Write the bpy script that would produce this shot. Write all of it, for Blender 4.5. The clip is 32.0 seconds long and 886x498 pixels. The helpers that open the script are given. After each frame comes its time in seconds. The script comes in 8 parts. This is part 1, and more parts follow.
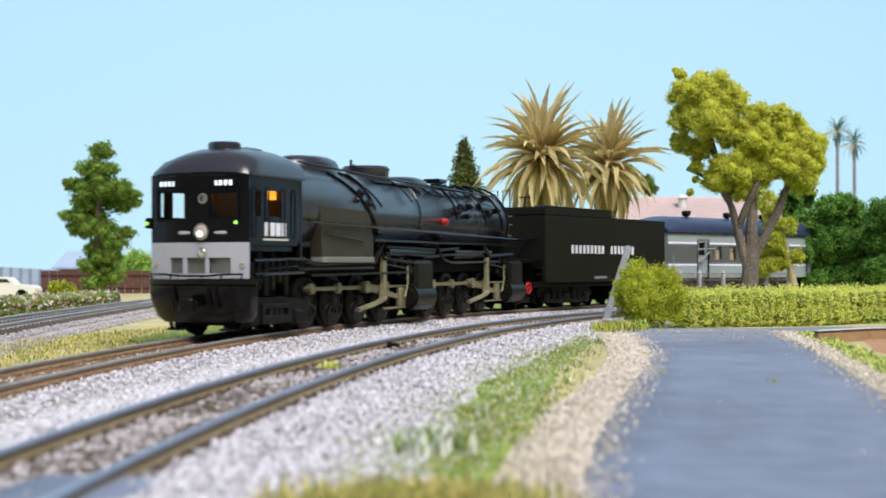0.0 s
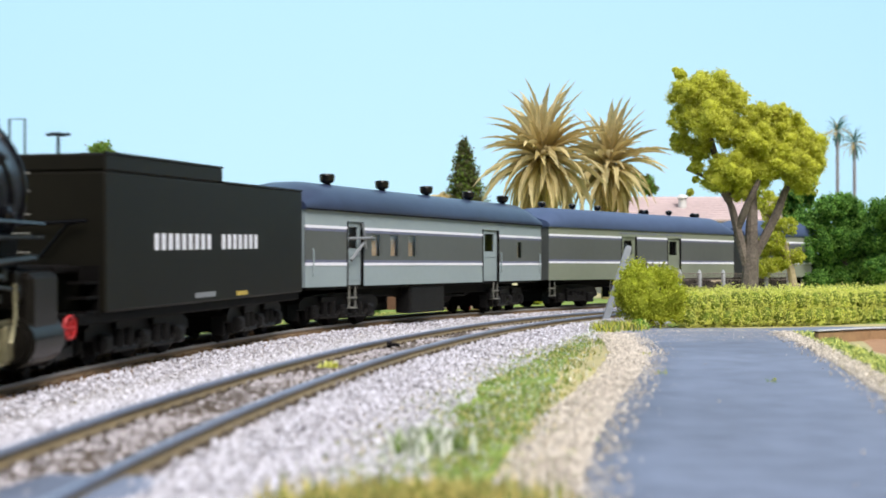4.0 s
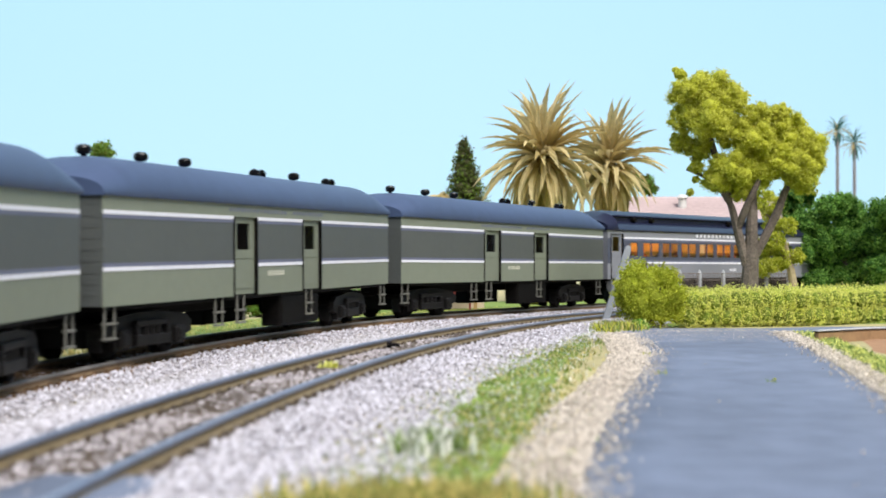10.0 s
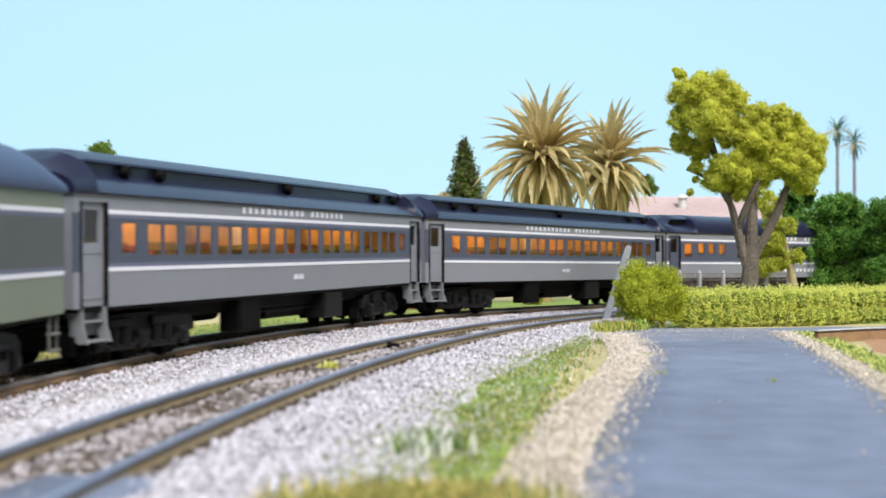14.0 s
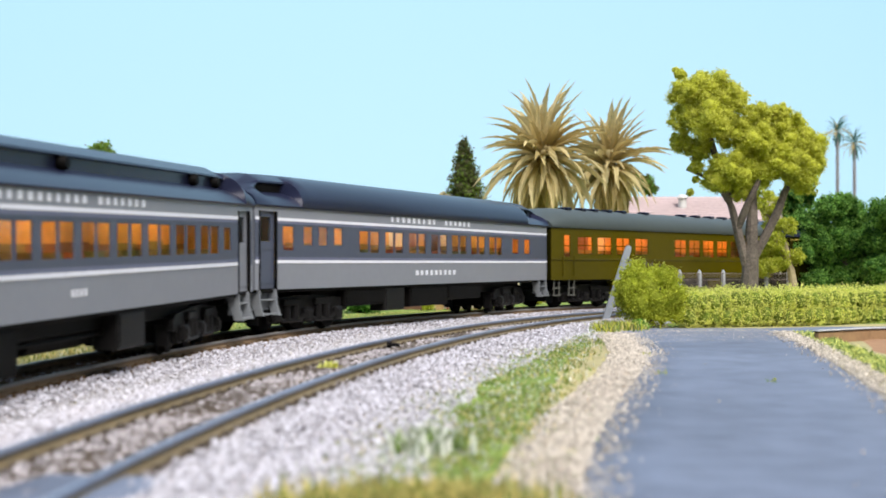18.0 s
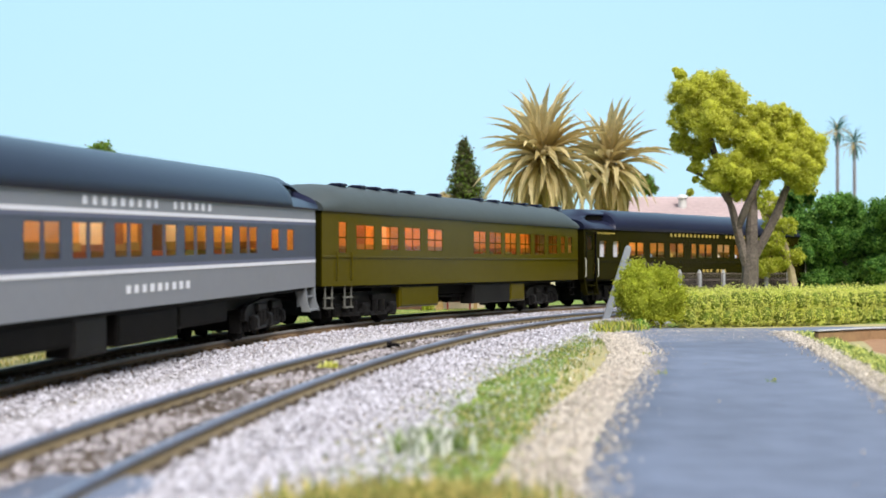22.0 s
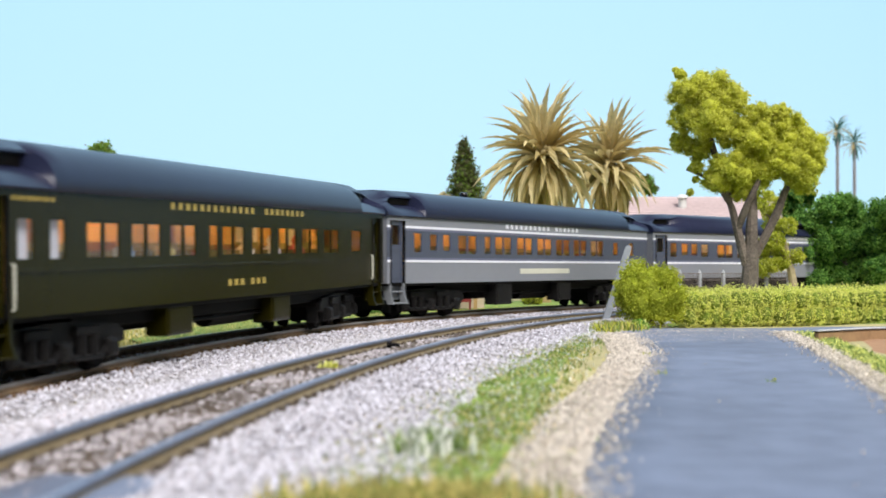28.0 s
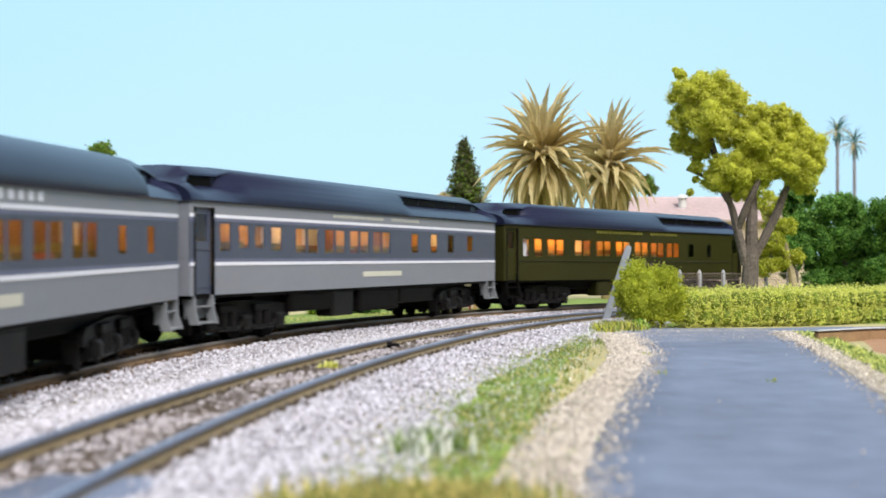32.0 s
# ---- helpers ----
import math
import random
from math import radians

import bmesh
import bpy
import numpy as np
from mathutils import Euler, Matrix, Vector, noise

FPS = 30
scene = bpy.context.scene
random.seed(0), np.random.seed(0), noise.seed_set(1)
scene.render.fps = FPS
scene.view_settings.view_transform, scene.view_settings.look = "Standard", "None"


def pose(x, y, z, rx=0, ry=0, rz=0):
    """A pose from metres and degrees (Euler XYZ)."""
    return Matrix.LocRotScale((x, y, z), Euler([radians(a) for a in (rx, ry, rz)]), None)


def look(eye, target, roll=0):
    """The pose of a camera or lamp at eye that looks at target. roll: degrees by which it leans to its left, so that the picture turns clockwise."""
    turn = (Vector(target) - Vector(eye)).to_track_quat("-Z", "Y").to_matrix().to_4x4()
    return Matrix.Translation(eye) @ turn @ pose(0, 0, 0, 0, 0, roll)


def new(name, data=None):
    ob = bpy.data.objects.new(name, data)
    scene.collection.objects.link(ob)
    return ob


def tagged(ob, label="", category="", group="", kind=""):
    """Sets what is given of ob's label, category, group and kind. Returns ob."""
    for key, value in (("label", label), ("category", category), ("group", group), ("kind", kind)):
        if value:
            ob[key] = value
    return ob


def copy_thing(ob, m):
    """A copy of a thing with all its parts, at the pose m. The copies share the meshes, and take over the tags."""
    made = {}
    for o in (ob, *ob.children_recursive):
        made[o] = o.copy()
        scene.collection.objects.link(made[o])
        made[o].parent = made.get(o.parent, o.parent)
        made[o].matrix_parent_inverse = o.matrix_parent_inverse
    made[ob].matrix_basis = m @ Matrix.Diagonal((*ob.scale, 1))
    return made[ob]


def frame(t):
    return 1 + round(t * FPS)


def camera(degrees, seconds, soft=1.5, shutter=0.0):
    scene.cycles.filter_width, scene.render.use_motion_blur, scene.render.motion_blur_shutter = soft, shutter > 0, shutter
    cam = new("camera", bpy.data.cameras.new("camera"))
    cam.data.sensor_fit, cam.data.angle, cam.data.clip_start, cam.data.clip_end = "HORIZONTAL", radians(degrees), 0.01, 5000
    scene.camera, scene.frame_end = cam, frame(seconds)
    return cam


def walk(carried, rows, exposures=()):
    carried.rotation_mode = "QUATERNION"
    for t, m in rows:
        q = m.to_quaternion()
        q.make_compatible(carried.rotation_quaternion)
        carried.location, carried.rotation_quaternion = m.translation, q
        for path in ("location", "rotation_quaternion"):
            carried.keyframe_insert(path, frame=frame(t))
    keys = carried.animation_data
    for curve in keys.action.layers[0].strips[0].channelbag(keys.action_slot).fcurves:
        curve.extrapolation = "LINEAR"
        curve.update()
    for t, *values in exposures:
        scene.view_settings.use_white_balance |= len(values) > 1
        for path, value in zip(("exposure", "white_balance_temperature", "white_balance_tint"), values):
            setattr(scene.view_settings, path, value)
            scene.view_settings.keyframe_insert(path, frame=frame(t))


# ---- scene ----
MM = 0.001
# The camera stands still on the model's ground, a hand above the road.
EYE = (0.0, 0.0, 0.0203)
cam = camera(35.1, 32.0, soft=1.65, shutter=0.5)
cam.data.dof.use_dof = True
cam.data.dof.focus_distance = 0.60
cam.data.dof.aperture_fstop = 42.0
STILL = look(EYE, (0.0, 1.0, 0.0203 + 0.01313))
walk(cam, [(0.0, STILL), (32.0, STILL)],
     exposures=[(0.0, -0.06), (1.0, 0.0), (3.0, 0.04), (32.0, 0.03)])

# ---- light: ceiling lamps of the layout room, pale walls, a glowing painted sky ----
world = bpy.data.worlds.new("world")
scene.world = world
world.use_nodes = True
world.node_tree.nodes["Background"].inputs["Color"].default_value = (0.86, 0.93, 1.2, 1)
world.node_tree.nodes["Background"].inputs["Strength"].default_value = 0.32

sun_data = bpy.data.lights.new("ceiling_light", "SUN")
sun_data.energy, sun_data.angle, sun_data.color = 5.4, radians(38), (1.0, 0.95, 0.925)
sun = new("ceiling_light", sun_data)
sun.matrix_world = look((0.9, -1.0, 2.5), (0.1, 0.6, 0.0))
# ---- materials ----
def mat(name, color, rough=0.6, metal=0.0, vary=0.12, size=3.0, bump=0.15, bsize=0.8, tint=None, spec=0.32, rnd=0.0):
    """A painted or natural surface: a colour that varies at two scales, with fine relief. size, bsize in mm."""
    m = bpy.data.materials.new(name)
    m.use_nodes = True
    nt = m.node_tree
    b = nt.nodes["Principled BSDF"]
    b.inputs["Roughness"].default_value, b.inputs["Metallic"].default_value = rough, metal
    b.inputs["Specular IOR Level"].default_value = spec
    co = nt.nodes.new("ShaderNodeTexCoord")
    n1 = nt.nodes.new("ShaderNodeTexNoise")
    n1.inputs["Scale"].default_value, n1.inputs["Detail"].default_value = 1000.0 / size, 4.0
    n2 = nt.nodes.new("ShaderNodeTexNoise")
    n2.inputs["Scale"].default_value, n2.inputs["Detail"].default_value = 1000.0 / (size * 9), 3.0
    nt.links.new(co.outputs["Object"], n1.inputs["Vector"])
    nt.links.new(co.outputs["Object"], n2.inputs["Vector"])
    add = nt.nodes.new("ShaderNodeMath")
    add.operation = "ADD"
    nt.links.new(n1.outputs[0], add.inputs[0])
    nt.links.new(n2.outputs[0], add.inputs[1])
    mr = nt.nodes.new("ShaderNodeMapRange")
    mr.inputs[1].default_value, mr.inputs[2].default_value = 0.6, 1.4
    nt.links.new(add.outputs[0], mr.inputs[0])
    last = mr.outputs[0]
    if rnd:
        oi = nt.nodes.new("ShaderNodeObjectInfo")
        ge = nt.nodes.new("ShaderNodeNewGeometry")
        s = nt.nodes.new("ShaderNodeMath")
        s.operation = "ADD"
        nt.links.new(oi.outputs["Random"], s.inputs[0])
        nt.links.new(ge.outputs["Random Per Island"], s.inputs[1])
        f = nt.nodes.new("ShaderNodeMath")
        f.operation = "FRACT"
        nt.links.new(s.outputs[0], f.inputs[0])
        mx = nt.nodes.new("ShaderNodeMath")
        mx.operation = "MULTIPLY_ADD"
        mx.inputs[1].default_value = rnd
        nt.links.new(f.outputs[0], mx.inputs[0])
        sc = nt.nodes.new("ShaderNodeMath")
        sc.operation = "MULTIPLY"
        sc.inputs[1].default_value = 1.0 - rnd
        nt.links.new(last, sc.inputs[0])
        nt.links.new(sc.outputs[0], mx.inputs[2])
        last = mx.outputs[0]
    mix = nt.nodes.new("ShaderNodeMix")
    mix.data_type = "RGBA"
    c2 = tint or tuple(min(1.0, c * (1 + vary)) for c in color)
    c1 = tuple(c * (1 - vary) for c in color)
    mix.inputs[6].default_value, mix.inputs[7].default_value = (*c1, 1), (*c2, 1)
    nt.links.new(last, mix.inputs[0])
    nt.links.new(mix.outputs[2], b.inputs["Base Color"])
    if bump:
        nb = nt.nodes.new("ShaderNodeTexNoise")
        nb.inputs["Scale"].default_value, nb.inputs["Detail"].default_value = 1000.0 / bsize, 3.0
        nt.links.new(co.outputs["Object"], nb.inputs["Vector"])
        bp = nt.nodes.new("ShaderNodeBump")
        bp.inputs["Strength"].default_value, bp.inputs["Distance"].default_value = bump, bsize * 0.3 * MM
        nt.links.new(nb.outputs[0], bp.inputs["Height"])
        nt.links.new(bp.outputs[0], b.inputs["Normal"])
    return m


def glow(name, color, strength):
    m = bpy.data.materials.new(name)
    m.use_nodes = True
    b = m.node_tree.nodes["Principled BSDF"]
    b.inputs["Base Color"].default_value = (*color, 1)
    b.inputs["Emission Color"].default_value = (*color, 1)
    b.inputs["Emission Strength"].default_value = strength
    return m


def glass(name, color=(1, 1, 1), gloss=0.12):
    m = bpy.data.materials.new(name)
    m.use_nodes = True
    nt = m.node_tree
    out = nt.nodes["Material Output"]
    nt.nodes.remove(nt.nodes["Principled BSDF"])
    tr = nt.nodes.new("ShaderNodeBsdfTransparent")
    tr.inputs[0].default_value = (*color, 1)
    gl = nt.nodes.new("ShaderNodeBsdfGlossy")
    gl.inputs["Roughness"].default_value = 0.06
    fr = nt.nodes.new("ShaderNodeLayerWeight")
    fr.inputs[0].default_value = 0.5
    pw = nt.nodes.new("ShaderNodeMath")
    pw.operation = "POWER"
    pw.inputs[1].default_value = 5.0
    nt.links.new(fr.outputs["Facing"], pw.inputs[0])
    ms = nt.nodes.new("ShaderNodeMixShader")
    ad = nt.nodes.new("ShaderNodeMath")
    ad.operation = "MULTIPLY_ADD"
    ad.inputs[1].default_value, ad.inputs[2].default_value = 0.35, gloss * 0.2
    nt.links.new(pw.outputs[0], ad.inputs[0])
    nt.links.new(ad.outputs[0], ms.inputs[0])
    nt.links.new(tr.outputs[0], ms.inputs[1])
    nt.links.new(gl.outputs[0], ms.inputs[2])
    nt.links.new(ms.outputs[0], out.inputs[0])
    return m


M_LGREY = mat("pale_grey_green_paint", (0.275, 0.335, 0.355), 0.38, vary=0.05, bump=0.03)
M_BAGG = mat("faded_grey_green_paint", (0.205, 0.232, 0.18), 0.42, vary=0.06, bump=0.03)
M_DGREY = mat("dark_grey_paint", (0.09, 0.1, 0.097), 0.42, vary=0.07, bump=0.03)
M_GREY = mat("two_tone_grey_paint", (0.23, 0.245, 0.28), 0.38, vary=0.05, bump=0.03)
M_SLATE = mat("slate_grey_paint", (0.073, 0.085, 0.122), 0.4, vary=0.06, bump=0.03)
M_WHITE = mat("white_stripe_paint", (0.77, 0.79, 0.86), 0.45, vary=0.03, bump=0.0)
M_BLUEG = mat("blue_grey_lining", (0.14, 0.155, 0.23), 0.5, vary=0.05, bump=0.0)
M_CREAM = mat("cream_lettering", (0.62, 0.62, 0.52), 0.5, vary=0.05, bump=0.0)
M_GOLD = mat("gold_lettering", (0.48, 0.36, 0.08), 0.45, vary=0.08, bump=0.0)
M_ROOFB = mat("dark_blue_grey_roof_paint", (0.055, 0.083, 0.16), 0.5, vary=0.12, size=6, bump=0.05)
M_ROOFM = mat("glossy_navy_roof_paint", (0.028, 0.04, 0.08), 0.33, vary=0.2, size=5, bump=0.08, spec=0.22)
M_ROOFS = mat("charcoal_roof_paint", (0.014, 0.017, 0.04), 0.3, vary=0.14, size=6, bump=0.04, spec=0.2)
M_ROOFG = mat("grey_green_roof_paint", (0.06, 0.074, 0.074), 0.5, vary=0.1, size=6, bump=0.05)
M_OLIVE = mat("olive_green_paint", (0.074, 0.06, 0.002), 0.22, vary=0.07, bump=0.03, spec=0.14)
M_FADEDOL = mat("faded_olive_paint", (0.031, 0.031, 0.0085), 0.27, vary=0.08, bump=0.03, spec=0.1)
M_DULLGOLD = mat("dull_gilt_lettering", (0.21, 0.19, 0.025), 0.5, vary=0.1, bump=0.0)
M_DKOL = mat("dark_olive_paint", (0.017, 0.0152, 0.0016), 0.24, vary=0.08, bump=0.03, spec=0.09)
M_UNDER = mat("dusty_black_underframe", (0.0055, 0.005, 0.0048), 0.6, vary=0.4, size=2, bump=0.1, spec=0.06)
M_TRUCK = mat("dusty_dark_grey_truck", (0.011, 0.0105, 0.0105), 0.5, vary=0.4, size=1.5, bump=0.1, spec=0.12)
M_STEP = mat("grey_step_metal", (0.2, 0.215, 0.23), 0.5, vary=0.15, bump=0.05)
M_BLACK = mat("satin_black_engine_paint", (0.004, 0.004, 0.0048), 0.15, vary=0.25, size=2, bump=0.05, spec=0.28)
M_BOILER = mat("graphite_boiler_paint", (0.016, 0.017, 0.023), 0.26, vary=0.3, size=4, bump=0.03, spec=0.8)
M_GEAR = mat("oily_black_running_gear", (0.009, 0.008, 0.0065), 0.3, vary=0.5, size=1.5, bump=0.1, spec=0.14)
M_TEND = mat("brownish_black_tender_paint", (0.0062, 0.0055, 0.003), 0.5, vary=0.2, size=5, bump=0.03, spec=0.2)
M_SILVER = mat("aluminium_front_paint", (0.4, 0.41, 0.46), 0.42, metal=0.1, vary=0.04, bump=0.02)
M_RODS = mat("oily_steel_rods", (0.29, 0.265, 0.16), 0.36, metal=0.45, vary=0.45, size=1.5, bump=0.05)
M_BROWN = mat("brown_jacket_metal", (0.034, 0.028, 0.017), 0.45, vary=0.25, size=3, bump=0.05)
M_REDP = mat("red_paint", (0.36, 0.02, 0.022), 0.35, vary=0.1, bump=0.0)
M_CHROME = mat("polished_lens_metal", (0.75, 0.75, 0.75), 0.15, metal=1.0, vary=0.05, bump=0.0)
M_GLASS = glass("clear_window_glass")
M_WARM = glow("warm_interior_lamp", (1.0, 0.6, 0.24), 19.0)
M_RED_LAMP = glow("red_interior_lamp", (1.0, 0.38, 0.1), 26.0)
M_ORANGE_LAMP = glow("orange_interior_lamp", (1.0, 0.5, 0.15), 46.0)
M_CABLAMP = glow("orange_cab_lamp", (1.0, 0.36, 0.03), 1.3)
M_BULB = glow("headlight_bulb", (1.0, 0.97, 0.95), 3.0)
M_LAMPW = glow("white_number_light", (0.8, 0.88, 1.0), 1.1)
M_LENS = mat("pinkish_lamp_reflector", (0.75, 0.6, 0.58), 0.2, metal=0.5, vary=0.15, size=2, bump=0.0)
M_LAMPG = glow("green_marker_lamp", (0.45, 1.0, 0.1), 0.55)
M_WOOD_IN = mat("varnished_interior_wood", (0.72, 0.4, 0.1), 0.5, vary=0.3, size=4, bump=0.0)
M_PANELB = mat("blue_grey_interior_paint", (0.22, 0.28, 0.42), 0.6, vary=0.2, size=4, bump=0.0)
M_PANELD = mat("dark_mahogany_panel", (0.28, 0.12, 0.04), 0.5, vary=0.3, size=4, bump=0.0)
M_PANELC = mat("cream_interior_paint", (0.85, 0.75, 0.6), 0.6, vary=0.1, size=4, bump=0.0)
M_SEATB = mat("olive_seat_cloth", (0.16, 0.17, 0.06), 0.8, vary=0.3, size=4, bump=0.0)
M_SEATR = mat("rust_seat_cloth", (0.32, 0.1, 0.04), 0.8, vary=0.3, size=4, bump=0.0)
M_SEAT = mat("plush_seat_cloth", (0.2, 0.15, 0.05), 0.8, vary=0.3, size=4, bump=0.0)
M_BLINDT = mat("tan_window_blind", (0.4, 0.31, 0.2), 0.7, vary=0.15, size=3, bump=0.0)
M_STIR = mat("dusty_grey_step_iron", (0.17, 0.17, 0.15), 0.5, vary=0.2, bump=0.05)
M_SHADE = mat("pale_blind_cloth", (0.6, 0.6, 0.66), 0.7, vary=0.1, bump=0.0)
M_RAILR = mat("rusty_rail_steel", (0.22, 0.15, 0.085), 0.55, metal=0.0, vary=0.3, size=3, bump=0.1)
M_RAILN = mat("weathered_olive_brown_rail", (0.2, 0.155, 0.085), 0.55, metal=0.1, vary=0.2, size=4, bump=0.1)
M_RAILT = mat("worn_rail_head_steel", (0.22, 0.26, 0.35), 0.35, metal=0.35, vary=0.15, size=4, bump=0.02)
M_RAILB = mat("greyed_worn_rail_head", (0.3, 0.29, 0.27), 0.4, metal=0.3, vary=0.25, size=4, bump=0.03)
M_RAILS = mat("dull_silver_siding_rail", (0.34, 0.35, 0.36), 0.45, metal=0.2, vary=0.15, size=4, bump=0.05)
M_TIE = mat("brown_sleeper_wood", (0.19, 0.12, 0.068), 0.8, vary=0.35, size=1.5, bump=0.4, bsize=0.5, rnd=0.4)
M_TIEN = mat("grey_brown_sleeper_wood", (0.085, 0.066, 0.048), 0.8, vary=0.35, size=1.5, bump=0.4, bsize=0.5, rnd=0.4)
M_STONE = mat("pale_grey_ballast_stone", (0.36, 0.345, 0.37), 0.85, vary=0.3, size=1.0, bump=0.2, bsize=0.3, tint=(0.74, 0.74, 0.81), rnd=0.82)
M_STONED = mat("dusty_grey_track_stone", (0.17, 0.155, 0.16), 0.85, vary=0.3, size=1.0, bump=0.2, bsize=0.3, tint=(0.68, 0.64, 0.66), rnd=0.8)
M_STONEG = mat("grey_siding_stone", (0.2, 0.195, 0.2), 0.85, vary=0.3, size=1.0, bump=0.2, bsize=0.3, tint=(0.52, 0.5, 0.51), rnd=0.7)
M_STONEB = mat("beige_crushed_stone", (0.37, 0.335, 0.28), 0.85, vary=0.3, size=1.0, bump=0.2, bsize=0.3, tint=(0.82, 0.75, 0.65), rnd=0.75)
M_BED = mat("grey_ballast_bed", (0.6, 0.58, 0.58), 0.9, vary=0.35, size=0.9, bump=0.8, bsize=0.8)
M_BEDD = mat("dark_track_bed", (0.4, 0.37, 0.365), 0.9, vary=0.4, size=0.9, bump=0.8, bsize=0.8)
M_SAND = mat("beige_sand", (0.43, 0.38, 0.31), 0.95, vary=0.25, size=1.5, bump=0.8, bsize=0.7)
M_SOIL = mat("sandy_soil_with_dry_grass", (0.41, 0.37, 0.19), 0.95, vary=0.3, size=3, bump=0.7, bsize=0.8)
M_LAWN = mat("green_flocked_lawn", (0.18, 0.26, 0.055), 0.95, vary=0.3, size=3, bump=0.8, bsize=0.8)
M_ROAD = mat("blue_grey_asphalt", (0.148, 0.18, 0.25), 0.7, vary=0.3, size=7, bump=0.3, bsize=0.5)
M_WAINS = mat("olive_brown_wainscot", (0.3, 0.24, 0.07), 0.6, vary=0.25, size=4, bump=0.0)
M_EARTH = mat("brown_bare_earth", (0.34, 0.2, 0.11), 0.95, vary=0.3, size=2.0, bump=0.8, bsize=1.0)
M_PLANK = mat("brown_weathered_board", (0.3, 0.19, 0.1), 0.8, vary=0.3, size=3, bump=0.3)


def sky_paint():
    """Pale sky colour, deeper towards the top and the left."""
    m = bpy.data.materials.new("painted_sky")
    m.use_nodes = True
    nt = m.node_tree
    b = nt.nodes["Principled BSDF"]
    b.inputs["Roughness"].default_value = 0.95
    b.inputs["Base Color"].default_value = (0.05, 0.08, 0.1, 1)
    co = nt.nodes.new("ShaderNodeTexCoord")
    sp = nt.nodes.new("ShaderNodeSeparateXYZ")
    nt.links.new(co.outputs["Object"], sp.inputs[0])
    fx = nt.nodes.new("ShaderNodeMath")
    fx.operation = "MULTIPLY_ADD"
    fx.inputs[1].default_value, fx.inputs[2].default_value = -0.22, 0.0
    nt.links.new(sp.outputs["X"], fx.inputs[0])
    sq = nt.nodes.new("ShaderNodeMath")
    sq.operation = "MULTIPLY"
    nt.links.new(fx.outputs[0], sq.inputs[0])
    nt.links.new(fx.outputs[0], sq.inputs[1])
    fz = nt.nodes.new("ShaderNodeMath")
    fz.operation = "MULTIPLY_ADD"
    fz.inputs[1].default_value = 0.42
    nt.links.new(sp.outputs["Z"], fz.inputs[0])
    nt.links.new(sq.outputs[0], fz.inputs[2])
    rp = nt.nodes.new("ShaderNodeValToRGB")
    rp.color_ramp.elements[0].position, rp.color_ramp.elements[0].color = 0.05, (0.565, 0.855, 1.0, 1)
    rp.color_ramp.elements[1].position, rp.color_ramp.elements[1].color = 0.75, (0.45, 0.745, 1.0, 1)
    nt.links.new(fz.outputs[0], rp.inputs[0])
    nt.links.new(rp.outputs[0], b.inputs["Emission Color"])
    b.inputs["Emission Strength"].default_value = 1.01
    return m


M_SKY = sky_paint()
# ---- helpers for shapes; lengths in millimetres ----
rng = random.Random(7)


def part(name, bm, material, parent=None, label="", smooth=False):
    me = bpy.data.meshes.new(name)
    bm.to_mesh(me)
    bm.free()
    me.materials.append(material)
    me.shade_smooth()
    me.set_sharp_from_angle(angle=radians(60 if smooth else 34))
    ob = new(name, me)
    if parent is not None:
        ob.parent = parent
    if label:
        ob["label"] = label
    return ob


def again(ob, parent, m=None):
    """Another part on the same mesh."""
    o = new(ob.name.split(".")[0], ob.data)
    o.parent = parent
    if m is not None:
        o.matrix_basis = m
    return o


def raw(name, verts, faces, material, parent=None, label="", smooth=False):
    me = bpy.data.meshes.new(name)
    me.from_pydata(verts, [], faces)
    me.materials.append(material)
    if smooth:
        for p in me.polygons:
            p.use_smooth = True
    ob = new(name, me)
    if parent is not None:
        ob.parent = parent
    if label:
        ob["label"] = label
    return ob


def at(x, y, z, rx=0, ry=0, rz=0):
    return pose(x * MM, y * MM, z * MM, rx, ry, rz)


def box(bm, x0, x1, y0, y1, z0, z1, bev=0.0, m=None):
    r = bmesh.ops.create_cube(bm, size=1.0)
    vs = r["verts"]
    for v in vs:
        v.co = Vector(((x0 + x1) / 2 + v.co.x * (x1 - x0), (y0 + y1) / 2 + v.co.y * (y1 - y0), (z0 + z1) / 2 + v.co.z * (z1 - z0))) * MM
        if m is not None:
            v.co = m @ v.co
    if bev:
        es = list({e for v in vs for e in v.link_edges})
        bmesh.ops.bevel(bm, geom=es, offset=bev * MM, segments=1, affect="EDGES", profile=0.5)
    return vs


def tube(bm, a, b, r0, r1=None, seg=10, caps=True):
    a, b = Vector(a) * MM, Vector(b) * MM
    r1 = r0 if r1 is None else r1
    d = (b - a).normalized()
    s = d.orthogonal().normalized()
    t = d.cross(s)
    ra, rb = [], []
    for i in range(seg):
        w = 2 * math.pi * i / seg
        o = s * math.cos(w) + t * math.sin(w)
        ra.append(bm.verts.new(a + o * r0 * MM))
        rb.append(bm.verts.new(b + o * r1 * MM))
    for i in range(seg):
        j = (i + 1) % seg
        bm.faces.new((ra[i], ra[j], rb[j], rb[i]))
    if caps:
        bm.faces.new(ra[::-1])
        bm.faces.new(rb)
    return ra + rb


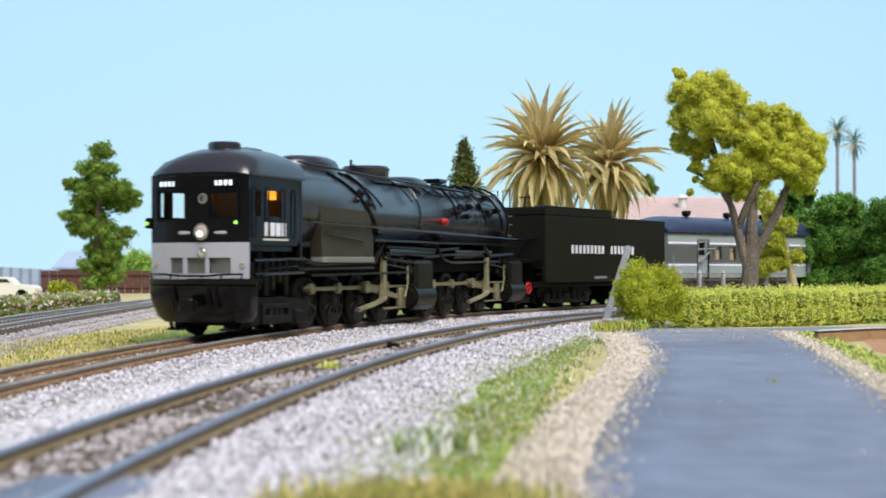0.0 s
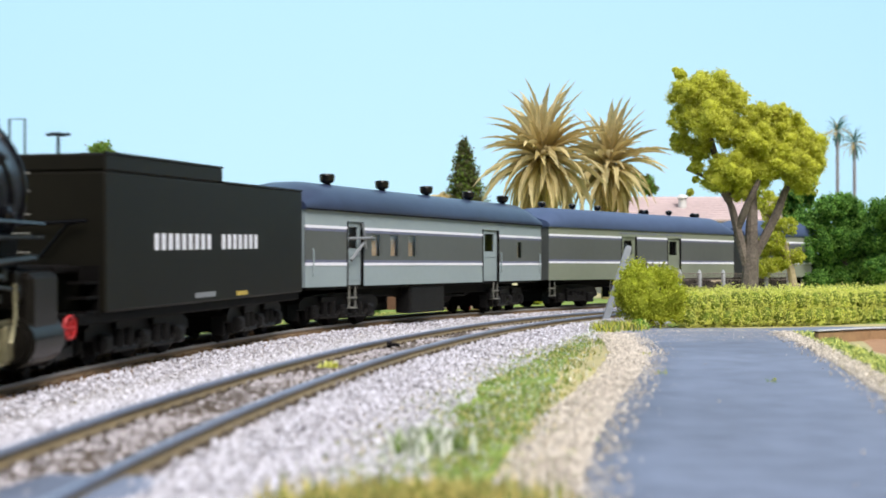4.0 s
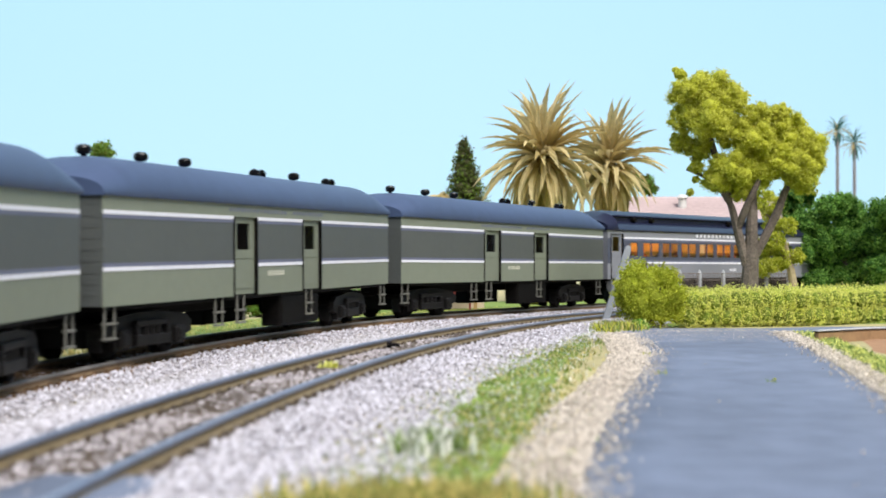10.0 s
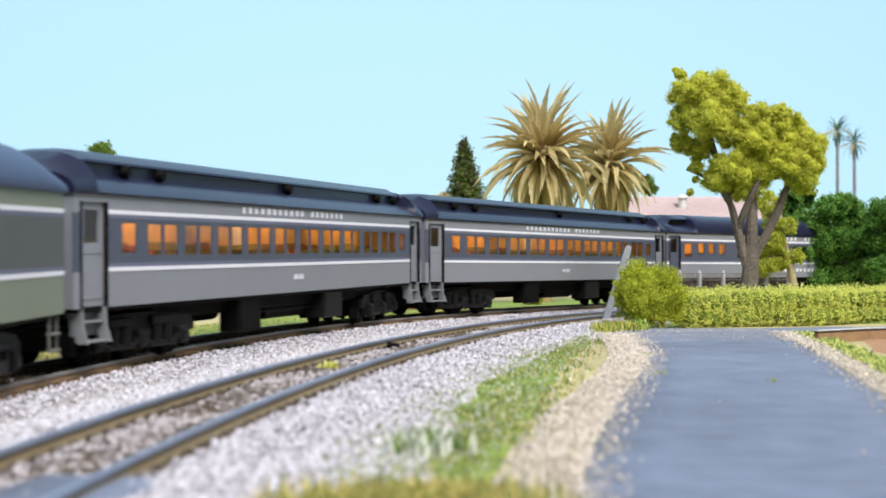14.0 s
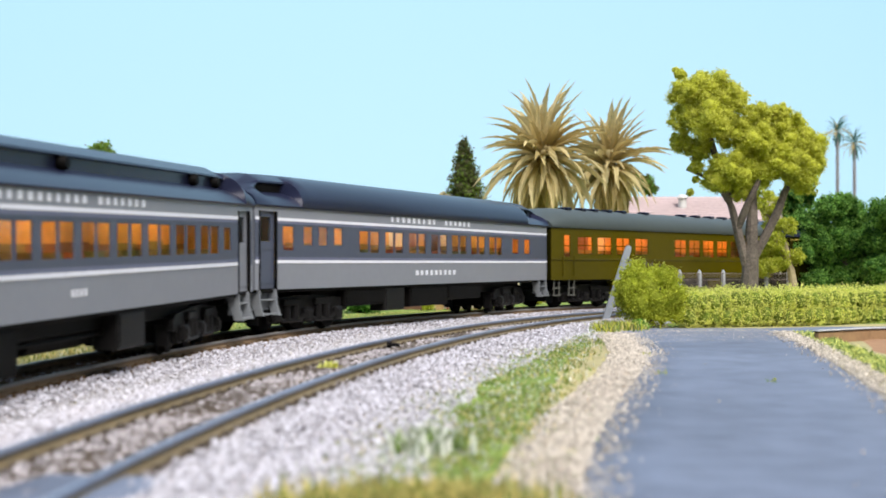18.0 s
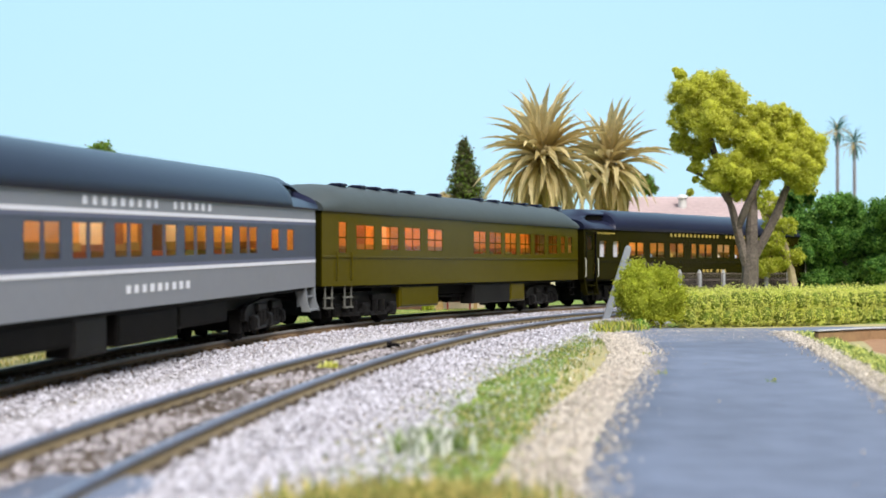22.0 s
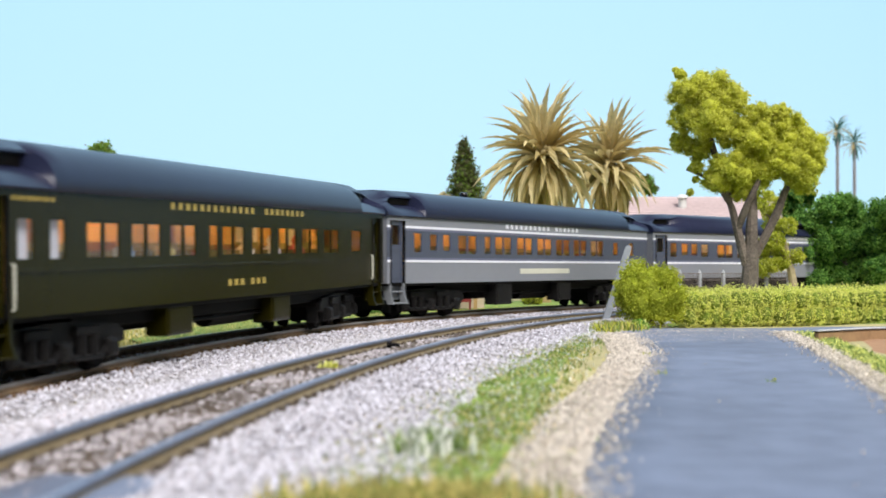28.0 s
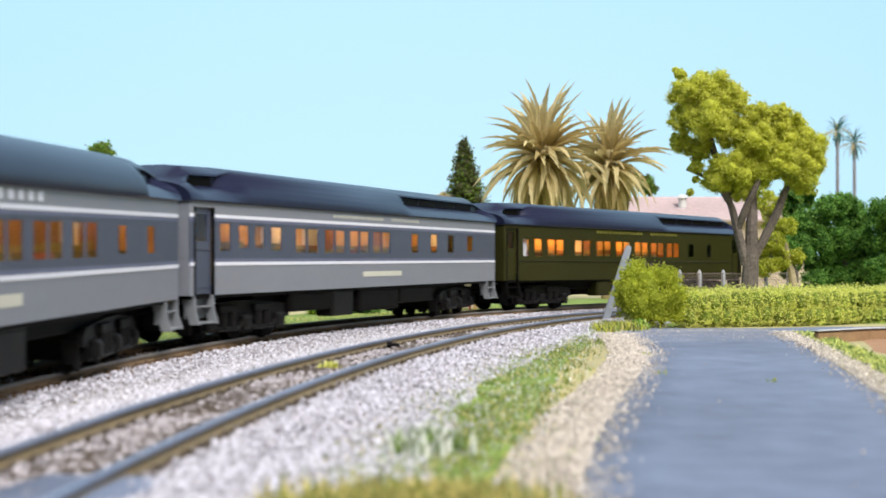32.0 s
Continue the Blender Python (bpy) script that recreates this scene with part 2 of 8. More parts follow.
def pipe(bm, pts, r, seg=6):
    """A bent pipe in one piece."""
    ps = [Vector(p) for p in pts]
    d0 = (ps[1] - ps[0]).normalized()
    s = d0.orthogonal().normalized()
    rings = []
    for k, p in enumerate(ps):
        d = (ps[min(k + 1, len(ps) - 1)] - ps[max(k - 1, 0)]).normalized()
        s = (s - d * s.dot(d)).normalized()
        t = d.cross(s)
        rings.append([bm.verts.new((p + (s * math.cos(2 * math.pi * i / seg) + t * math.sin(2 * math.pi * i / seg)) * r) * MM) for i in range(seg)])
    for a, b in zip(rings, rings[1:]):
        for i in range(seg):
            j = (i + 1) % seg
            bm.faces.new((a[i], a[j], b[j], b[i]))
    bm.faces.new(rings[0][::-1])
    bm.faces.new(rings[-1])


def loft(bm, rings, close=True, caps=True):
    """Rings of points in mm, all of one count, skinned one to the next."""
    vr = [[bm.verts.new(Vector(p) * MM) for p in ring] for ring in rings]
    n = len(vr[0])
    for a, b in zip(vr, vr[1:]):
        for i in range(n if close else n - 1):
            j = (i + 1) % n
            bm.faces.new((a[i], a[j], b[j], b[i]))
    if caps and close:
        bm.faces.new(vr[0][::-1])
        bm.faces.new(vr[-1])
    bmesh.ops.recalc_face_normals(bm, faces=bm.faces)
    return vr


def prism(bm, outline, x0, x1):
    """An outline of (y, z) drawn out along x."""
    return loft(bm, [[(x0, y, z) for y, z in outline], [(x1, y, z) for y, z in outline]])


def bmn():
    return bmesh.new()


def smoothstep(a, b, x):
    t = min(1.0, max(0.0, (x - a) / (b - a)))
    return t * t * (3 - 2 * t)


# ---- the two lines: where the rails run ----
CX, CY, R_MAIN = 1000.0, 142.8, 1110.0
NX, NY, R_NEAR = 1588.8, -9.3, 1642.6


def softplus(v):
    return v if v > 30 else math.log1p(math.exp(v))


def rail_z(y):
    """The main line falls gently towards the viewer."""
    return -0.0211 * 40 * (softplus((484.85 - y) / 40) - softplus((60 - y) / 40))


def near_z(y):
    u = min(3.2, max(-3.0, (y - 400) / 100))
    return 0.988 + 0.382 * u - 0.302 * u * u


def main_at(s):
    """A place on the main line, s millimetres along it: x, y, z."""
    a = s / R_MAIN
    if a < 0:
        x, y = CX - R_MAIN, CY + s
    elif a > 1:
        x = CX - R_MAIN * math.cos(1) + math.sin(1) * (s - R_MAIN)
        y = CY + R_MAIN * math.sin(1) + math.cos(1) * (s - R_MAIN)
    else:
        x, y = CX - R_MAIN * math.cos(a), CY + R_MAIN * math.sin(a)
    return Vector((x, y, rail_z(y)))


def near_at(s):
    a = s / R_NEAR
    y = NY + R_NEAR * math.sin(a)
    return Vector((NX - R_NEAR * math.cos(a), y, near_z(y)))


def side_at(s):
    """The siding behind the sand strip, nearly straight."""
    y = 250 + s
    return Vector((-168 - 0.035 * (y - 550) + 0.00022 * max(0, y - 760) ** 2, y, rail_z(y) + 0.5))


def main_dist(x, y):
    return R_MAIN - math.hypot(x - CX, y - CY)


def near_dist(x, y):
    return R_NEAR - math.hypot(x - NX, y - NY)


def ground_z(x, y):
    """The height of the bare ground."""
    zm = rail_z(y) - 4.2
    zn = near_z(y) - 4.2
    w = smoothstep(-50, -20, near_dist(x, y)) if y < 700 else 0.0
    w *= 1 - smoothstep(560, 700, y)
    z = zm * (1 - w) + zn * w
    far = smoothstep(900, 2000, y) + smoothstep(400, 900, abs(x)) + smoothstep(60, 400, -y)
    return z * (1 - min(1.0, far)) + -4.2 * min(1.0, far)


def pt(px, py, z=-4.2):
    """A place on the ground from its bearing and dip as seen from the viewer's eye."""
    d = (20.3 - z) / ((py - 473.56) / 2480.0)
    return Vector(((px - 784) / 2480.0 * d, d, z))


# ---- ground ----
def spread(lo, hi, step, out):
    v = list(np.arange(lo, hi + step, step))
    s = step
    a, b = v[0], v[-1]
    while b < out:
        s *= 1.45
        a, b = a - s, b + s
        v = [a] + v + [b]
    return v


def build_ground():
    xs, ys = spread(-330, 360, 7, 45000), spread(0, 1500, 9, 45000)
    verts = [(x * MM, y * MM, (ground_z(x, y) + 0.5 * noise.noise((x * 0.02, y * 0.02, 3))) * MM) for y in ys for x in xs]
    n = len(xs)
    faces = [(j * n + i, j * n + i + 1, j * n + n + i + 1, j * n + n + i) for j in range(len(ys) - 1) for i in range(n - 1)]
    g = raw("ground", verts, faces, M_SOIL, smooth=True)
    tagged(g, "sandy soil with dry yellow grass flock", "ground", kind="structure")


def build_sky():
    """The painted sky behind the layout: a tall curved sheet."""
    verts, faces, n = [], [], 48
    for k in range(n + 1):
        a = radians(-100 + 148 * k / n)
        x, y = 6.0 * math.sin(a), 6.0 * math.cos(a)
        verts += [(x, y, -0.2), (x, y, 4.5), (x * 1.01, y * 1.01, 4.5), (x * 1.01, y * 1.01, -0.2)]
    for k in range(n):
        i = 4 * k
        for c in range(4):
            faces.append((i + c, i + 4 + c, i + 4 + (c + 1) % 4, i + (c + 1) % 4))
    tagged(raw("backdrop", verts, faces, M_SKY, smooth=True), "plain pale blue painted sky", "backdrop", kind="structure")


def build_unseen_walls():
    """Plain unseen walls, added beside and behind the viewer to dim side reflections."""
    M_WALL = mat("plain_grey_wall_paint", (0.4, 0.4, 0.41), 0.85, vary=0.06, size=200, bump=0.05, bsize=4)
    runs = (("wall_east", (4.46, 3.95), (4.46, -3.5)), ("wall_south", (4.38, -3.5), (-5.9, -3.5)), ("wall_west", (-5.98, -3.58), (-5.98, -1.06)))
    for name, a, b in runs:
        a, b = Vector((*a, 0)), Vector((*b, 0))
        n = Vector((b.y - a.y, a.x - b.x, 0)).normalized() * 0.08
        foot = [a, b, b - n, a - n]
        verts = [(p.x, p.y, z) for z in (-0.1, 2.6) for p in foot]
        faces = [(3, 2, 1, 0), (4, 5, 6, 7)] + [(i, (i + 1) % 4, 4 + (i + 1) % 4, 4 + i) for i in range(4)]
        tagged(raw(name, verts, faces, M_WALL), "plain grey wall added out of view to dim reflections", "wall", kind="structure")


def strip(name, left, right, material, rise, label, category="ground", n=60, cross=8, uneven=0.25, rim=0.12):
    """A sheet between two edges, laid just above the ground."""
    def along(path, t):
        seg = t * (len(path) - 1)
        i = min(int(seg), len(path) - 2)
        return Vector(path[i]).lerp(Vector(path[i + 1]), seg - i)
    verts, faces = [], []
    for k in range(n + 1):
        a, b = along(left, k / n), along(right, k / n)
        for c in range(cross + 1):
            p = a.lerp(b, (0, rim)[c] if c < 2 else (1 - rim, 1)[c - cross + 1] if c > cross - 2 else c / cross)
            e = (1.3 * noise.noise((p.x * 0.07, p.y * 0.07, len(name))) + 0.7 * noise.noise((p.x * 0.4, p.y * 0.4, 2))) if c in (0, cross) else 0
            x, y = p.x + e, p.y
            z = ground_z(x, y) + rise + uneven * noise.noise((x * 0.05, y * 0.05, 5))
            if c in (0, cross):
                z -= rise + 1.0
            verts.append((x * MM, y * MM, z * MM))
    for k in range(n):
        for c in range(cross):
            i = k * (cross + 1) + c
            faces.append((i, i + 1, i + cross + 2, i + cross + 1))
    o = raw(name, verts, faces, material, smooth=True)
    return tagged(o, label, category, kind="structure")


def stones(name, spots, material, label, lo=0.45, hi=1.0):
    """Loose crushed stone: small uneven eight-sided lumps."""
    rs = np.random.RandomState(len(spots))
    n = len(spots)
    base = np.array([(1, 0, 0), (0, 1, 0), (-1, 0, 0), (0, -1, 0), (0, 0, 1), (0, 0, -1)], float)
    tri = np.array([(0, 1, 4), (1, 2, 4), (2, 3, 4), (3, 0, 4), (1, 0, 5), (2, 1, 5), (3, 2, 5), (0, 3, 5)])
    c = np.array(spots)
    size = rs.uniform(lo, hi, (n, 1, 1)) * rs.uniform(0.65, 1.25, (n, 6, 1))
    ang = rs.uniform(0, 6.28, n)
    tilt = rs.uniform(-0.7, 0.7, n)
    ca, sa, ct, st = np.cos(ang), np.sin(ang), np.cos(tilt), np.sin(tilt)
    v = base[None] * size * np.array([1, 0.8, 0.75])
    x, y, z = v[..., 0], v[..., 1], v[..., 2]
    x, z = x * ct[:, None] + z * st[:, None], -x * st[:, None] + z * ct[:, None]
    x, y = x * ca[:, None] - y * sa[:, None], x * sa[:, None] + y * ca[:, None]
    v = (np.stack([x, y, z], -1) + c[:, None]) * MM
    f = (tri[None] + 6 * np.arange(n)[:, None, None]).reshape(-1, 3)
    me = bpy.data.meshes.new(name)
    me.from_pydata(v.reshape(-1, 3).tolist(), [], f.tolist())
    me.materials.append(material)
    return tagged(new(name, me), label, "gravel", kind="stuff")


def bed(name, line, s0, s1, half, material, top, label, low=4.4):
    """The raised bed under a track."""
    rows, verts, faces = int((s1 - s0) / 6), [], []
    prof = [(-half - 9, -low), (-half - 2, -low + 0.8), (-half + 3, -top - 0.2), (-8, -top), (0, -top), (8, -top), (half - 3, -top - 0.2), (half + 2, -low + 0.8), (half + 9, -low)]
    for k in range(rows + 1):
        s = s0 + (s1 - s0) * k / rows
        p, q = line(s), line(s + 1)
        d = (q - p)
        side = Vector((d.y, -d.x, 0)).normalized()
        for o, z in prof:
            c = p + side * o
            verts.append((c.x * MM, c.y * MM, (p.z + z) * MM))
    m = len(prof)
    for k in range(rows):
        for c in range(m - 1):
            i = k * m + c
            faces.append((i, i + 1, i + m + 1, i + m))
    return tagged(raw(name, verts, faces, material, smooth=True), label, "track bed", kind="structure")


def track(name, line, s0, s1, ties, m_rail, m_tie, label, gauge=16.5, m_head=None):
    """A model track: two rails of code 83 section on single sleepers."""
    m_head = m_head or M_RAILT
    top = new(name)
    tagged(top, label, "railway track", kind="structure")
    web = [(-1.0, -2.1), (1.0, -2.1), (1.0, -1.8), (0.25, -1.5), (0.25, -0.78), (0.34, -0.72)]
    head = [(-0.4, -0.76), (0.4, -0.76), (0.5, -0.66), (0.5, -0.12), (0.38, 0.0), (-0.38, 0.0), (-0.5, -0.12), (-0.5, -0.66)]
    outline = web + [(-y, z) for y, z in web[::-1]][:-1]
    n = max(2, int((s1 - s0) / 8))
    for sgn in (-1, 1):
        for nm, prof, mt in (("rail", outline, m_rail), ("rail_head", head, m_head)):
            rings = []
            for k in range(n + 1):
                s = s0 + (s1 - s0) * k / n
                p, d = line(s), line(s + 1) - line(s)
                side = Vector((d.y, -d.x, 0)).normalized()
                rings.append([p + side * (sgn * (gauge / 2 + 0.55) + y) + Vector((0, 0, z)) for y, z in prof])
            bm = bmn()
            loft(bm, rings)
            part(nm, bm, mt, top)
    bm = bmn()
    box(bm, -1.25, 1.25, -14.5, 14.5, -3.9, -2.1, 0.15)
    for sgn in (-1, 1):
        box(bm, -0.8, 0.8, sgn * 8.8 - 1.9, sgn * 8.8 + 1.9, -2.1, -1.85)
        for o in (-1.5, 1.5):
            box(bm, -0.35, 0.35, sgn * 8.8 + o - 0.3, sgn * 8.8 + o + 0.3, -1.85, -1.55)
    me = bpy.data.meshes.new("tie")
    bm.to_mesh(me)
    bm.free()
    me.materials.append(m_tie)
    s = ties[0]
    while s < ties[1]:
        p, d = line(s), line(s + 1) - line(s)
        o = new("tie", me)
        o.parent = top
        o.matrix_basis = at(p.x, p.y, p.z, 0, 0, math.degrees(math.atan2(d.y, d.x)) + rng.uniform(-1.5, 1.5))
        s += 6.2 + rng.uniform(-0.4, 0.4)
    return top


def build_lines():
    bed("track_bed_main", main_at, -80, 1500, 17, M_BEDD, 2.9, "brown-grey bed of fine stones under the main line")
    bed("track_bed_near", near_at, -60, 900, 17, M_BEDD, 2.9, "grey bed of fine stones under the second line")
    bed("track_bed_siding", side_at, -60, 1100, 16, M_BEDD, 3.0, "pale grey gravel bed under the siding")
    track("track_main", main_at, -3300, 4100, (60, 1100), M_RAILR, M_TIE, "curved track with rusty brown rails on brown sleepers", m_head=M_RAILB)
    track("track_near", near_at, 100, 800, (120, 720), M_RAILN, M_TIEN, "curved track with weathered grey rails on dusty sleepers")
    track("track_siding", side_at, 0, 1100, (120, 620), M_RAILS, M_TIEN, "straight siding with grey rails beside a sand strip", m_head=M_RAILS)


def build_ballast():
    rs = random.Random(3)
    pale, dark = [], []
    for _ in range(230000):
        y = 110 + 760 * rs.random() ** 1.25
        lo, hi = max(-0.36 * y - 10, -125), min(0.24 * y + 8, 120)
        x = lo + (hi - lo) * rs.random()
        dm, dn = main_dist(x, y), near_dist(x, y)
        rough = 3.5 * noise.noise((x * 0.04, y * 0.04, 1))
        if dm < -17 or x > 0.36 * y or dn > 60:
            continue
        lim = 11.2 + 3.6 * rs.random()
        if abs(dm) < lim + 1.0 or abs(dn) < lim:
            continue
        edge = 36 + rough + 6 * smoothstep(300, 150, y)
        if dn > edge:
            continue
        if dm < -15 + rough * 0.3 and rs.random() < 0.5:
            continue
        gz = ground_z(x, y)
        b = 0.0
        for d, zt in ((dm, rail_z(y)), (dn, near_z(y))):
            if abs(d) < 27:
                b = max(b, (zt - 2.5 - gz) * (1 - smoothstep(15, 27, abs(d))))
        pale.append((x, y, gz + 0.5 + b + rs.uniform(-0.2, 0.5)))
    tagged(stones("ballast", pale, M_STONE, "pale grey crushed-stone ballast between the tracks", 0.28, 0.64))
    mid = []
    for line, s0, s1 in ((main_at, 60, 1050), (near_at, 130, 700)):
        for _ in range(22000):
            s = s0 + (s1 - s0) * rs.random()
            p, d = line(s), line(s + 1) - line(s)
            side = Vector((d.y, -d.x, 0)).normalized()
            o = rs.uniform(-14, 14)
            if 6.6 < abs(o) < 13 and rs.random() < 0.7:
                continue
            h = 0.55 * noise.noise((p.x * 0.05, p.y * 0.05, 7 + o * 0.1))
            p = p + side * o
            (dark if line is near_at else mid).append((p.x, p.y, p.z + (-2.35 if line is near_at else -2.7) + h + rs.uniform(-0.25, 0.25)))
    stones("track_gravel", dark, M_STONED, "dusty grey-brown gravel between the sleepers", 0.3, 0.62)
    stones("main_line_gravel", mid, M_STONE, "pale grey gravel between the main line's sleepers", 0.3, 0.6)
    side = []
    for _ in range(18000):
        s = rs.uniform(150, 800)
        p = side_at(s)
        o = rs.uniform(-18, 34)
        if abs(o) < 10:
            continue
        side.append((p.x + o, p.y, ground_z(p.x + o, p.y) + 0.4 + (1.4 if o < 24 else 0)))
    stones("siding_gravel", side, M_STONEG, "grey gravel beside the siding", 0.35, 0.7)
# ---- road, verge, yard ----
ROAD_L = [(8, 100), (13.4, 147), (20.5, 197), (29.7, 245), (43.2, 310), (53.6, 370), (58.6, 430), (60.5, 480), (61, 520)]
ROAD_R = [(45, 100), (58, 147), (71, 200), (81.5, 257), (91.8, 320), (102.5, 390), (109.5, 440), (115, 485), (117, 520)]


def build_land():
    strip("road", ROAD_L, ROAD_R, M_ROAD, 0.9, "smooth blue-grey asphalt road with worn edges", "road", n=200, uneven=0.06, rim=0.012)
    strip("cross_road", [(56, 486), (84, 482), (120, 490), (200, 515), (340, 560)], [(50, 530), (84, 528), (120, 536), (200, 560), (340, 610)], M_ROAD, 0.6, "narrow grey lane along the clipped hedge", "road")
    strip("sand_verge", [(-25, 100), (-8, 147), (4, 197), (19, 250), (35, 310), (46, 380), (54, 440), (58, 500)], [(9, 100), (14.4, 147), (21.5, 197), (30.7, 245), (44.2, 310), (54.6, 370), (59.4, 430), (61.5, 500)], M_SAND, 0.55, "beige sandy verge along the road")
    strip("grass_verge", [(-30, 100), (-22, 147), (-12, 190), (-6, 219), (1, 268), (14, 344), (31, 410), (46, 480), (54, 510)], [(1, 100), (6.5, 147), (10.5, 186), (15.5, 219), (21, 268), (31.5, 344), (43, 410), (53, 480), (58, 510)], M_LAWN, 0.8, "short green grass verge between gravel and sand")
    strip("lawn", [(-97, 455), (-62, 560), (-10, 680), (60, 800), (180, 960), (330, 1100)], [(-108, 480), (-100, 620), (-70, 780), (0, 960), (150, 1150), (330, 1300)], M_LAWN, 0.7, "bright green lawn beyond the main line")
    strip("garden_lawn", [(88, 540), (200, 575), (360, 625)], [(110, 760), (260, 820), (480, 900)], M_LAWN, 0.5, "green garden lawn behind the hedge")
    strip("yard", [(100, 290), (108, 340), (114, 390), (120, 445)], [(240, 290), (250, 340), (255, 390), (260, 470)], M_EARTH, 0.5, "bare brown earth of a yard")
    strip("yard_grass", [(95, 280), (103.5, 340), (111, 400), (119, 478)], [(102, 280), (110, 340), (117, 400), (126, 440)], M_LAWN, 1.0, "bright green grass edge of the yard", n=30, cross=4)
    strip("asphalt_patch", [(-52, 140), (-50, 150), (-47, 160)], [(-31, 140), (-29, 150), (-29, 158)], M_ROAD, 2.6, "small blue-grey asphalt patch beside the second line", "road", n=10, cross=4)
    rs = random.Random(5)
    spots = []
    for _ in range(13000):
        t = rs.random()
        i = min(int(t * 7), 6)
        a = Vector(ROAD_L[i]).lerp(Vector(ROAD_L[i + 1]), t * 7 - i)
        x = a.x - rs.random() ** 1.3 * 10 + 0.5 + (rs.random() ** 2.5 * 6.0 if rs.random() < 0.4 else 0)
        spots.append((x, a.y, ground_z(x, a.y) + 0.9 + rs.uniform(-0.2, 0.3)))
    for _ in range(7000):
        t = rs.random()
        i = min(int(t * 7), 6)
        a = Vector(ROAD_R[i]).lerp(Vector(ROAD_R[i + 1]), t * 7 - i)
        x = a.x + rs.random() ** 1.2 * 7 - 0.6 - (rs.random() ** 2.5 * 5.0 if rs.random() < 0.35 else 0)
        spots.append((x, a.y, ground_z(x, a.y) + 1.2 + rs.uniform(-0.2, 0.4)))
    for _ in range(14):
        y = rs.uniform(160, 470)
        t = (y - 147) / 373 * 7 + 1
        i = min(int(t), 7)
        a, b = Vector(ROAD_L[i]), Vector(ROAD_R[i])
        p = a.lerp(b, rs.random())
        spots.append((p.x, y, ground_z(p.x, y) + 1.1))
    dust = []
    for _ in range(7000):
        y = 506 - 80 * rs.random() ** 2.0
        x = rs.uniform(57, 117)
        dust.append((x, y, ground_z(x, y) + 0.82 + rs.uniform(-0.1, 0.1)))
    for _ in range(5000):
        t = rs.random() ** 2.2
        i = min(int((1 - t) * 7), 6)
        a = Vector(ROAD_L[i]).lerp(Vector(ROAD_L[i + 1]), (1 - t) * 7 - i)
        x = a.x + abs(rs.gauss(0, 3.2))
        dust.append((x, a.y, ground_z(x, a.y) + 0.85 + rs.uniform(-0.08, 0.08)))
    stones("road_dust", dust, M_STONEB, "fine beige grit scattered on the asphalt", 0.1, 0.24)
    stones("road_edge_gravel", spots, M_STONEB, "beige crushed stone along the road's edges", 0.2, 0.46)


def tufts(name, spots, colors, label, height=4.0, width=0.28, lean=0.5, category="grass"):
    """Blades of static grass, each a thin bent strip."""
    verts, faces, idx = [], [], []
    r = random.Random(len(spots))
    for (x, y, z) in spots:
        h = height * r.uniform(0.5, 1.2)
        a = r.uniform(0, 6.28)
        l = lean * r.uniform(0, 1) * h
        dx, dy = math.cos(a) * l, math.sin(a) * l
        wx, wy = -math.sin(a) * width, math.cos(a) * width
        b = len(verts)
        for f, w in ((0, 1), (0.55, 0.8), (1, 0.12)):
            cx, cy = x + dx * f * f, y + dy * f * f
            verts += [((cx - wx * w) * MM, (cy - wy * w) * MM, (z + h * f) * MM), ((cx + wx * w) * MM, (cy + wy * w) * MM, (z + h * f) * MM)]
        faces += [(b, b + 1, b + 3, b + 2), (b + 2, b + 3, b + 5, b + 4)]
        k = r.randrange(len(colors))
        idx += [k, k]
    ob = raw(name, verts, faces, colors[0])
    for m in colors[1:]:
        ob.data.materials.append(m)
    for p, k in zip(ob.data.polygons, idx):
        p.material_index = k
    return tagged(ob, label, category, kind="stuff")
# ---- passenger train ----
HALF = 17.4          # half the width of a car
SILL, EAVE, CREST = 14.0, 40.6, 50.9


def pierced(bm, u0, u1, z0, z1, holes, y, th, L):
    """A wall along the car with real openings; u runs from the car's front."""
    us = sorted({u0, u1, *[min(max(h[k], u0), u1) for h in holes for k in (0, 1)]})
    zs = sorted({z0, z1, *[min(max(h[k], z0), z1) for h in holes for k in (2, 3)]})
    sg = 1 if y > 0 else -1
    def X(u):
        return L / 2 - u
    def solid(i, j):
        if i < 0 or j < 0 or i >= len(us) - 1 or j >= len(zs) - 1:
            return False
        cu, cz = (us[i] + us[i + 1]) / 2, (zs[j] + zs[j + 1]) / 2
        return not any(h[0] < cu < h[1] and h[2] < cz < h[3] for h in holes)
    def quad(a, b, c, d):
        bm.faces.new([bm.verts.new(Vector(p) * MM) for p in (a, b, c, d)])
    yi = y - sg * th
    for i in range(len(us) - 1):
        for j in range(len(zs) - 1):
            if not solid(i, j):
                continue
            a, b, c, d = us[i], us[i + 1], zs[j], zs[j + 1]
            quad((X(a), y, c), (X(b), y, c), (X(b), y, d), (X(a), y, d))
            quad((X(a), yi, c), (X(a), yi, d), (X(b), yi, d), (X(b), yi, c))
            for (di, dj, p, q) in ((-1, 0, (a, c), (a, d)), (1, 0, (b, d), (b, c)), (0, -1, (b, c), (a, c)), (0, 1, (a, d), (b, d))):
                if not solid(i + di, j + dj):
                    quad((X(p[0]), y, p[1]), (X(q[0]), y, q[1]), (X(q[0]), yi, q[1]), (X(p[0]), yi, p[1]))


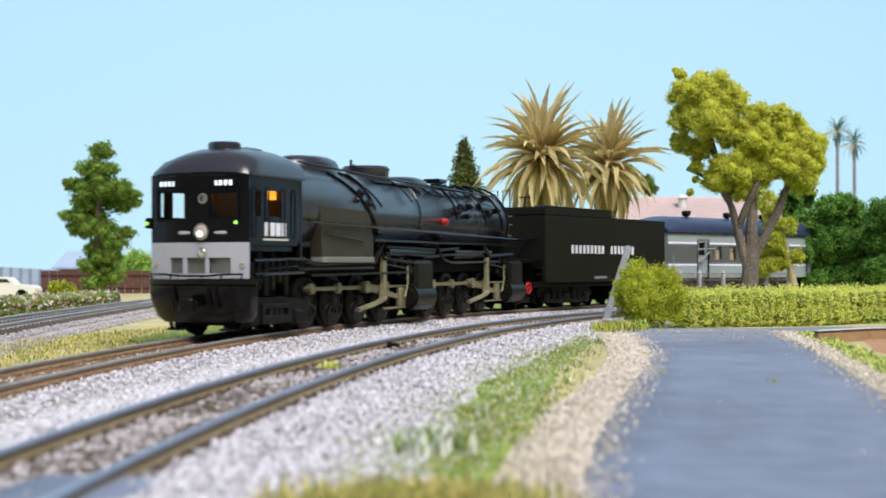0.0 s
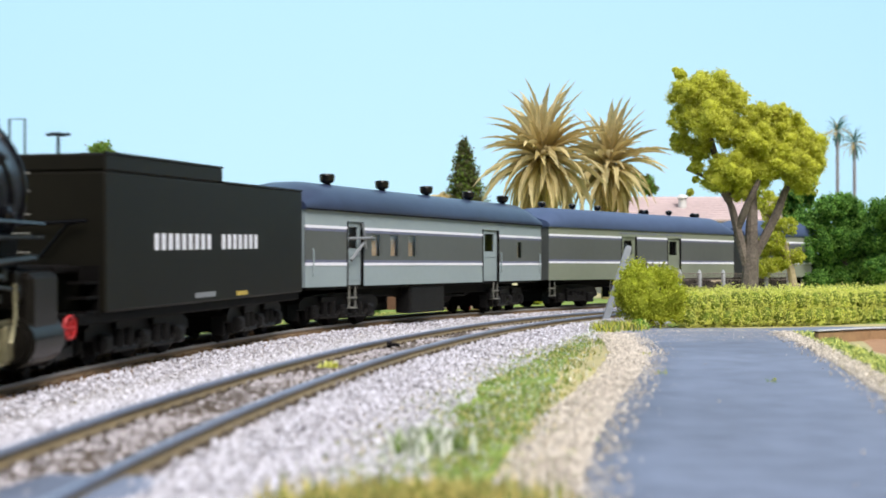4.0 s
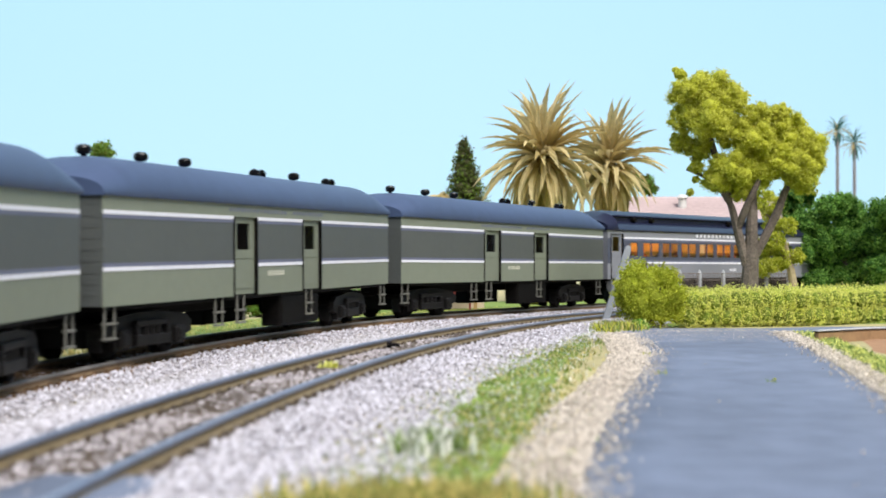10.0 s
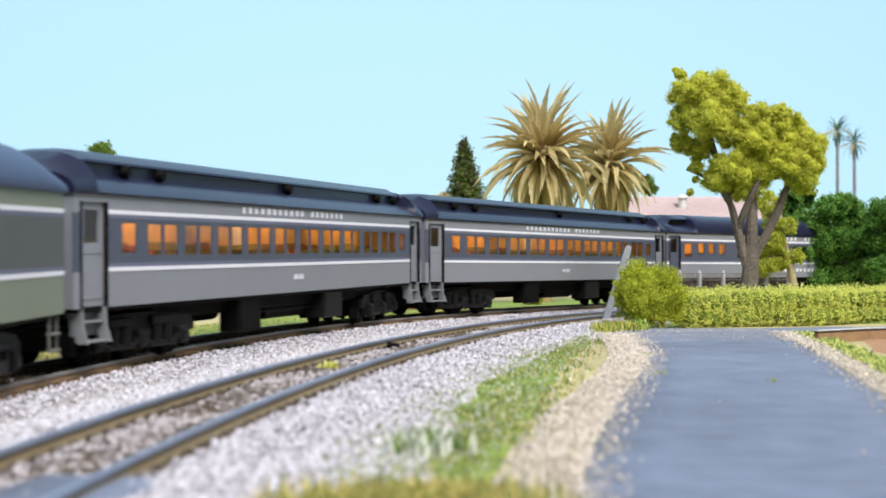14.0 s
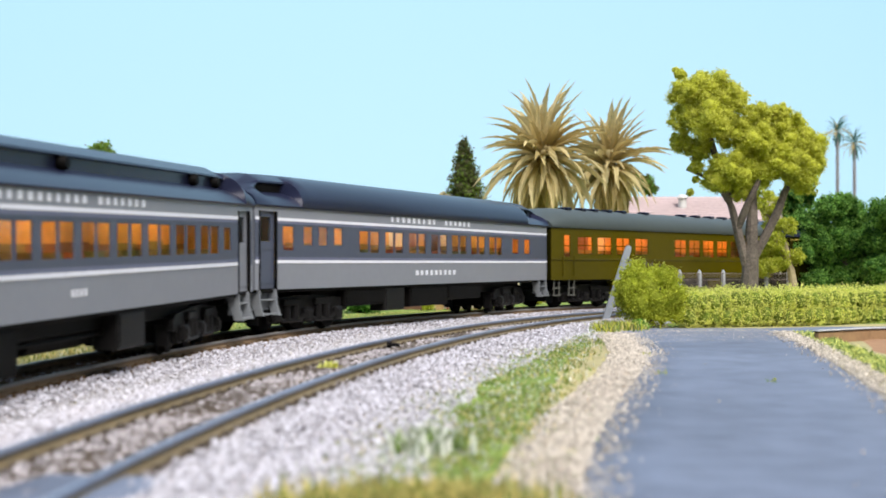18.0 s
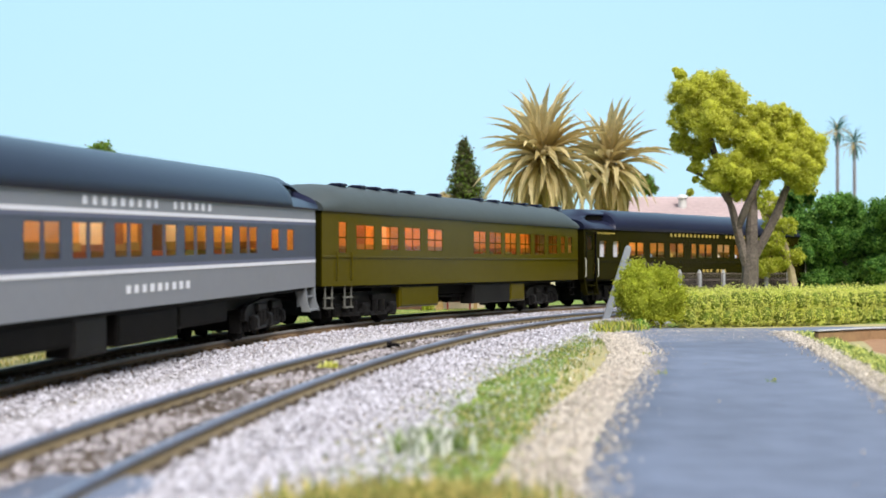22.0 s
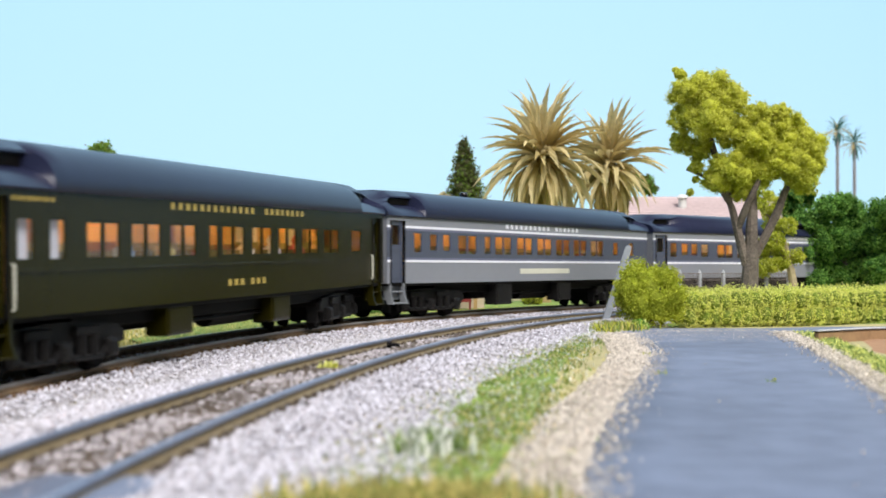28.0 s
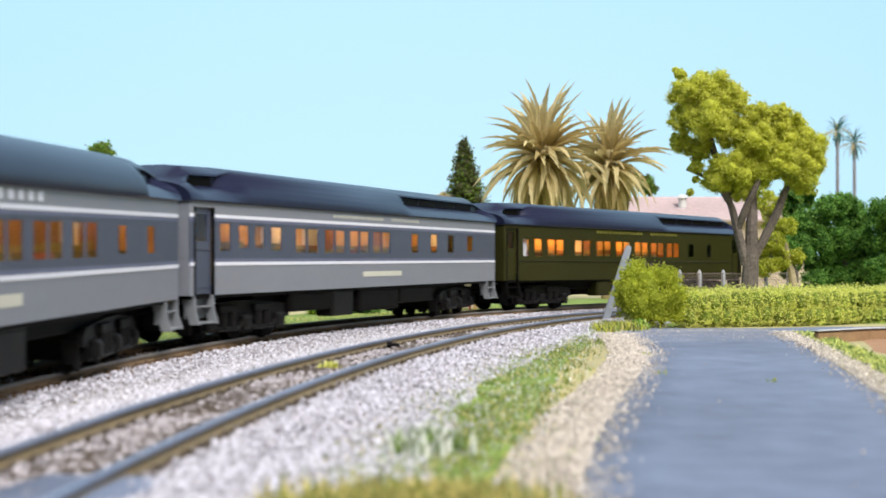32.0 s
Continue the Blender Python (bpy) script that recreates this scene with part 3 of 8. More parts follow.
def roof_ring(x, kind, k=1.0, eave=EAVE, crest=CREST):
    """One cross-section of a roof; k squeezes its height towards the ends."""
    if kind == "cler":
        half = [(18.0, eave - 0.3), (18.2, eave + 0.2), (16.5, eave + 2.2), (13.6, eave + 3.9), (11.2, eave + 4.6), (10.6, eave + 4.9), (10.6, eave + 7.6), (11.6, eave + 7.9), (11.4, eave + 8.5), (7.5, crest - 0.5), (3.5, crest - 0.1)]
    else:
        half = [(18.0, eave - 0.3), (18.2, eave + 0.15)]
        for i in range(1, 10):
            a = radians(9.2 * i)
            half.append((18.2 * math.cos(a) ** 0.72, eave + (crest - eave) * math.sin(a) ** 0.86))
    pts = [(y, eave + (z - eave) * k if z > eave else z) for y, z in half]
    return [(x, y, z) for y, z in pts] + [(x, -y, z) for y, z in pts[::-1]]


def roof(L, kind, over=0.6):
    bm = bmn()
    crest = CREST if kind == "arch" else CREST + 1.0
    e = L / 2 + over
    if kind == "arch":
        sec = [(-e, "arch", 0.45), (-e + 4, "arch", 0.62), (-e + 12, "arch", 0.9), (-e + 18, "arch", 1), (e - 18, "arch", 1), (e - 12, "arch", 0.9), (e - 4, "arch", 0.62), (e, "arch", 0.45)]
    elif kind == "cler":
        sec = [(-e, "arch", 0.5), (-e + 5, "arch", 0.66), (-e + 10, "arch", 0.9), (-e + 11, "cler", 0.93), (-e + 16, "cler", 1), (e - 16, "cler", 1), (e - 11, "cler", 0.93), (e - 10, "arch", 0.9), (e - 5, "arch", 0.66), (e, "arch", 0.5)]
    elif kind == "half":   # smooth air-conditioned roof with open deck at the rear third
        sec = [(-e, "arch", 0.55), (-e + 7, "cler", 0.85), (-e + 15, "cler", 1), (-e + 104, "cler", 1), (-e + 114, "arch", 1), (e - 34, "arch", 1), (e - 26, "cler", 0.99), (e - 10, "cler", 0.95), (e - 4, "arch", 0.62), (e, "arch", 0.5)]
    else:                  # smooth roof, open clerestory only at the ends
        sec = [(-e, "arch", 0.55), (-e + 5, "cler", 0.85), (-e + 12, "cler", 0.97), (-e + 29, "cler", 1), (-e + 30, "arch", 0.9), (-e + 32, "arch", 0.97), (-e + 36, "arch", 1), (e - 36, "arch", 1), (e - 32, "arch", 0.97), (e - 30, "arch", 0.9), (e - 29, "cler", 1), (e - 12, "cler", 0.97), (e - 5, "arch", 0.66), (e, "arch", 0.5)]
    loft(bm, [roof_ring(x, k, s, crest=crest) for x, k, s in sec])
    return bm


def spin_profile(bm, pts, seg=14, axis="Z", centre=(0, 0, 0)):
    """A turned shape from (radius, height) pairs."""
    rings = []
    for r, h in pts:
        ring = []
        for i in range(seg):
            a = 2 * math.pi * i / seg
            if axis == "Z":
                p = (r * math.cos(a), r * math.sin(a), h)
            elif axis == "Y":
                p = (r * math.cos(a), h, r * math.sin(a))
            else:
                p = (h, r * math.cos(a), r * math.sin(a))
            ring.append(tuple(p[k] + centre[k] for k in range(3)))
        rings.append(ring)
    loft(bm, rings)


TRUCKS = {}


def truck(axles, parent, x, turn):
    """A bogie: side frames, wheelsets, bolster, springs."""
    key = axles
    if key not in TRUCKS:
        pitch = 19.0 if axles == 3 else 27.0
        ax = [(i - (axles - 1) / 2) * pitch for i in range(axles)]
        made = {}
        bm = bmn()
        e = ax[-1] + 7.5
        top = [(-e, 8.4), (-e + 3, 10.4), (-6, 11.6), (6, 11.6), (e - 3, 10.4), (e, 8.4)]
        if axles == 2:      # cast frame: a deep plate with a slot over the spring
            low = [(-e, 5.6), (ax[0] - 3.6, 4.6), (ax[0] - 3.0, 2.4), (ax[0] + 3.0, 2.4), (ax[0] + 3.6, 3.6), (-6, 2.9), (6, 2.9), (ax[1] - 3.6, 3.6), (ax[1] - 3.0, 2.4), (ax[1] + 3.0, 2.4), (ax[1] + 3.6, 4.6), (e, 5.6)]
            loft(bm, [[(x0, 11.0, z) for x0, z in low + top[::-1]], [(x0, 13.0, z) for x0, z in low + top[::-1]]])
            for x0, x1, z0, z1 in ((-8.2, 8.2, 8.0, 9.6), (-8.2, 8.2, 3.2, 5.8), (-8.2, -6.6, 5.8, 8.0), (6.6, 8.2, 5.8, 8.0)):
                box(bm, x0, x1, 12.9, 14.4, z0, z1, 0.25)
            for o in (-3, 0, 3):
                tube(bm, (o, 13.2, 5.6), (o, 13.2, 8.2), 1.1, seg=8)
        else:
            low = [(-e, 6.2)]
            for a in ax:
                low += [(a - 4.0, 5.8), (a - 3.0, 2.6), (a + 3.0, 2.6), (a + 4.0, 5.8)]
            low += [(e, 6.2)]
            loft(bm, [[(x0, 11.0, z) for x0, z in low + top[::-1]], [(x0, 12.6, z) for x0, z in low + top[::-1]]])
            for a, b in zip(ax, ax[1:]):
                pipe(bm, [(a, 13.4, 6.6), (a + 4, 13.4, 3.4), (b - 4, 13.4, 3.4), (b, 13.4, 6.6)], 0.8)
                for o in (-2.4, 2.4):
                    tube(bm, ((a + b) / 2 + o, 13.2, 3.8), ((a + b) / 2 + o, 13.2, 8.4), 1.4, seg=8)
                box(bm, (a + b) / 2 - 4.8, (a + b) / 2 + 4.8, 12.2, 14.0, 8.3, 10.6, 0.3)
        for a in ax:
            box(bm, a - 2.3, a + 2.3, 12.5, 14.6, 3.0, 7.4, 0.5)
            box(bm, a - 1.6, a + 1.6, 14.5, 15.0, 3.6, 6.6, 0.25)
            for o in (-6.2, 6.2):
                box(bm, a + o - 0.7, a + o + 0.7, 7.5, 11.2, 2.2, 8.0, 0.2)
        made["side_frame"] = bm
        bm = bmn()
        for s in (-1, 1):
            spin_profile(bm, [(1.2, s * 9.6), (4.4, s * 9.6), (5.15, s * 9.4), (5.2, s * 7.6), (5.85, s * 7.3), (5.85, s * 6.8), (4.2, s * 6.7), (1.2, s * 6.7)], 18, "Y", (0, 0, 5.2))
        tube(bm, (0, -11.5, 5.2), (0, 11.5, 5.2), 1.0, seg=8)
        made["wheelset"] = bm
        bm = bmn()
        box(bm, -5, 5, -11.6, 11.6, 7.0, 10.6, 0.4)
        box(bm, -e + 2, e - 2, -9.0, 9.0, 3.0, 11.0, 0.4)
        tube(bm, (0, 0, 10.2), (0, 0, 13.6), 4.0, seg=12)
        for a in (-e, e):
            box(bm, a - 0.8, a + 0.8, -11.6, 11.6, 7.8, 9.4, 0.2)
        made["bolster"] = bm
        meshes = {}
        for nm, b in made.items():
            me = bpy.data.meshes.new(nm)
            b.to_mesh(me)
            b.free()
            me.materials.append(M_TRUCK if nm == "side_frame" else M_UNDER)
            meshes[nm] = me
        TRUCKS[key] = (meshes, ax)
    meshes, ax = TRUCKS[key]
    bol = new("truck", meshes["bolster"])
    bol.parent = parent
    bol.matrix_basis = at(x, 0, 0, 0, 0, turn)
    for rz in (0, 180):
        o = new("side_frame", meshes["side_frame"])
        o.parent, o.matrix_basis = bol, at(0, 0, 0, 0, 0, rz)
    for a in ax:
        o = new("wheelset", meshes["wheelset"])
        o.parent, o.matrix_basis = bol, at(a, 0, 0)
    return bol


def vent_mesh(kind):
    bm = bmn()
    if kind == "globe":
        tube(bm, (0, 0, -1), (0, 0, 1.6), 0.75, seg=10)
        tube(bm, (0, 0, -1), (0, 0, 0.5), 1.5, 0.9, seg=12)
        spin_profile(bm, [(0.6, 1.2), (1.5, 1.4), (2.0, 2.0), (2.0, 3.0), (1.6, 3.6), (0.7, 3.9)], 14)
    elif kind == "drum":
        tube(bm, (0, 0, -2), (0, 0, 1.6), 1.4, seg=12)
        spin_profile(bm, [(1.2, 1.2), (2.1, 1.4), (2.6, 2.0), (2.8, 3.9), (2.5, 4.5), (1.0, 4.7)], 18)
    elif kind == "twin":
        tube(bm, (0, 0, -1), (0, 0, 1.2), 1.0, seg=10)
        tube(bm, (-2.6, 0, 1.7), (2.6, 0, 1.7), 0.8, seg=10)
        for s in (-1, 1):
            spin_profile(bm, [(0.6, s * 2.0), (1.5, s * 2.1), (1.7, s * 3.0), (1.4, s * 4.0), (0.5, s * 4.3)], 12, "X", (0, 0, 1.7))
    else:      # hooded utility vent: a wedge that leans out of the roof's shoulder under a flat lid
        loft(bm, [[(-2.2, 1.6, 1.2), (2.2, 1.6, 1.2), (2.2, -3.4, 1.6), (-2.2, -3.4, 1.6)], [(-1.6, 2.4, -1.2), (1.6, 2.4, -1.2), (1.6, -3.0, -1.0), (-1.6, -3.0, -1.0)], [(-0.6, 4.6, -3.2), (0.6, 4.6, -3.2), (0.6, -2.0, -2.6), (-0.6, -2.0, -2.6)]])
        loft(bm, [[(-2.2, -2.8, 1.0), (2.2, -2.8, 1.0), (2.2, 2.2, 0.8), (-2.2, 2.2, 0.8)], [(-2.2, -2.8, 1.6), (2.2, -2.8, 1.6), (2.2, 2.2, 1.4), (-2.2, 2.2, 1.4)], [(-1.7, -2.2, 1.9), (1.7, -2.2, 1.9), (1.7, 1.6, 1.8), (-1.7, 1.6, 1.8)]])
    me = bpy.data.meshes.new("roof_vent")
    bm.to_mesh(me)
    bm.free()
    return me


VENTS = {}


def vents(car, L, kind, us, y, z, material):
    if (kind, material.name) not in VENTS:
        me = vent_mesh(kind)
        me.materials.append(material)
        VENTS[(kind, material.name)] = me
    for u in us:
        o = new("roof_vent", VENTS[(kind, material.name)])
        o.parent = car
        o.matrix_basis = at(L / 2 - u, y, z)


def car_steps(car, L, u, sides=(1, -1), material=None):
    """A boarding step of folded sheet under a vestibule."""
    for s in sides:
        bm = bmn()
        x = L / 2 - u
        for o in (-5.2, 5.2):
            ring = [(13.2, 14.2), (HALF, 14.2), (HALF + 0.3, 9.4), (HALF + 1.6, 5.9), (HALF - 1.2, 5.9), (14.5, 9.8)]
            loft(bm, [[(x + o - 0.4, s * a, z) for a, z in ring], [(x + o + 0.4, s * a, z) for a, z in ring]])
        for a0, a1, z in ((14.2, 17.0, 10.6), (15.6, 18.6, 6.1)):
            box(bm, x - 5.2, x + 5.2, *sorted((s * a0, s * a1)), z, z + 0.5)
        box(bm, x - 5.2, x + 5.2, *sorted((s * 14.0, s * 14.6)), 7.6, 13.8)
        part("boarding_step", bm, material or M_STEP, car)


def stirrup(car, L, u, material=None):
    """A ladder-like stirrup step under a baggage door."""
    for s in (1, -1):
        bm = bmn()
        x = L / 2 - u
        y = s * (HALF - 0.6)
        for o in (-2.4, 2.4):
            box(bm, x + o - 0.22, x + o + 0.22, *sorted((y, y - s * 0.5)), 6.0, 14.2)
        for z in (6.0, 9.6):
            box(bm, x - 2.7, x + 2.7, *sorted((y + s * 0.5, y - s * 0.9)), z, z + 0.5)
        part("stirrup_step", bm, material or M_STIR, car)


def bar_letters(car, L, u0, u1, z0, z1, material, words=((0, 0.56), (0.64, 1.0)), name="lettering", pitch=2.5):
    """Lettering too small to read: rows of thin bars."""
    bm = bmn()
    r = random.Random(int(u0 * 7))
    for a, b in words:
        x = u0 + (u1 - u0) * a
        end = u0 + (u1 - u0) * b
        h = z1 - z0
        w = h * pitch * 0.46
        while x + w <= end + 0.1:
            k = r.uniform(0.85, 1.15)
            box(bm, L / 2 - x - w * k, L / 2 - x, HALF, HALF + 0.1, z0, z1)
            x += h * pitch
    part(name, bm, material, car)


def windows(car, L, wins, sash, split=False):
    """A pane and a thin sash for each opening, on both sides."""
    shapes = {}
    for (a, b, c, d, *rest) in wins:
        key = (round(b - a, 1), round(d - c, 1))
        if key not in shapes:
            w, h = key
            bm = bmn()
            box(bm, -w / 2, w / 2, -0.05, 0.05, -h / 2, h / 2)
            pane = bpy.data.meshes.new("window_pane")
            bm.to_mesh(pane)
            bm.free()
            pane.materials.append(M_GLASS)
            bm = bmn()
            t = 0.35
            box(bm, -w / 2, -w / 2 + t, -0.12, 0.12, -h / 2, h / 2)
            box(bm, w / 2 - t, w / 2, -0.12, 0.12, -h / 2, h / 2)
            box(bm, -w / 2 + t, w / 2 - t, -0.12, 0.12, -h / 2, -h / 2 + t)
            box(bm, -w / 2 + t, w / 2 - t, -0.12, 0.12, h / 2 - t, h / 2)
            if split:
                box(bm, -w / 2 + t, w / 2 - t, -0.12, 0.12, -0.2, 0.25)
                if w > 9:
                    box(bm, -0.2, 0.2, -0.12, 0.12, -h / 2 + t, h / 2 - t)
            fr = bpy.data.meshes.new("window_sash")
            bm.to_mesh(fr)
            bm.free()
            fr.materials.append(sash)
            shapes[key] = (pane, fr)
        pane, fr = shapes[key]
        for s in (1, -1):
            o = new("window_sash", fr)
            o.parent = car
            o.matrix_basis = at(L / 2 - (a + b) / 2, s * (HALF - 0.2), (c + d) / 2, 0, 0, 0 if s > 0 else 180)
            p = new("window_pane", pane)
            p.parent = o
            p.visible_shadow = False


def interior(car, L, u0, u1, lamp, blinds=()):
    """Floor, corridor wall, seats and a lit ceiling strip."""
    bm = bmn()
    box(bm, L / 2 - u1, L / 2 - u0, -HALF + 1.2, HALF - 1.2, 17.0, 18.0)
    part("floor_panel", bm, M_WOOD_IN, car)
    r = random.Random(int(L * 10 + u0))
    u = u0
    while u < u1 - 2:
        w = min(r.choice((9.0, 13.0, 18.0)), u1 - u)
        bm = bmn()
        box(bm, L / 2 - u - w + 0.1, L / 2 - u, 0.8, 1.6, 18.0, 39.4)
        part("wall_panel", bm, r.choice((M_WOOD_IN, M_WOOD_IN, M_WOOD_IN, M_WOOD_IN, M_PANELD, M_PANELC)), car)
        part("wainscot", plain_box(L / 2 - u - w + 0.1, L / 2 - u, 1.65, 2.1, 18.0, 29.2 + r.uniform(-0.6, 0.6)), r.choice((M_WAINS, M_WAINS, M_PANELD)), car)
        u += w
    bm = bmn()
    for u in (u0, u1):
        box(bm, L / 2 - u - 0.4, L / 2 - u + 0.4, 1.8, HALF - 1.2, 18.0, 39.4)
    part("partition", bm, M_WOOD_IN, car)
    u = u0 + 9
    while u < u1 - 6:
        bm = bmn()
        box(bm, L / 2 - u - 4.5, L / 2 - u + 4.5, 7.5, 10.0, 39.0, 39.4)
        part("ceiling_lamp", bm, lamp, car, "glowing warm lamp")
        u += r.choice((16.0, 22.0, 30.0))
    bm = bmn()
    ring = [(-3.4, 18.0), (3.0, 18.0), (3.0, 27.4), (1.4, 27.4), (1.2, 22.6), (-3.4, 22.6)]
    loft(bm, [[(x, -4.7, z) for x, z in ring], [(x, 4.7, z) for x, z in ring]])
    seat = None
    u = u0 + 6
    while u < u1 - 8:
        for y in (-10.2, 9.7):
            if seat is None:
                seat = part("seat", bm, M_SEAT, car)
                seat.matrix_basis = at(L / 2 - u, y, 0)
                seats = []
                for cloth in (M_SEATB, M_SEATR):
                    seats.append(seat.data.copy())
                    seats[-1].materials.clear()
                    seats[-1].materials.append(cloth)
            else:
                o = again(seat, car, at(L / 2 - u, y, 0))
                if r.random() < 0.4:
                    o.data = seats[r.randrange(2)]
        u += 11.2
    if blinds:
        bm = bmn()
        for (a, b, c, d) in blinds:
            box(bm, L / 2 - b, L / 2 - a, HALF - 1.75, HALF - 1.55, c, d)
        part("window_blind", bm, M_SHADE, car, "pale drawn blinds")


def underframe(car, L, boxes, deep=True):
    bm = bmn()
    if deep:
        box(bm, -L / 2 + 46, L / 2 - 46, -12.5, 12.5, 9.4, 13.2, 0.4)
    box(bm, -L / 2 + 4, L / 2 - 4, -4, 4, 9.5, 14.5, 0.4)
    box(bm, -L / 2 + 2, L / 2 - 2, -HALF + 0.8, HALF - 0.8, 13.0, 14.6, 0.2)
    part("underframe", bm, M_UNDER, car)
    for y in (12, -12):
        if deep:
            bm = bmn()
            pipe(bm, [(-L * 0.22, y, 13), (-L * 0.14, y, 8.5), (L * 0.14, y, 8.5), (L * 0.22, y, 13)], 0.5)
            part("truss_rod", bm, M_UNDER, car)
    for (u0, u1, z0, m) in boxes:
        bm = bmn()
        box(bm, L / 2 - u1, L / 2 - u0, HALF - 7.5, HALF - 1.2, z0, 13.4, 0.4)
        box(bm, L / 2 - u1 + 1, L / 2 - u0 - 1, HALF - 1.3, HALF - 0.95, z0 + 0.8, 12.6, 0.1)
        part("equipment_box", bm, m, car)
        bm = bmn()
        box(bm, L / 2 - u1, L / 2 - u0, -HALF + 1.2, -HALF + 7.5, z0, 13.4, 0.4)
        part("equipment_box", bm, m, car)
    for a, b, y, r in ((-26, 6, 6, 3.3), (12, 34, -7, 3.0)) if deep else ((-44, -22, 4, 3.3),):
        bm = bmn()
        tube(bm, (a, y, 8.6), (b, y, 8.6), r, seg=14)
        part("air_tank", bm, M_UNDER, car)


def car_end(car, L, material, diaphragm=True):
    for s in (1, -1):
        bm = bmn()
        x = s * (L / 2 - 0.9)
        for y0, y1, z0, z1 in ((-HALF, -5.2, SILL, EAVE), (5.2, HALF, SILL, EAVE), (-5.2, 5.2, 36.0, EAVE)):
            box(bm, *sorted((x, x + s * 0.9)), y0 + 0.02, y1 - 0.02, z0, z1, 0.12)
        wall = part("end_wall", bm, material, car)
        bm = bmn()
        box(bm, -0.06, 0.07, -4.8, 4.8, -0.2, 0.2)
        rib = None
        for i in range(9):
            for y in (-11.2, 11.2):
                m = at(x + s * 0.9, y, SILL + 2.7 + i * 2.7, 0, 0, 0 if s > 0 else 180)
                if rib is None:
                    rib = part("rib", bm, material, wall)
                    rib.matrix_basis = m
                else:
                    again(rib, wall, m)
        if diaphragm:
            bm = bmn()
            for k in range(3):
                xx = s * (L / 2 + 0.2 + k * 1.1)
                for y0, y1, z0, z1 in ((-6.6, -5.2, 14.0, 37.6), (5.2, 6.6, 14.0, 37.6), (-6.6, 6.6, 37.6, 39.0), (-6.6, 6.6, 12.6, 14.0)):
                    box(bm, *sorted((xx, xx + s * 0.8)), y0, y1, z0, z1, 0.15)
            part("diaphragm", bm, M_UNDER, car)
        bm = bmn()
        tube(bm, (s * (L / 2 - 8), 0, 9.6), (s * (L / 2 + 4.2), 0, 9.6), 0.9, seg=8)
        box(bm, *sorted((s * (L / 2 + 3.4), s * (L / 2 + 5.6))), -1.4, 1.4, 8.0, 11.4, 0.3)
        part("coupler", bm, M_UNDER, car)


def grab(car, L, u, z0, z1, material):
    for s in (1, -1):
        bm = bmn()
        x = L / 2 - u
        y = s * (HALF + 0.6)
        pipe(bm, [(x, s * HALF, z0), (x, y, z0 + 0.3), (x, y, z1 - 0.3), (x, s * HALF, z1)], 0.28)
        part("grab_rail", bm, material, car)


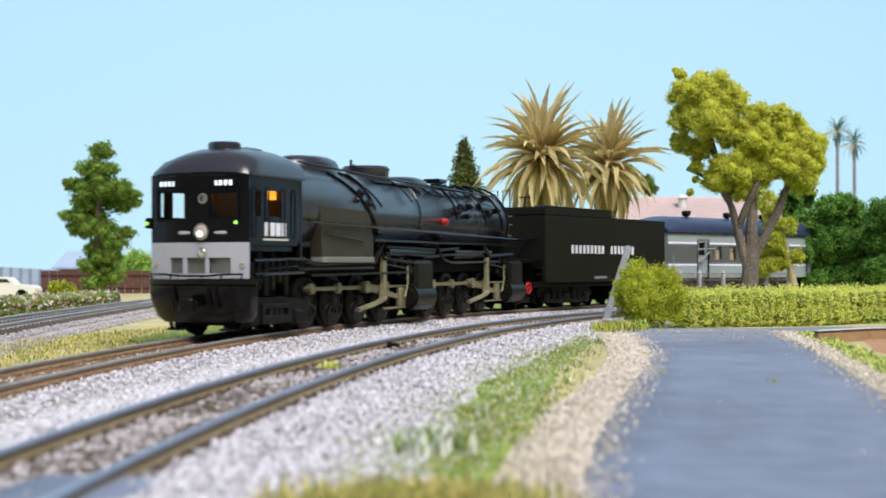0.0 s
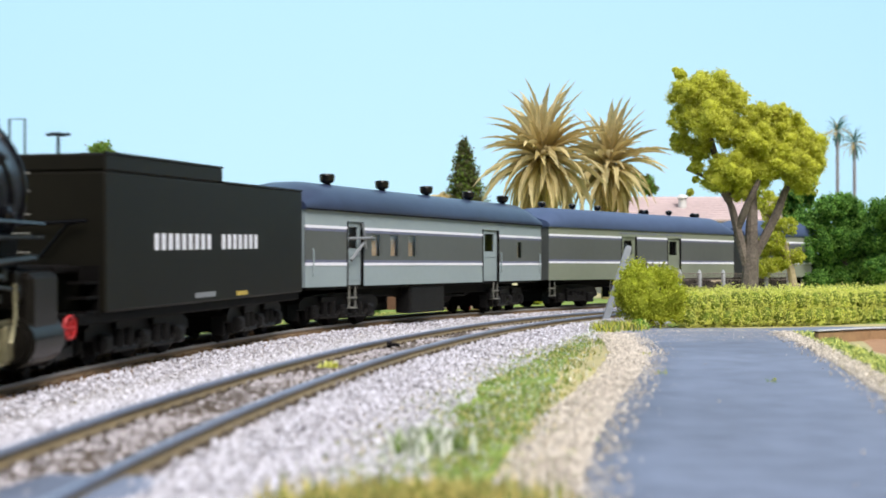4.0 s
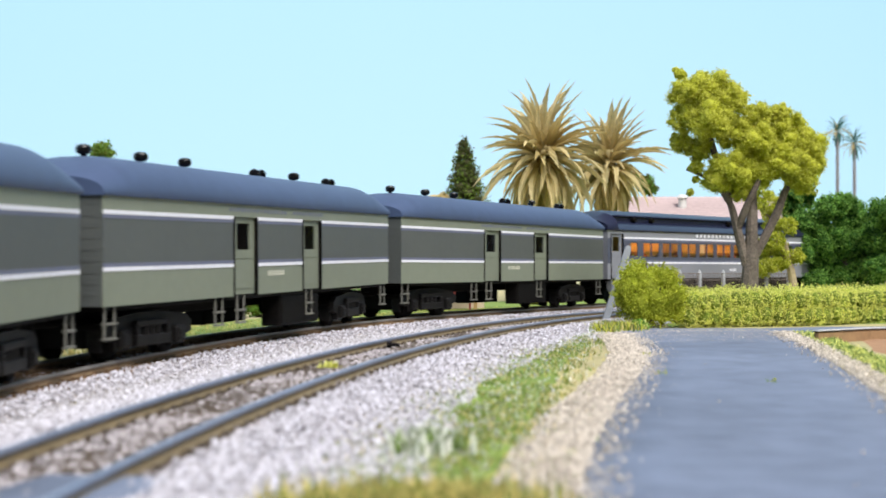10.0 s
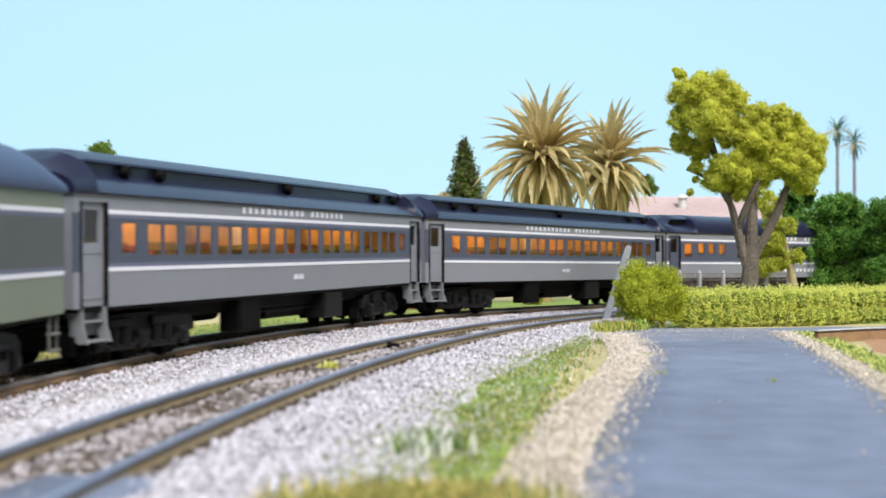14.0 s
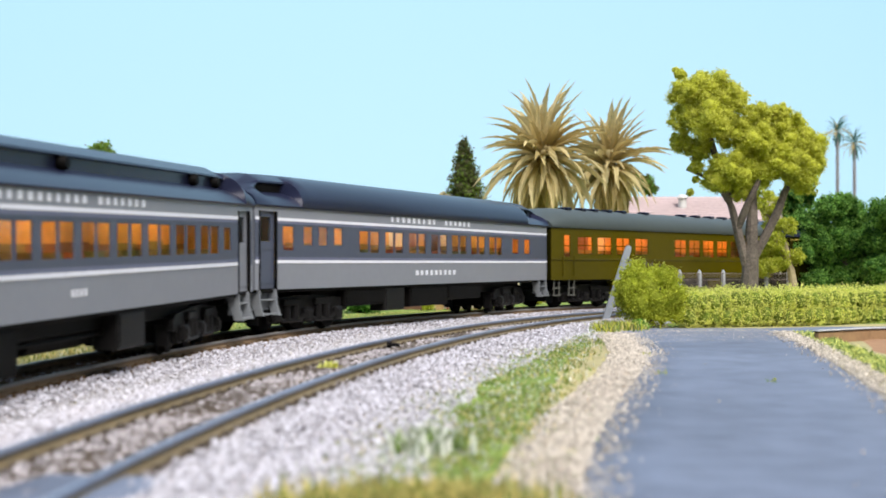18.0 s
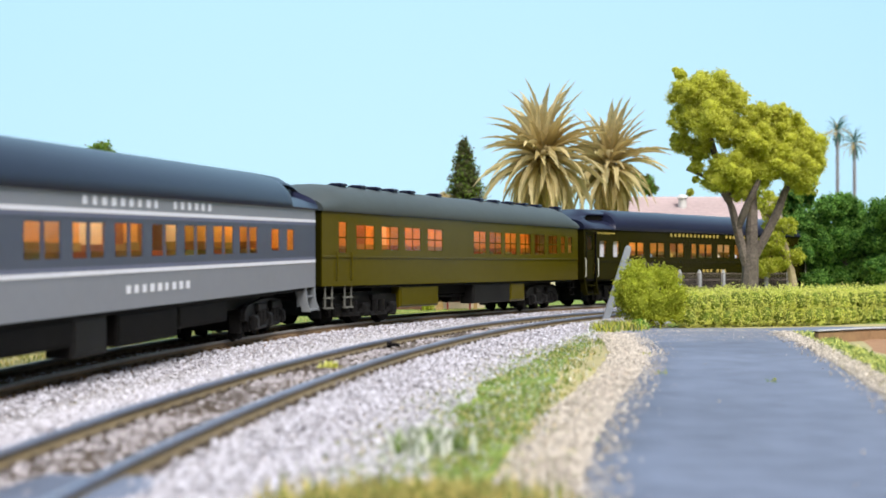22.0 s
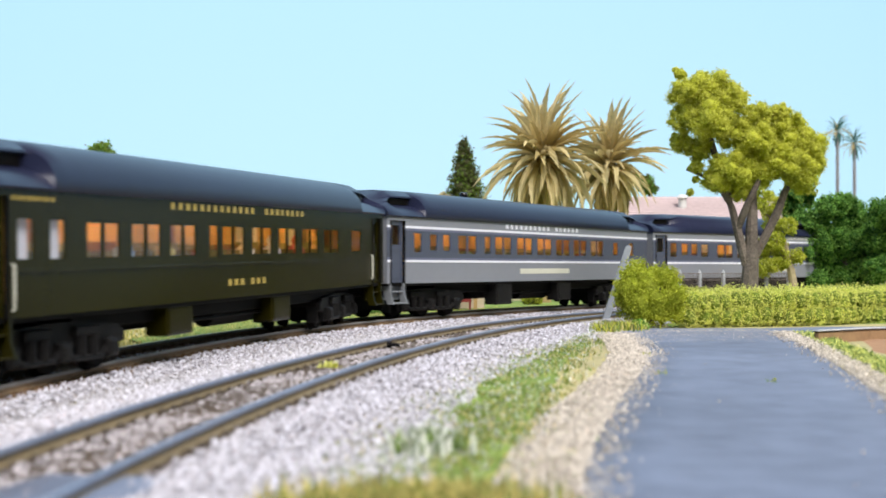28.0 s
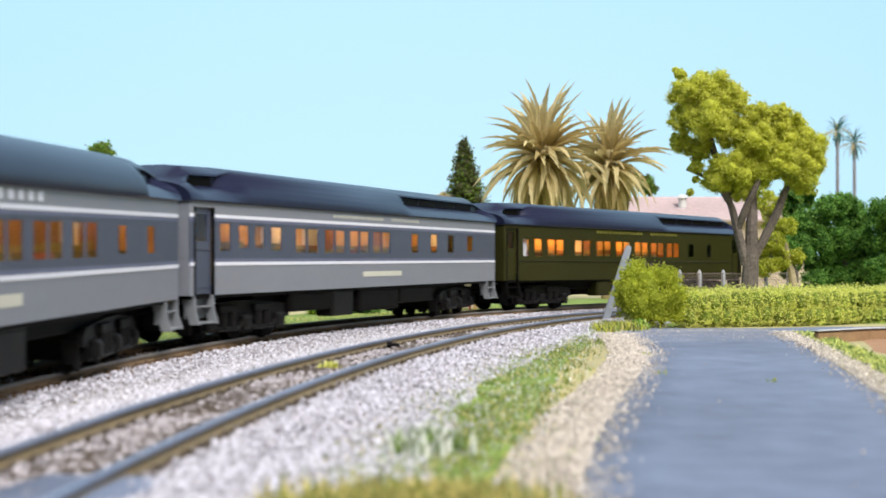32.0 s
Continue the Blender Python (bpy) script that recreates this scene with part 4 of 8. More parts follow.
def carriage(name, label, L, spec):
    """One passenger or baggage car; spec names its paints, openings and fittings."""
    car = new(name)
    tagged(car, label, "railway car", group="cars of the train")
    body, band = spec["body"], spec["band"]
    zl, zt = spec.get("low", 22.4), spec.get("top", 36.0)
    wins, doors = spec["wins"], spec.get("doors", ())
    holes = [tuple(w[:4]) for w in wins] + [(a, b, SILL - 1, d) for a, b, d in doors]
    has = spec.get("stripes", True)
    for s in (1, -1):
        y = s * HALF
        walls, u = [], 0.0
        for a, b, d in sorted(doors):
            if a - u > 1:
                walls.append((u, a))
            u = b
        if L - u > 1:
            walls.append((u, L))
        for nm, a, b, m in (("lower_panel", SILL, zl, body), ("window_band", zl, zt, band)):
            for p, q in walls:
                bm = bmn()
                pierced(bm, p, q, a, b, [h for h in holes if h[0] < q and h[1] > p], y, 0.4, L)
                part(nm, bm, m, car)
        bm = bmn()
        pierced(bm, 0, L, zt, EAVE, holes, y, 0.4, L)
        part("letter_board", bm, body, car)
        cuts = sorted([(a, b) for a, b, d in doors] + list(spec.get("cut", ())))
        runs, u = [], 0.0
        for a, b in cuts:
            if a > u:
                runs.append((u, a))
            u = max(u, b)
        if u < L:
            runs.append((u, L))
        for a, b in runs:
            if b - a < 1:
                continue
            if has:
                for z in (zl, zt):
                    bm = bmn()
                    box(bm, L / 2 - b, L / 2 - a, *sorted((y, y + s * 0.14)), z - 0.05, z + 0.95)
                    part("white_stripe", bm, M_WHITE, car)
                    bm = bmn()
                    z2 = z + 0.95 if z == zl else z - 1.0
                    box(bm, L / 2 - b, L / 2 - a, *sorted((y, y + s * 0.08)), z2, z2 + 0.95)
                    part("stripe_lining", bm, M_BLUEG, car)
            else:
                bm = bmn()
                box(bm, L / 2 - b, L / 2 - a, *sorted((y, y + s * 0.35)), zl, zl + 0.7, 0.1)
                part("belt_rail", bm, body, car)
        for a, b, d in doors:
            bm = bmn()
            pierced(bm, a, b, SILL + 0.4, d, [(a + (b - a) * 0.2, b - (b - a) * 0.2, d - 9.5, d - 1.8)], y - s * 0.75, 0.6, L)
            box(bm, L / 2 - b + 0.6, L / 2 - a - 0.6, *sorted((y - s * 0.75, y - s * 0.6)), d - 12.0, d - 11.4)
            box(bm, L / 2 - b + 0.6, L / 2 - a - 0.6, *sorted((y - s * 0.75, y - s * 0.6)), SILL + 2.0, SILL + 2.5)
            dr = part("door", bm, spec.get("door_paint", body), car)
            bm = bmn()
            box(bm, L / 2 - b + (b - a) * 0.2, L / 2 - a - (b - a) * 0.2, *sorted((y - s * 1.0, y - s * 1.2)), d - 9.5, d - 1.8)
            p = part("window_pane", bm, M_GLASS, dr)
            p.visible_shadow = False
            if spec.get("bars"):
                for k in range(1, 5):
                    bm = bmn()
                    x = L / 2 - b + (b - a) * (0.2 + 0.12 * k)
                    tube(bm, (x, y - s * 0.9, d - 9.5), (x, y - s * 0.9, d - 1.8), 0.16, seg=6)
                    part("window_bar", bm, M_UNDER, dr)
    # door posts
    for a, b, d in doors:
        for s in (1, -1):
            y = s * HALF
            for u in (a - 0.3, b + 0.3):
                bm = bmn()
                box(bm, L / 2 - u - 0.35, L / 2 - u + 0.35, *sorted((y - s * 0.5, y + s * 0.25)), SILL, d)
                part("door_post", bm, spec.get("post", M_UNDER), car)
    for a, b, d in doors:
        part("vestibule_wall", plain_box(L / 2 - b - 1, L / 2 - a + 1, -0.5, 0.5, 15.5, 39.5), spec.get("inner", M_UNDER), car)
    car_end(car, L, spec.get("end", body))
    part("roof", roof(L, spec["roof"]), spec["roof_paint"], car, smooth=spec["roof"] == "arch")
    decks = {"smooth": ((9, 28), (L - 28, L - 9)), "half": ((8, 24), (L - 102, L - 14))}.get(spec["roof"], ())
    for a, b in decks:      # near-black panels: painted shade under the raised deck's overhang, and its vents
        for s in (1, -1):
            n = max(1, round((b - a) / 22))
            for k in range(n):
                p, q = a + (b - a) * k / n, a + (b - a) * (k + 1) / n
                part("deck_opening", plain_box(L / 2 - q + 0.8, L / 2 - p - 0.8, *sorted((s * 10.4, s * 10.85)), EAVE + 4.9, EAVE + 7.5), M_UNDER, car)
    for u in (8, 14, L - 14, L - 8) if spec["roof"] == "arch" else ():      # curved grab irons on the roof's shoulders
        for s in (1, -1):
            bm = bmn()
            pipe(bm, [(L / 2 - u + 2.4 * math.cos(radians(20 * k)), s * (14.6 - 1.2 * math.sin(radians(20 * k))), EAVE + 3.4 + 1.8 * math.sin(radians(20 * k))) for k in range(10)], 0.22, 5)
            part("roof_grab", bm, M_UNDER, car)
    part("floor", plain_box(-L / 2 + 0.9, L / 2 - 0.9, -HALF + 0.9, HALF - 0.9, 14.6, 15.4), M_UNDER, car)
    windows(car, L, wins, spec.get("sash", band), spec.get("split", False))
    underframe(car, L, spec.get("boxes", ()), spec.get("deep", True))
    b = 0.35 * L
    yaw = math.degrees(math.asin(b / R_MAIN))
    truck(spec["axles"], car, b, -yaw)
    truck(spec["axles"], car, -b, yaw)
    return car


def plain_box(*a):
    bm = bmn()
    box(bm, *a)
    return bm


TRAIN = []      # (thing, front, rear) along the train, in mm


def pairs(starts, width=15.6, gap=1.0, z0=25.8, z1=34.2):
    out = []
    for a in starts:
        h = (width - gap) / 2
        out += [(a, a + h, z0, z1), (a + h + gap, a + width, z0, z1)]
    return out


def build_cars():
    # mail car
    L = 236.0
    wins = [(50, 57.5, 24.6, 33.0), (66, 73.5, 24.6, 33.0), (82, 89.5, 24.6, 33.0), (203, 209, 24.6, 32.4)]
    c = carriage("mail_car", "pale grey mail car with dark band and white stripes", L, dict(body=M_LGREY, band=M_DGREY, low=21.4, top=34.2, wins=wins, doors=[(31, 42.5, 37.0), (160, 178.5, 37.0)], roof="arch", roof_paint=M_ROOFM, inner=M_LGREY, axles=3, sash=M_DGREY, boxes=[(86, 120, 2.6, M_TRUCK)]))
    vents(c, L, "drum", (33, 78, 120, 166, 208), 8.0, CREST - 1.2, M_BLACK)
    # thin dark strip along the eave, standing in for the gutter's shadow
    for s in (1, -1):
        part("gutter", plain_box(-L / 2, L / 2, *sorted((s * 18.2, s * 18.45)), EAVE - 0.4, EAVE + 0.1), M_UNDER, c)
    grab(c, L, 5, 18, 27, M_LGREY)
    grab(c, L, 181, 18, 27, M_LGREY)
    grab(c, L, 233, 18, 27, M_LGREY)
    stirrup(c, L, 36), stirrup(c, L, 177)
    bm = bmn()     # the mail catcher arm across the first door
    y = HALF + 0.9
    pipe(bm, [(L / 2 - 30, y, 31.0), (L / 2 - 48, y + 0.6, 31.4)], 0.55)
    pipe(bm, [(L / 2 - 41, y, 36.5), (L / 2 - 43.5, y, 27.5)], 0.5)
    pipe(bm, [(L / 2 - 42, y, 29.6), (L / 2 - 31, y + 0.5, 23.2)], 0.6)
    part("mail_hook", bm, M_STEP, c, "grey mail catcher arm")
    bm = bmn()
    box(bm, L / 2 - 230, L / 2 - 6, -HALF + 1.5, -HALF + 2.2, 18, 39)
    part("inner_wall", bm, M_CREAM, c)
    for a, b, lo, hi in wins:
        part("window_blind", plain_box(L / 2 - b - 0.5, L / 2 - a + 0.5, HALF - 2.2, HALF - 2.0, lo - 0.5, hi - 2.4), M_BLINDT, c, "tan half-drawn blind")
        part("window_blind", plain_box(L / 2 - b - 0.5, L / 2 - a + 0.5, HALF - 2.0, HALF - 1.8, hi - 2.3, hi + 0.5), M_CREAM, c, "cream upper blind")
    TRAIN.append((c, 727.0, 963.0))
    # three baggage cars
    L = 219.0
    first = None
    for k, (a, b) in enumerate(((974.5, 1193.5), (1210.0, 1429.0), (1445.0, 1664.0))):
        if first is None:
            # end walls take the dark grey so that their shade lies in the colour
            c = first = carriage("baggage_car", "weathered grey-green baggage car with white stripes", L, dict(body=M_BAGG, band=M_DGREY, wins=[], doors=[(75, 91, 36.8), (129, 145, 36.8)], roof="arch", roof_paint=M_ROOFB, axles=2, bars=True, inner=M_WAINS, door_paint=M_BAGG, end=M_DGREY, deep=False, boxes=[(112, 146, 3.4, M_UNDER)]))
            vents(c, L, "globe", (21.6, 52, 79, 165), 0, CREST - 0.6, M_BLACK)
            vents(c, L, "twin", (133, 200), 0, CREST - 0.5, M_BLACK)
            bar_letters(c, L, 100, 113, 19.4, 21.0, M_CREAM, ((0, 1),), pitch=1.4)
            bar_letters(c, L, 72, 148, 38.2, 39.3, M_BLUEG)
            for u in (4.4, 66, 81, 136, 214):
                stirrup(c, L, u)
        else:
            c = copy_thing(first, Matrix())
        TRAIN.append((c, a, b))
    # two day coaches
    L = 268.0
    wins = [(22, 29.5, 26.4, 34.2)] + pairs([35 + 20.3 * k for k in range(10)], 16.6) + [(239, 246, 26.8, 33.8)]
    c = carriage("day_coach", "two-tone grey day coach with lit orange windows", L, dict(body=M_GREY, band=M_SLATE, wins=wins, doors=[(3.5, 14.5, 38.6), (253.5, 264.5, 38.6)], cut=[(0, 15.5), (252.5, 268)], roof="cler", roof_paint=M_ROOFS, inner=M_WOOD_IN, axles=3, boxes=[(92, 108, 3.6, M_UNDER), (160, 178, 4.4, M_TRUCK)]))
    interior(c, L, 17, 251, M_WARM)
    for s in (1, -1):
        for u in (34, 52.5, 140, 229, 249):
            bm = bmn()
            spin_profile(bm, [(0.7, s * 10.0), (1.7, s * 10.3), (1.7, s * 12.2), (1.3, s * 12.9)], 12, "Y", (L / 2 - u, 0, EAVE + 6.2))
            part("clerestory_vent", bm, M_UNDER, c)
    car_steps(c, L, 9), car_steps(c, L, 259)
    bar_letters(c, L, 92, 176, 37.9, 39.7, M_WHITE)
    bar_letters(c, L, 131, 139, 18.0, 19.6, M_WHITE, ((0, 1),), pitch=1.4)
    TRAIN.append((c, 1676.0, 1944.0))
    TRAIN.append((copy_thing(c, Matrix()), 1952.0, 2220.0))
    # sleeping cars in grey
    L = 283.0
    wins = [(17.5, 25, 26.2, 34.6), (31.5, 38, 28.0, 34.8), (42, 48.5, 28.0, 34.8), (53.5, 60, 28.0, 34.8)] + pairs([73.2 + 21.7 * k for k in range(7)], 16.6) + [(233.5, 242, 26.4, 33.8), (250, 258, 26.4, 33.8)]
    grey = dict(body=M_GREY, band=M_SLATE, doors=[(3, 13, 38.8)], roof="smooth", roof_paint=M_ROOFS, inner=M_WAINS, axles=3, boxes=[(64, 97, 7.2, M_UNDER), (97, 115, 4.6, M_TRUCK), (120, 158, 5.4, M_UNDER), (158, 196, 7.2, M_UNDER)], door_paint=M_SLATE)
    c = carriage("sleeping_car", "two-tone grey sleeping car with paired lit windows", L, dict(grey, wins=wins))
    interior(c, L, 16, 270, M_WARM)
    car_steps(c, L, 8), car_steps(c, L, 277)
    bar_letters(c, L, 100, 182, 37.8, 39.8, M_WHITE)
    bar_letters(c, L, 123, 164, 17.6, 19.5, M_WHITE, ((0, 1),))
    TRAIN.append((c, 2227.0, 2510.0))
    # dining car in olive
    L = 263.0
    wins = [(11.8, 17.8, 25.4, 37.0)] + [(a, a + 14.4, 26.8, 36.2) for a in (24.8, 44.6, 64, 84.4)] + [(a, a + 14, 26.0, 36.3) for a in (130, 147.4, 165.2, 183.6, 202)] + [(220.6, 233.2, 26.8, 36.2), (238.2, 244.5, 27.2, 36.1), (248.6, 254.8, 27.2, 36.1)]
    c = carriage("dining_car", "glossy olive-green dining car with red-lit windows", L, dict(body=M_OLIVE, band=M_OLIVE, wins=wins, doors=[], stripes=False, low=24.0, roof="arch", roof_paint=M_ROOFG, axles=3, split=True, sash=M_OLIVE, end=M_DKOL, boxes=[(62, 97, 5.0, M_OLIVE), (132, 174, 4.8, M_TRUCK), (174, 192, 4.8, M_OLIVE)]))
    interior(c, L, 8, 256, M_RED_LAMP)
    vents(c, L, "hood", (27, 42, 54.4, 68.7, 84, 109.3, 154, 172.3, 190, 208, 226, 254), 9.0, CREST - 1.3, M_ROOFS)
    grab(c, L, 10, 16, 26, M_OLIVE), grab(c, L, 20.5, 16, 26, M_OLIVE)
    stirrup(c, L, 6, M_STIR), stirrup(c, L, 20, M_STIR), stirrup(c, L, 256, M_UNDER)
    TRAIN.append((c, 2518.0, 2781.0))
    # dark olive pullman
    L = 278.0
    wins = [(15, 21.5, 25.6, 34.6), (28, 34.5, 25.6, 34.6)] + pairs((44, 66, 87.5), 15.6) + [(112, 118, 25.2, 34.4)] + pairs((121, 143, 164.5, 186, 207.5), 15.6) + [(238, 249, 26.2, 34.2)]
    c = carriage("parlour_car", "dark olive parlour car with gilt lettering and lit windows", L, dict(body=M_DKOL, band=M_DKOL, wins=wins, doors=[(2.5, 11, 38.8), (264, 274, 38.8)], stripes=False, low=23.2, roof="smooth", roof_paint=M_ROOFS, axles=3, sash=M_DKOL, boxes=[(88, 104, 5.6, M_DKOL), (162, 178, 5.4, M_DKOL)]))
    interior(c, L, 13, 262, M_WARM, blinds=[(15, 21.5, 25.6, 34.6), (28, 34.5, 25.6, 34.6)])
    for u, m in ((70, M_TIN), (93, M_GOLD), (148, M_PANELC), (170, M_SHADE), (192, M_REDP), (212, M_WOOD_IN)):
        bm = bmn()
        spin_profile(bm, [(1.6, 22.6), (2.6, 24.0), (2.8, 27.4), (1.2, 28.8), (1.5, 30.4), (0.7, 31.8)], 10, "Z", (L / 2 - u, 13.0, 0))
        part("figurine", bm, m, c, "plain small seated figurine")
    car_steps(c, L, 7, material=M_DKOL), car_steps(c, L, 269, material=M_DKOL)
    grab(c, L, 13, 15.5, 25, M_CREAM), grab(c, L, 1.2, 15.5, 25, M_CREAM), grab(c, L, 262, 16, 25, M_CREAM)
    bar_letters(c, L, 88, 190, 37.8, 39.6, M_GOLD)
    bar_letters(c, L, 125, 156, 17.4, 19.2, M_GOLD, ((0, 0.42), (0.55, 1)))
    bar_letters(c, L, 13, 30, 38.0, 39.0, M_GOLD, ((0, 1),), pitch=1.6)
    TRAIN.append((c, 2793.0, 3071.0))
    # second grey sleeper
    L = 284.0
    wins = [(21, 27.3, 26.2, 34.4), (34, 40, 27.0, 34.2), (45.3, 51.3, 27.0, 34.2)] + pairs((58.5,), 16.8) + [(83.2, 89, 26, 34.2)] + pairs((93.4, 115.8, 137.6, 159.4, 180.8, 202.8), 16.4) + [(233.5, 240.2, 26.4, 33.8), (256.5, 263, 26.4, 33.8)]
    c = carriage("sleeping_car", "two-tone grey sleeping car with a cream name board", L, dict(grey, wins=wins, boxes=[(97, 113, 3.6, M_TRUCK), (164, 180, 4.4, M_TRUCK)]))
    interior(c, L, 16, 271, M_WARM)
    car_steps(c, L, 8), car_steps(c, L, 278)
    vents(c, L, "globe", (96,), 0, CREST - 0.4, M_BLACK)
    bar_letters(c, L, 104, 189, 37.8, 39.8, M_WHITE)
    bm = plain_box(L / 2 - 174.8, L / 2 - 119, HALF, HALF + 0.1, 17.4, 19.8)
    part("name_board", bm, M_CREAM, c)
    TRAIN.append((c, 3079.0, 3363.0))
    # third grey sleeper, roof open at its rear
    L = 274.0
    wins = [(17, 23.5, 26.2, 34.8), (28.5, 35, 27.2, 34.4), (38.5, 45, 27.2, 34.4), (49, 56.5, 26.4, 34.3)] + pairs((66.5, 88.5, 109.5, 130), 17) + [(168.5, 176, 26.2, 34.2), (190, 198, 26.3, 34.2), (210, 218.5, 26.4, 34.2), (235, 243, 27.0, 34.2)]
    c = carriage("sleeping_car", "two-tone grey sleeping car with an open rear roof deck", L, dict(grey, wins=wins, roof="half"))
    interior(c, L, 16, 262, M_WARM)
    car_steps(c, L, 8), car_steps(c, L, 268)
    bar_letters(c, L, 96, 178, 38.1, 39.2, M_CREAM, pitch=2.4)
    bm = plain_box(L / 2 - 158, L / 2 - 121, HALF, HALF + 0.1, 17.8, 19.6)
    part("name_board", bm, M_CREAM, c)
    TRAIN.append((c, 3374.0, 3648.0))
    # last olive car
    L = 278.0
    wins = [(17, 23, 25.4, 34.2), (27.5, 35, 25.4, 34.4)] + pairs((40,), 16) + pairs((67, 89.5, 111, 132.5, 152, 172), 16) + [(200, 208, 26, 34), (226, 232, 26, 34)]
    c = carriage("parlour_car", "faded olive parlour car with bright orange windows", L, dict(body=M_FADEDOL, band=M_FADEDOL, wins=wins, doors=[(3, 12, 38.8), (264, 274, 38.8)], stripes=False, low=23.2, roof="half", roof_paint=M_ROOFS, axles=3, sash=M_FADEDOL, boxes=[(92, 108, 5.6, M_FADEDOL), (168, 184, 5.4, M_FADEDOL)]))
    interior(c, L, 14, 192, M_ORANGE_LAMP, blinds=[(17, 23, 25.4, 34.2)])
    car_steps(c, L, 8, material=M_UNDER), car_steps(c, L, 269, material=M_UNDER)
    bar_letters(c, L, 90, 186, 38.0, 39.3, M_DULLGOLD, pitch=2.7)
    TRAIN.append((c, 3662.0, 3940.0))
# ---- locomotive and tender ----
GEAR = []      # (part, function of the wheel's turn in radians -> pose on the locomotive)
WHEEL_R = 9.2


def lx(c):
    """From the distance along the train to the locomotive's own x."""
    return 430.0 - c


def cab_ring(x, half, z0, z1, crest, lead=0.0):
    """A section across the cab's roof."""
    n = 10
    pts = []
    for i in range(n + 1):
        a = math.pi * i / n
        pts.append((x + lead * math.sin(a), half * math.cos(a), z0 + (crest - z0) * math.sin(a) ** 0.8))
    return pts


def build_loco():
    c = new("steam_locomotive")
    tagged(c, "black cab-forward steam locomotive with an aluminium-painted nose", "locomotive")
    W = 17.4
    xf, xr = lx(294), lx(327)
    # cab walls
    def wall(name, pts_fn, holes, mtl, u1, z0, z1):
        us = sorted({0.0, u1, *[h[k] for h in holes for k in (0, 1)]})
        zs = sorted({z0, z1, *[h[k] for h in holes for k in (2, 3)]})
        bm = bmn()
        for i in range(len(us) - 1):
            for j in range(len(zs) - 1):
                cu, cz = (us[i] + us[i + 1]) / 2, (zs[j] + zs[j + 1]) / 2
                if any(h[0] < cu < h[1] and h[2] < cz < h[3] for h in holes):
                    continue
                a, b = us[i], us[i + 1]
                n = max(1, int((b - a) / 3))
                for k in range(n):
                    p, q = a + (b - a) * k / n, a + (b - a) * (k + 1) / n
                    vs = [bm.verts.new(Vector(pts_fn(u, z)) * MM) for u, z in ((p, zs[j]), (q, zs[j]), (q, zs[j + 1]), (p, zs[j + 1]))]
                    bm.faces.new(vs)
        bmesh.ops.remove_doubles(bm, verts=bm.verts, dist=1e-6)
        bmesh.ops.solidify(bm, geom=bm.faces[:], thickness=0.7 * MM)
        return part(name, bm, mtl, c)
    def bow(y):
        return xf + 2.4 * (1 - (y / W) ** 2)
    fwins = [(3.2, 12.6, 36.4, 44.2), (21.6, 31.6, 36.0, 44.6)]
    wall("cab_front", lambda u, z: (bow(W - u), W - u, z), fwins, M_BLACK, 2 * W, 28.9, 50.0)
    wall("nose_panel", lambda u, z: (bow(W - u) + 0.15, W - u, z), [(5.6, 12.8, 19.4, 24.2), (14.0, 20.6, 19.4, 24.2), (22.0, 27.0, 19.4, 24.2)], M_SILVER, 2 * W, 17.8, 28.9)["label"] = "aluminium-painted nose panel"
    for s in (1, -1):
        wall("cab_side", lambda u, z, s=s: (xf - u, s * W, z), [(11.0, 20.0, 37.2, 45.2), (3.0, 6.6, 37.2, 45.0)], M_BLACK, 33.0, 29.2, 50.0)
    part("cab_back", plain_box(xr - 0.6, xr + 0.6, -W, W, 24, 50), M_BLACK, c)
    part("cab_floor", plain_box(xr, xf + 0.5, -W + 0.5, W - 0.5, 28.0, 29.2), M_BLACK, c)
    # seat and fittings inside, lit warm
    bm = bmn()
    box(bm, xf - 22, xf - 14, 4, 14, 29.2, 36, 0.8)
    part("cab_seat", bm, M_BROWN, c)
    part("cab_seat", plain_box(xf - 22, xf - 14, -14, -5, 29.2, 38), M_BROWN, c)
    part("cab_lamp", plain_box(xf - 19.0, xf - 13, 14.0, 16.0, 42.6, 46.0), M_CABLAMP, c, "warm glowing cab lamp")
    part("cab_lining", plain_box(xf - 28, xf - 27, -15, 15, 29.4, 49), M_PANELD, c)
    bm = bmn()
    for h in fwins:
        y0, y1 = W - h[1], W - h[0]
        box(bm, bow((y0 + y1) / 2) - 1.6, bow((y0 + y1) / 2) - 1.4, y0, y1, h[2], h[3])
    g = part("window_pane", bm, M_GLASS, c)
    g.visible_shadow = False
    bm = bmn()   # frames round the front windows and visor strips
    for h in fwins:
        y0, y1 = W - h[1], W - h[0]
        xx = bow((y0 + y1) / 2)
        for a, b, d, e in ((y0 - 0.5, y0 + 0.3, h[2] - 0.5, h[3] + 0.5), (y1 - 0.3, y1 + 0.5, h[2] - 0.5, h[3] + 0.5), (y0, y1, h[2] - 0.5, h[2] + 0.3), (y0, y1, h[3] - 0.3, h[3] + 0.5)):
            box(bm, xx - 0.8, xx + 0.5, a, b, d, e)
        box(bm, xx, xx + 1.4, y0 - 0.6, y1 + 0.6, h[3] + 0.7, h[3] + 1.2)
    part("window_frame", bm, M_BLACK, c)
    # roof: a dome falling to the front edge
    bm = bmn()
    rings = []
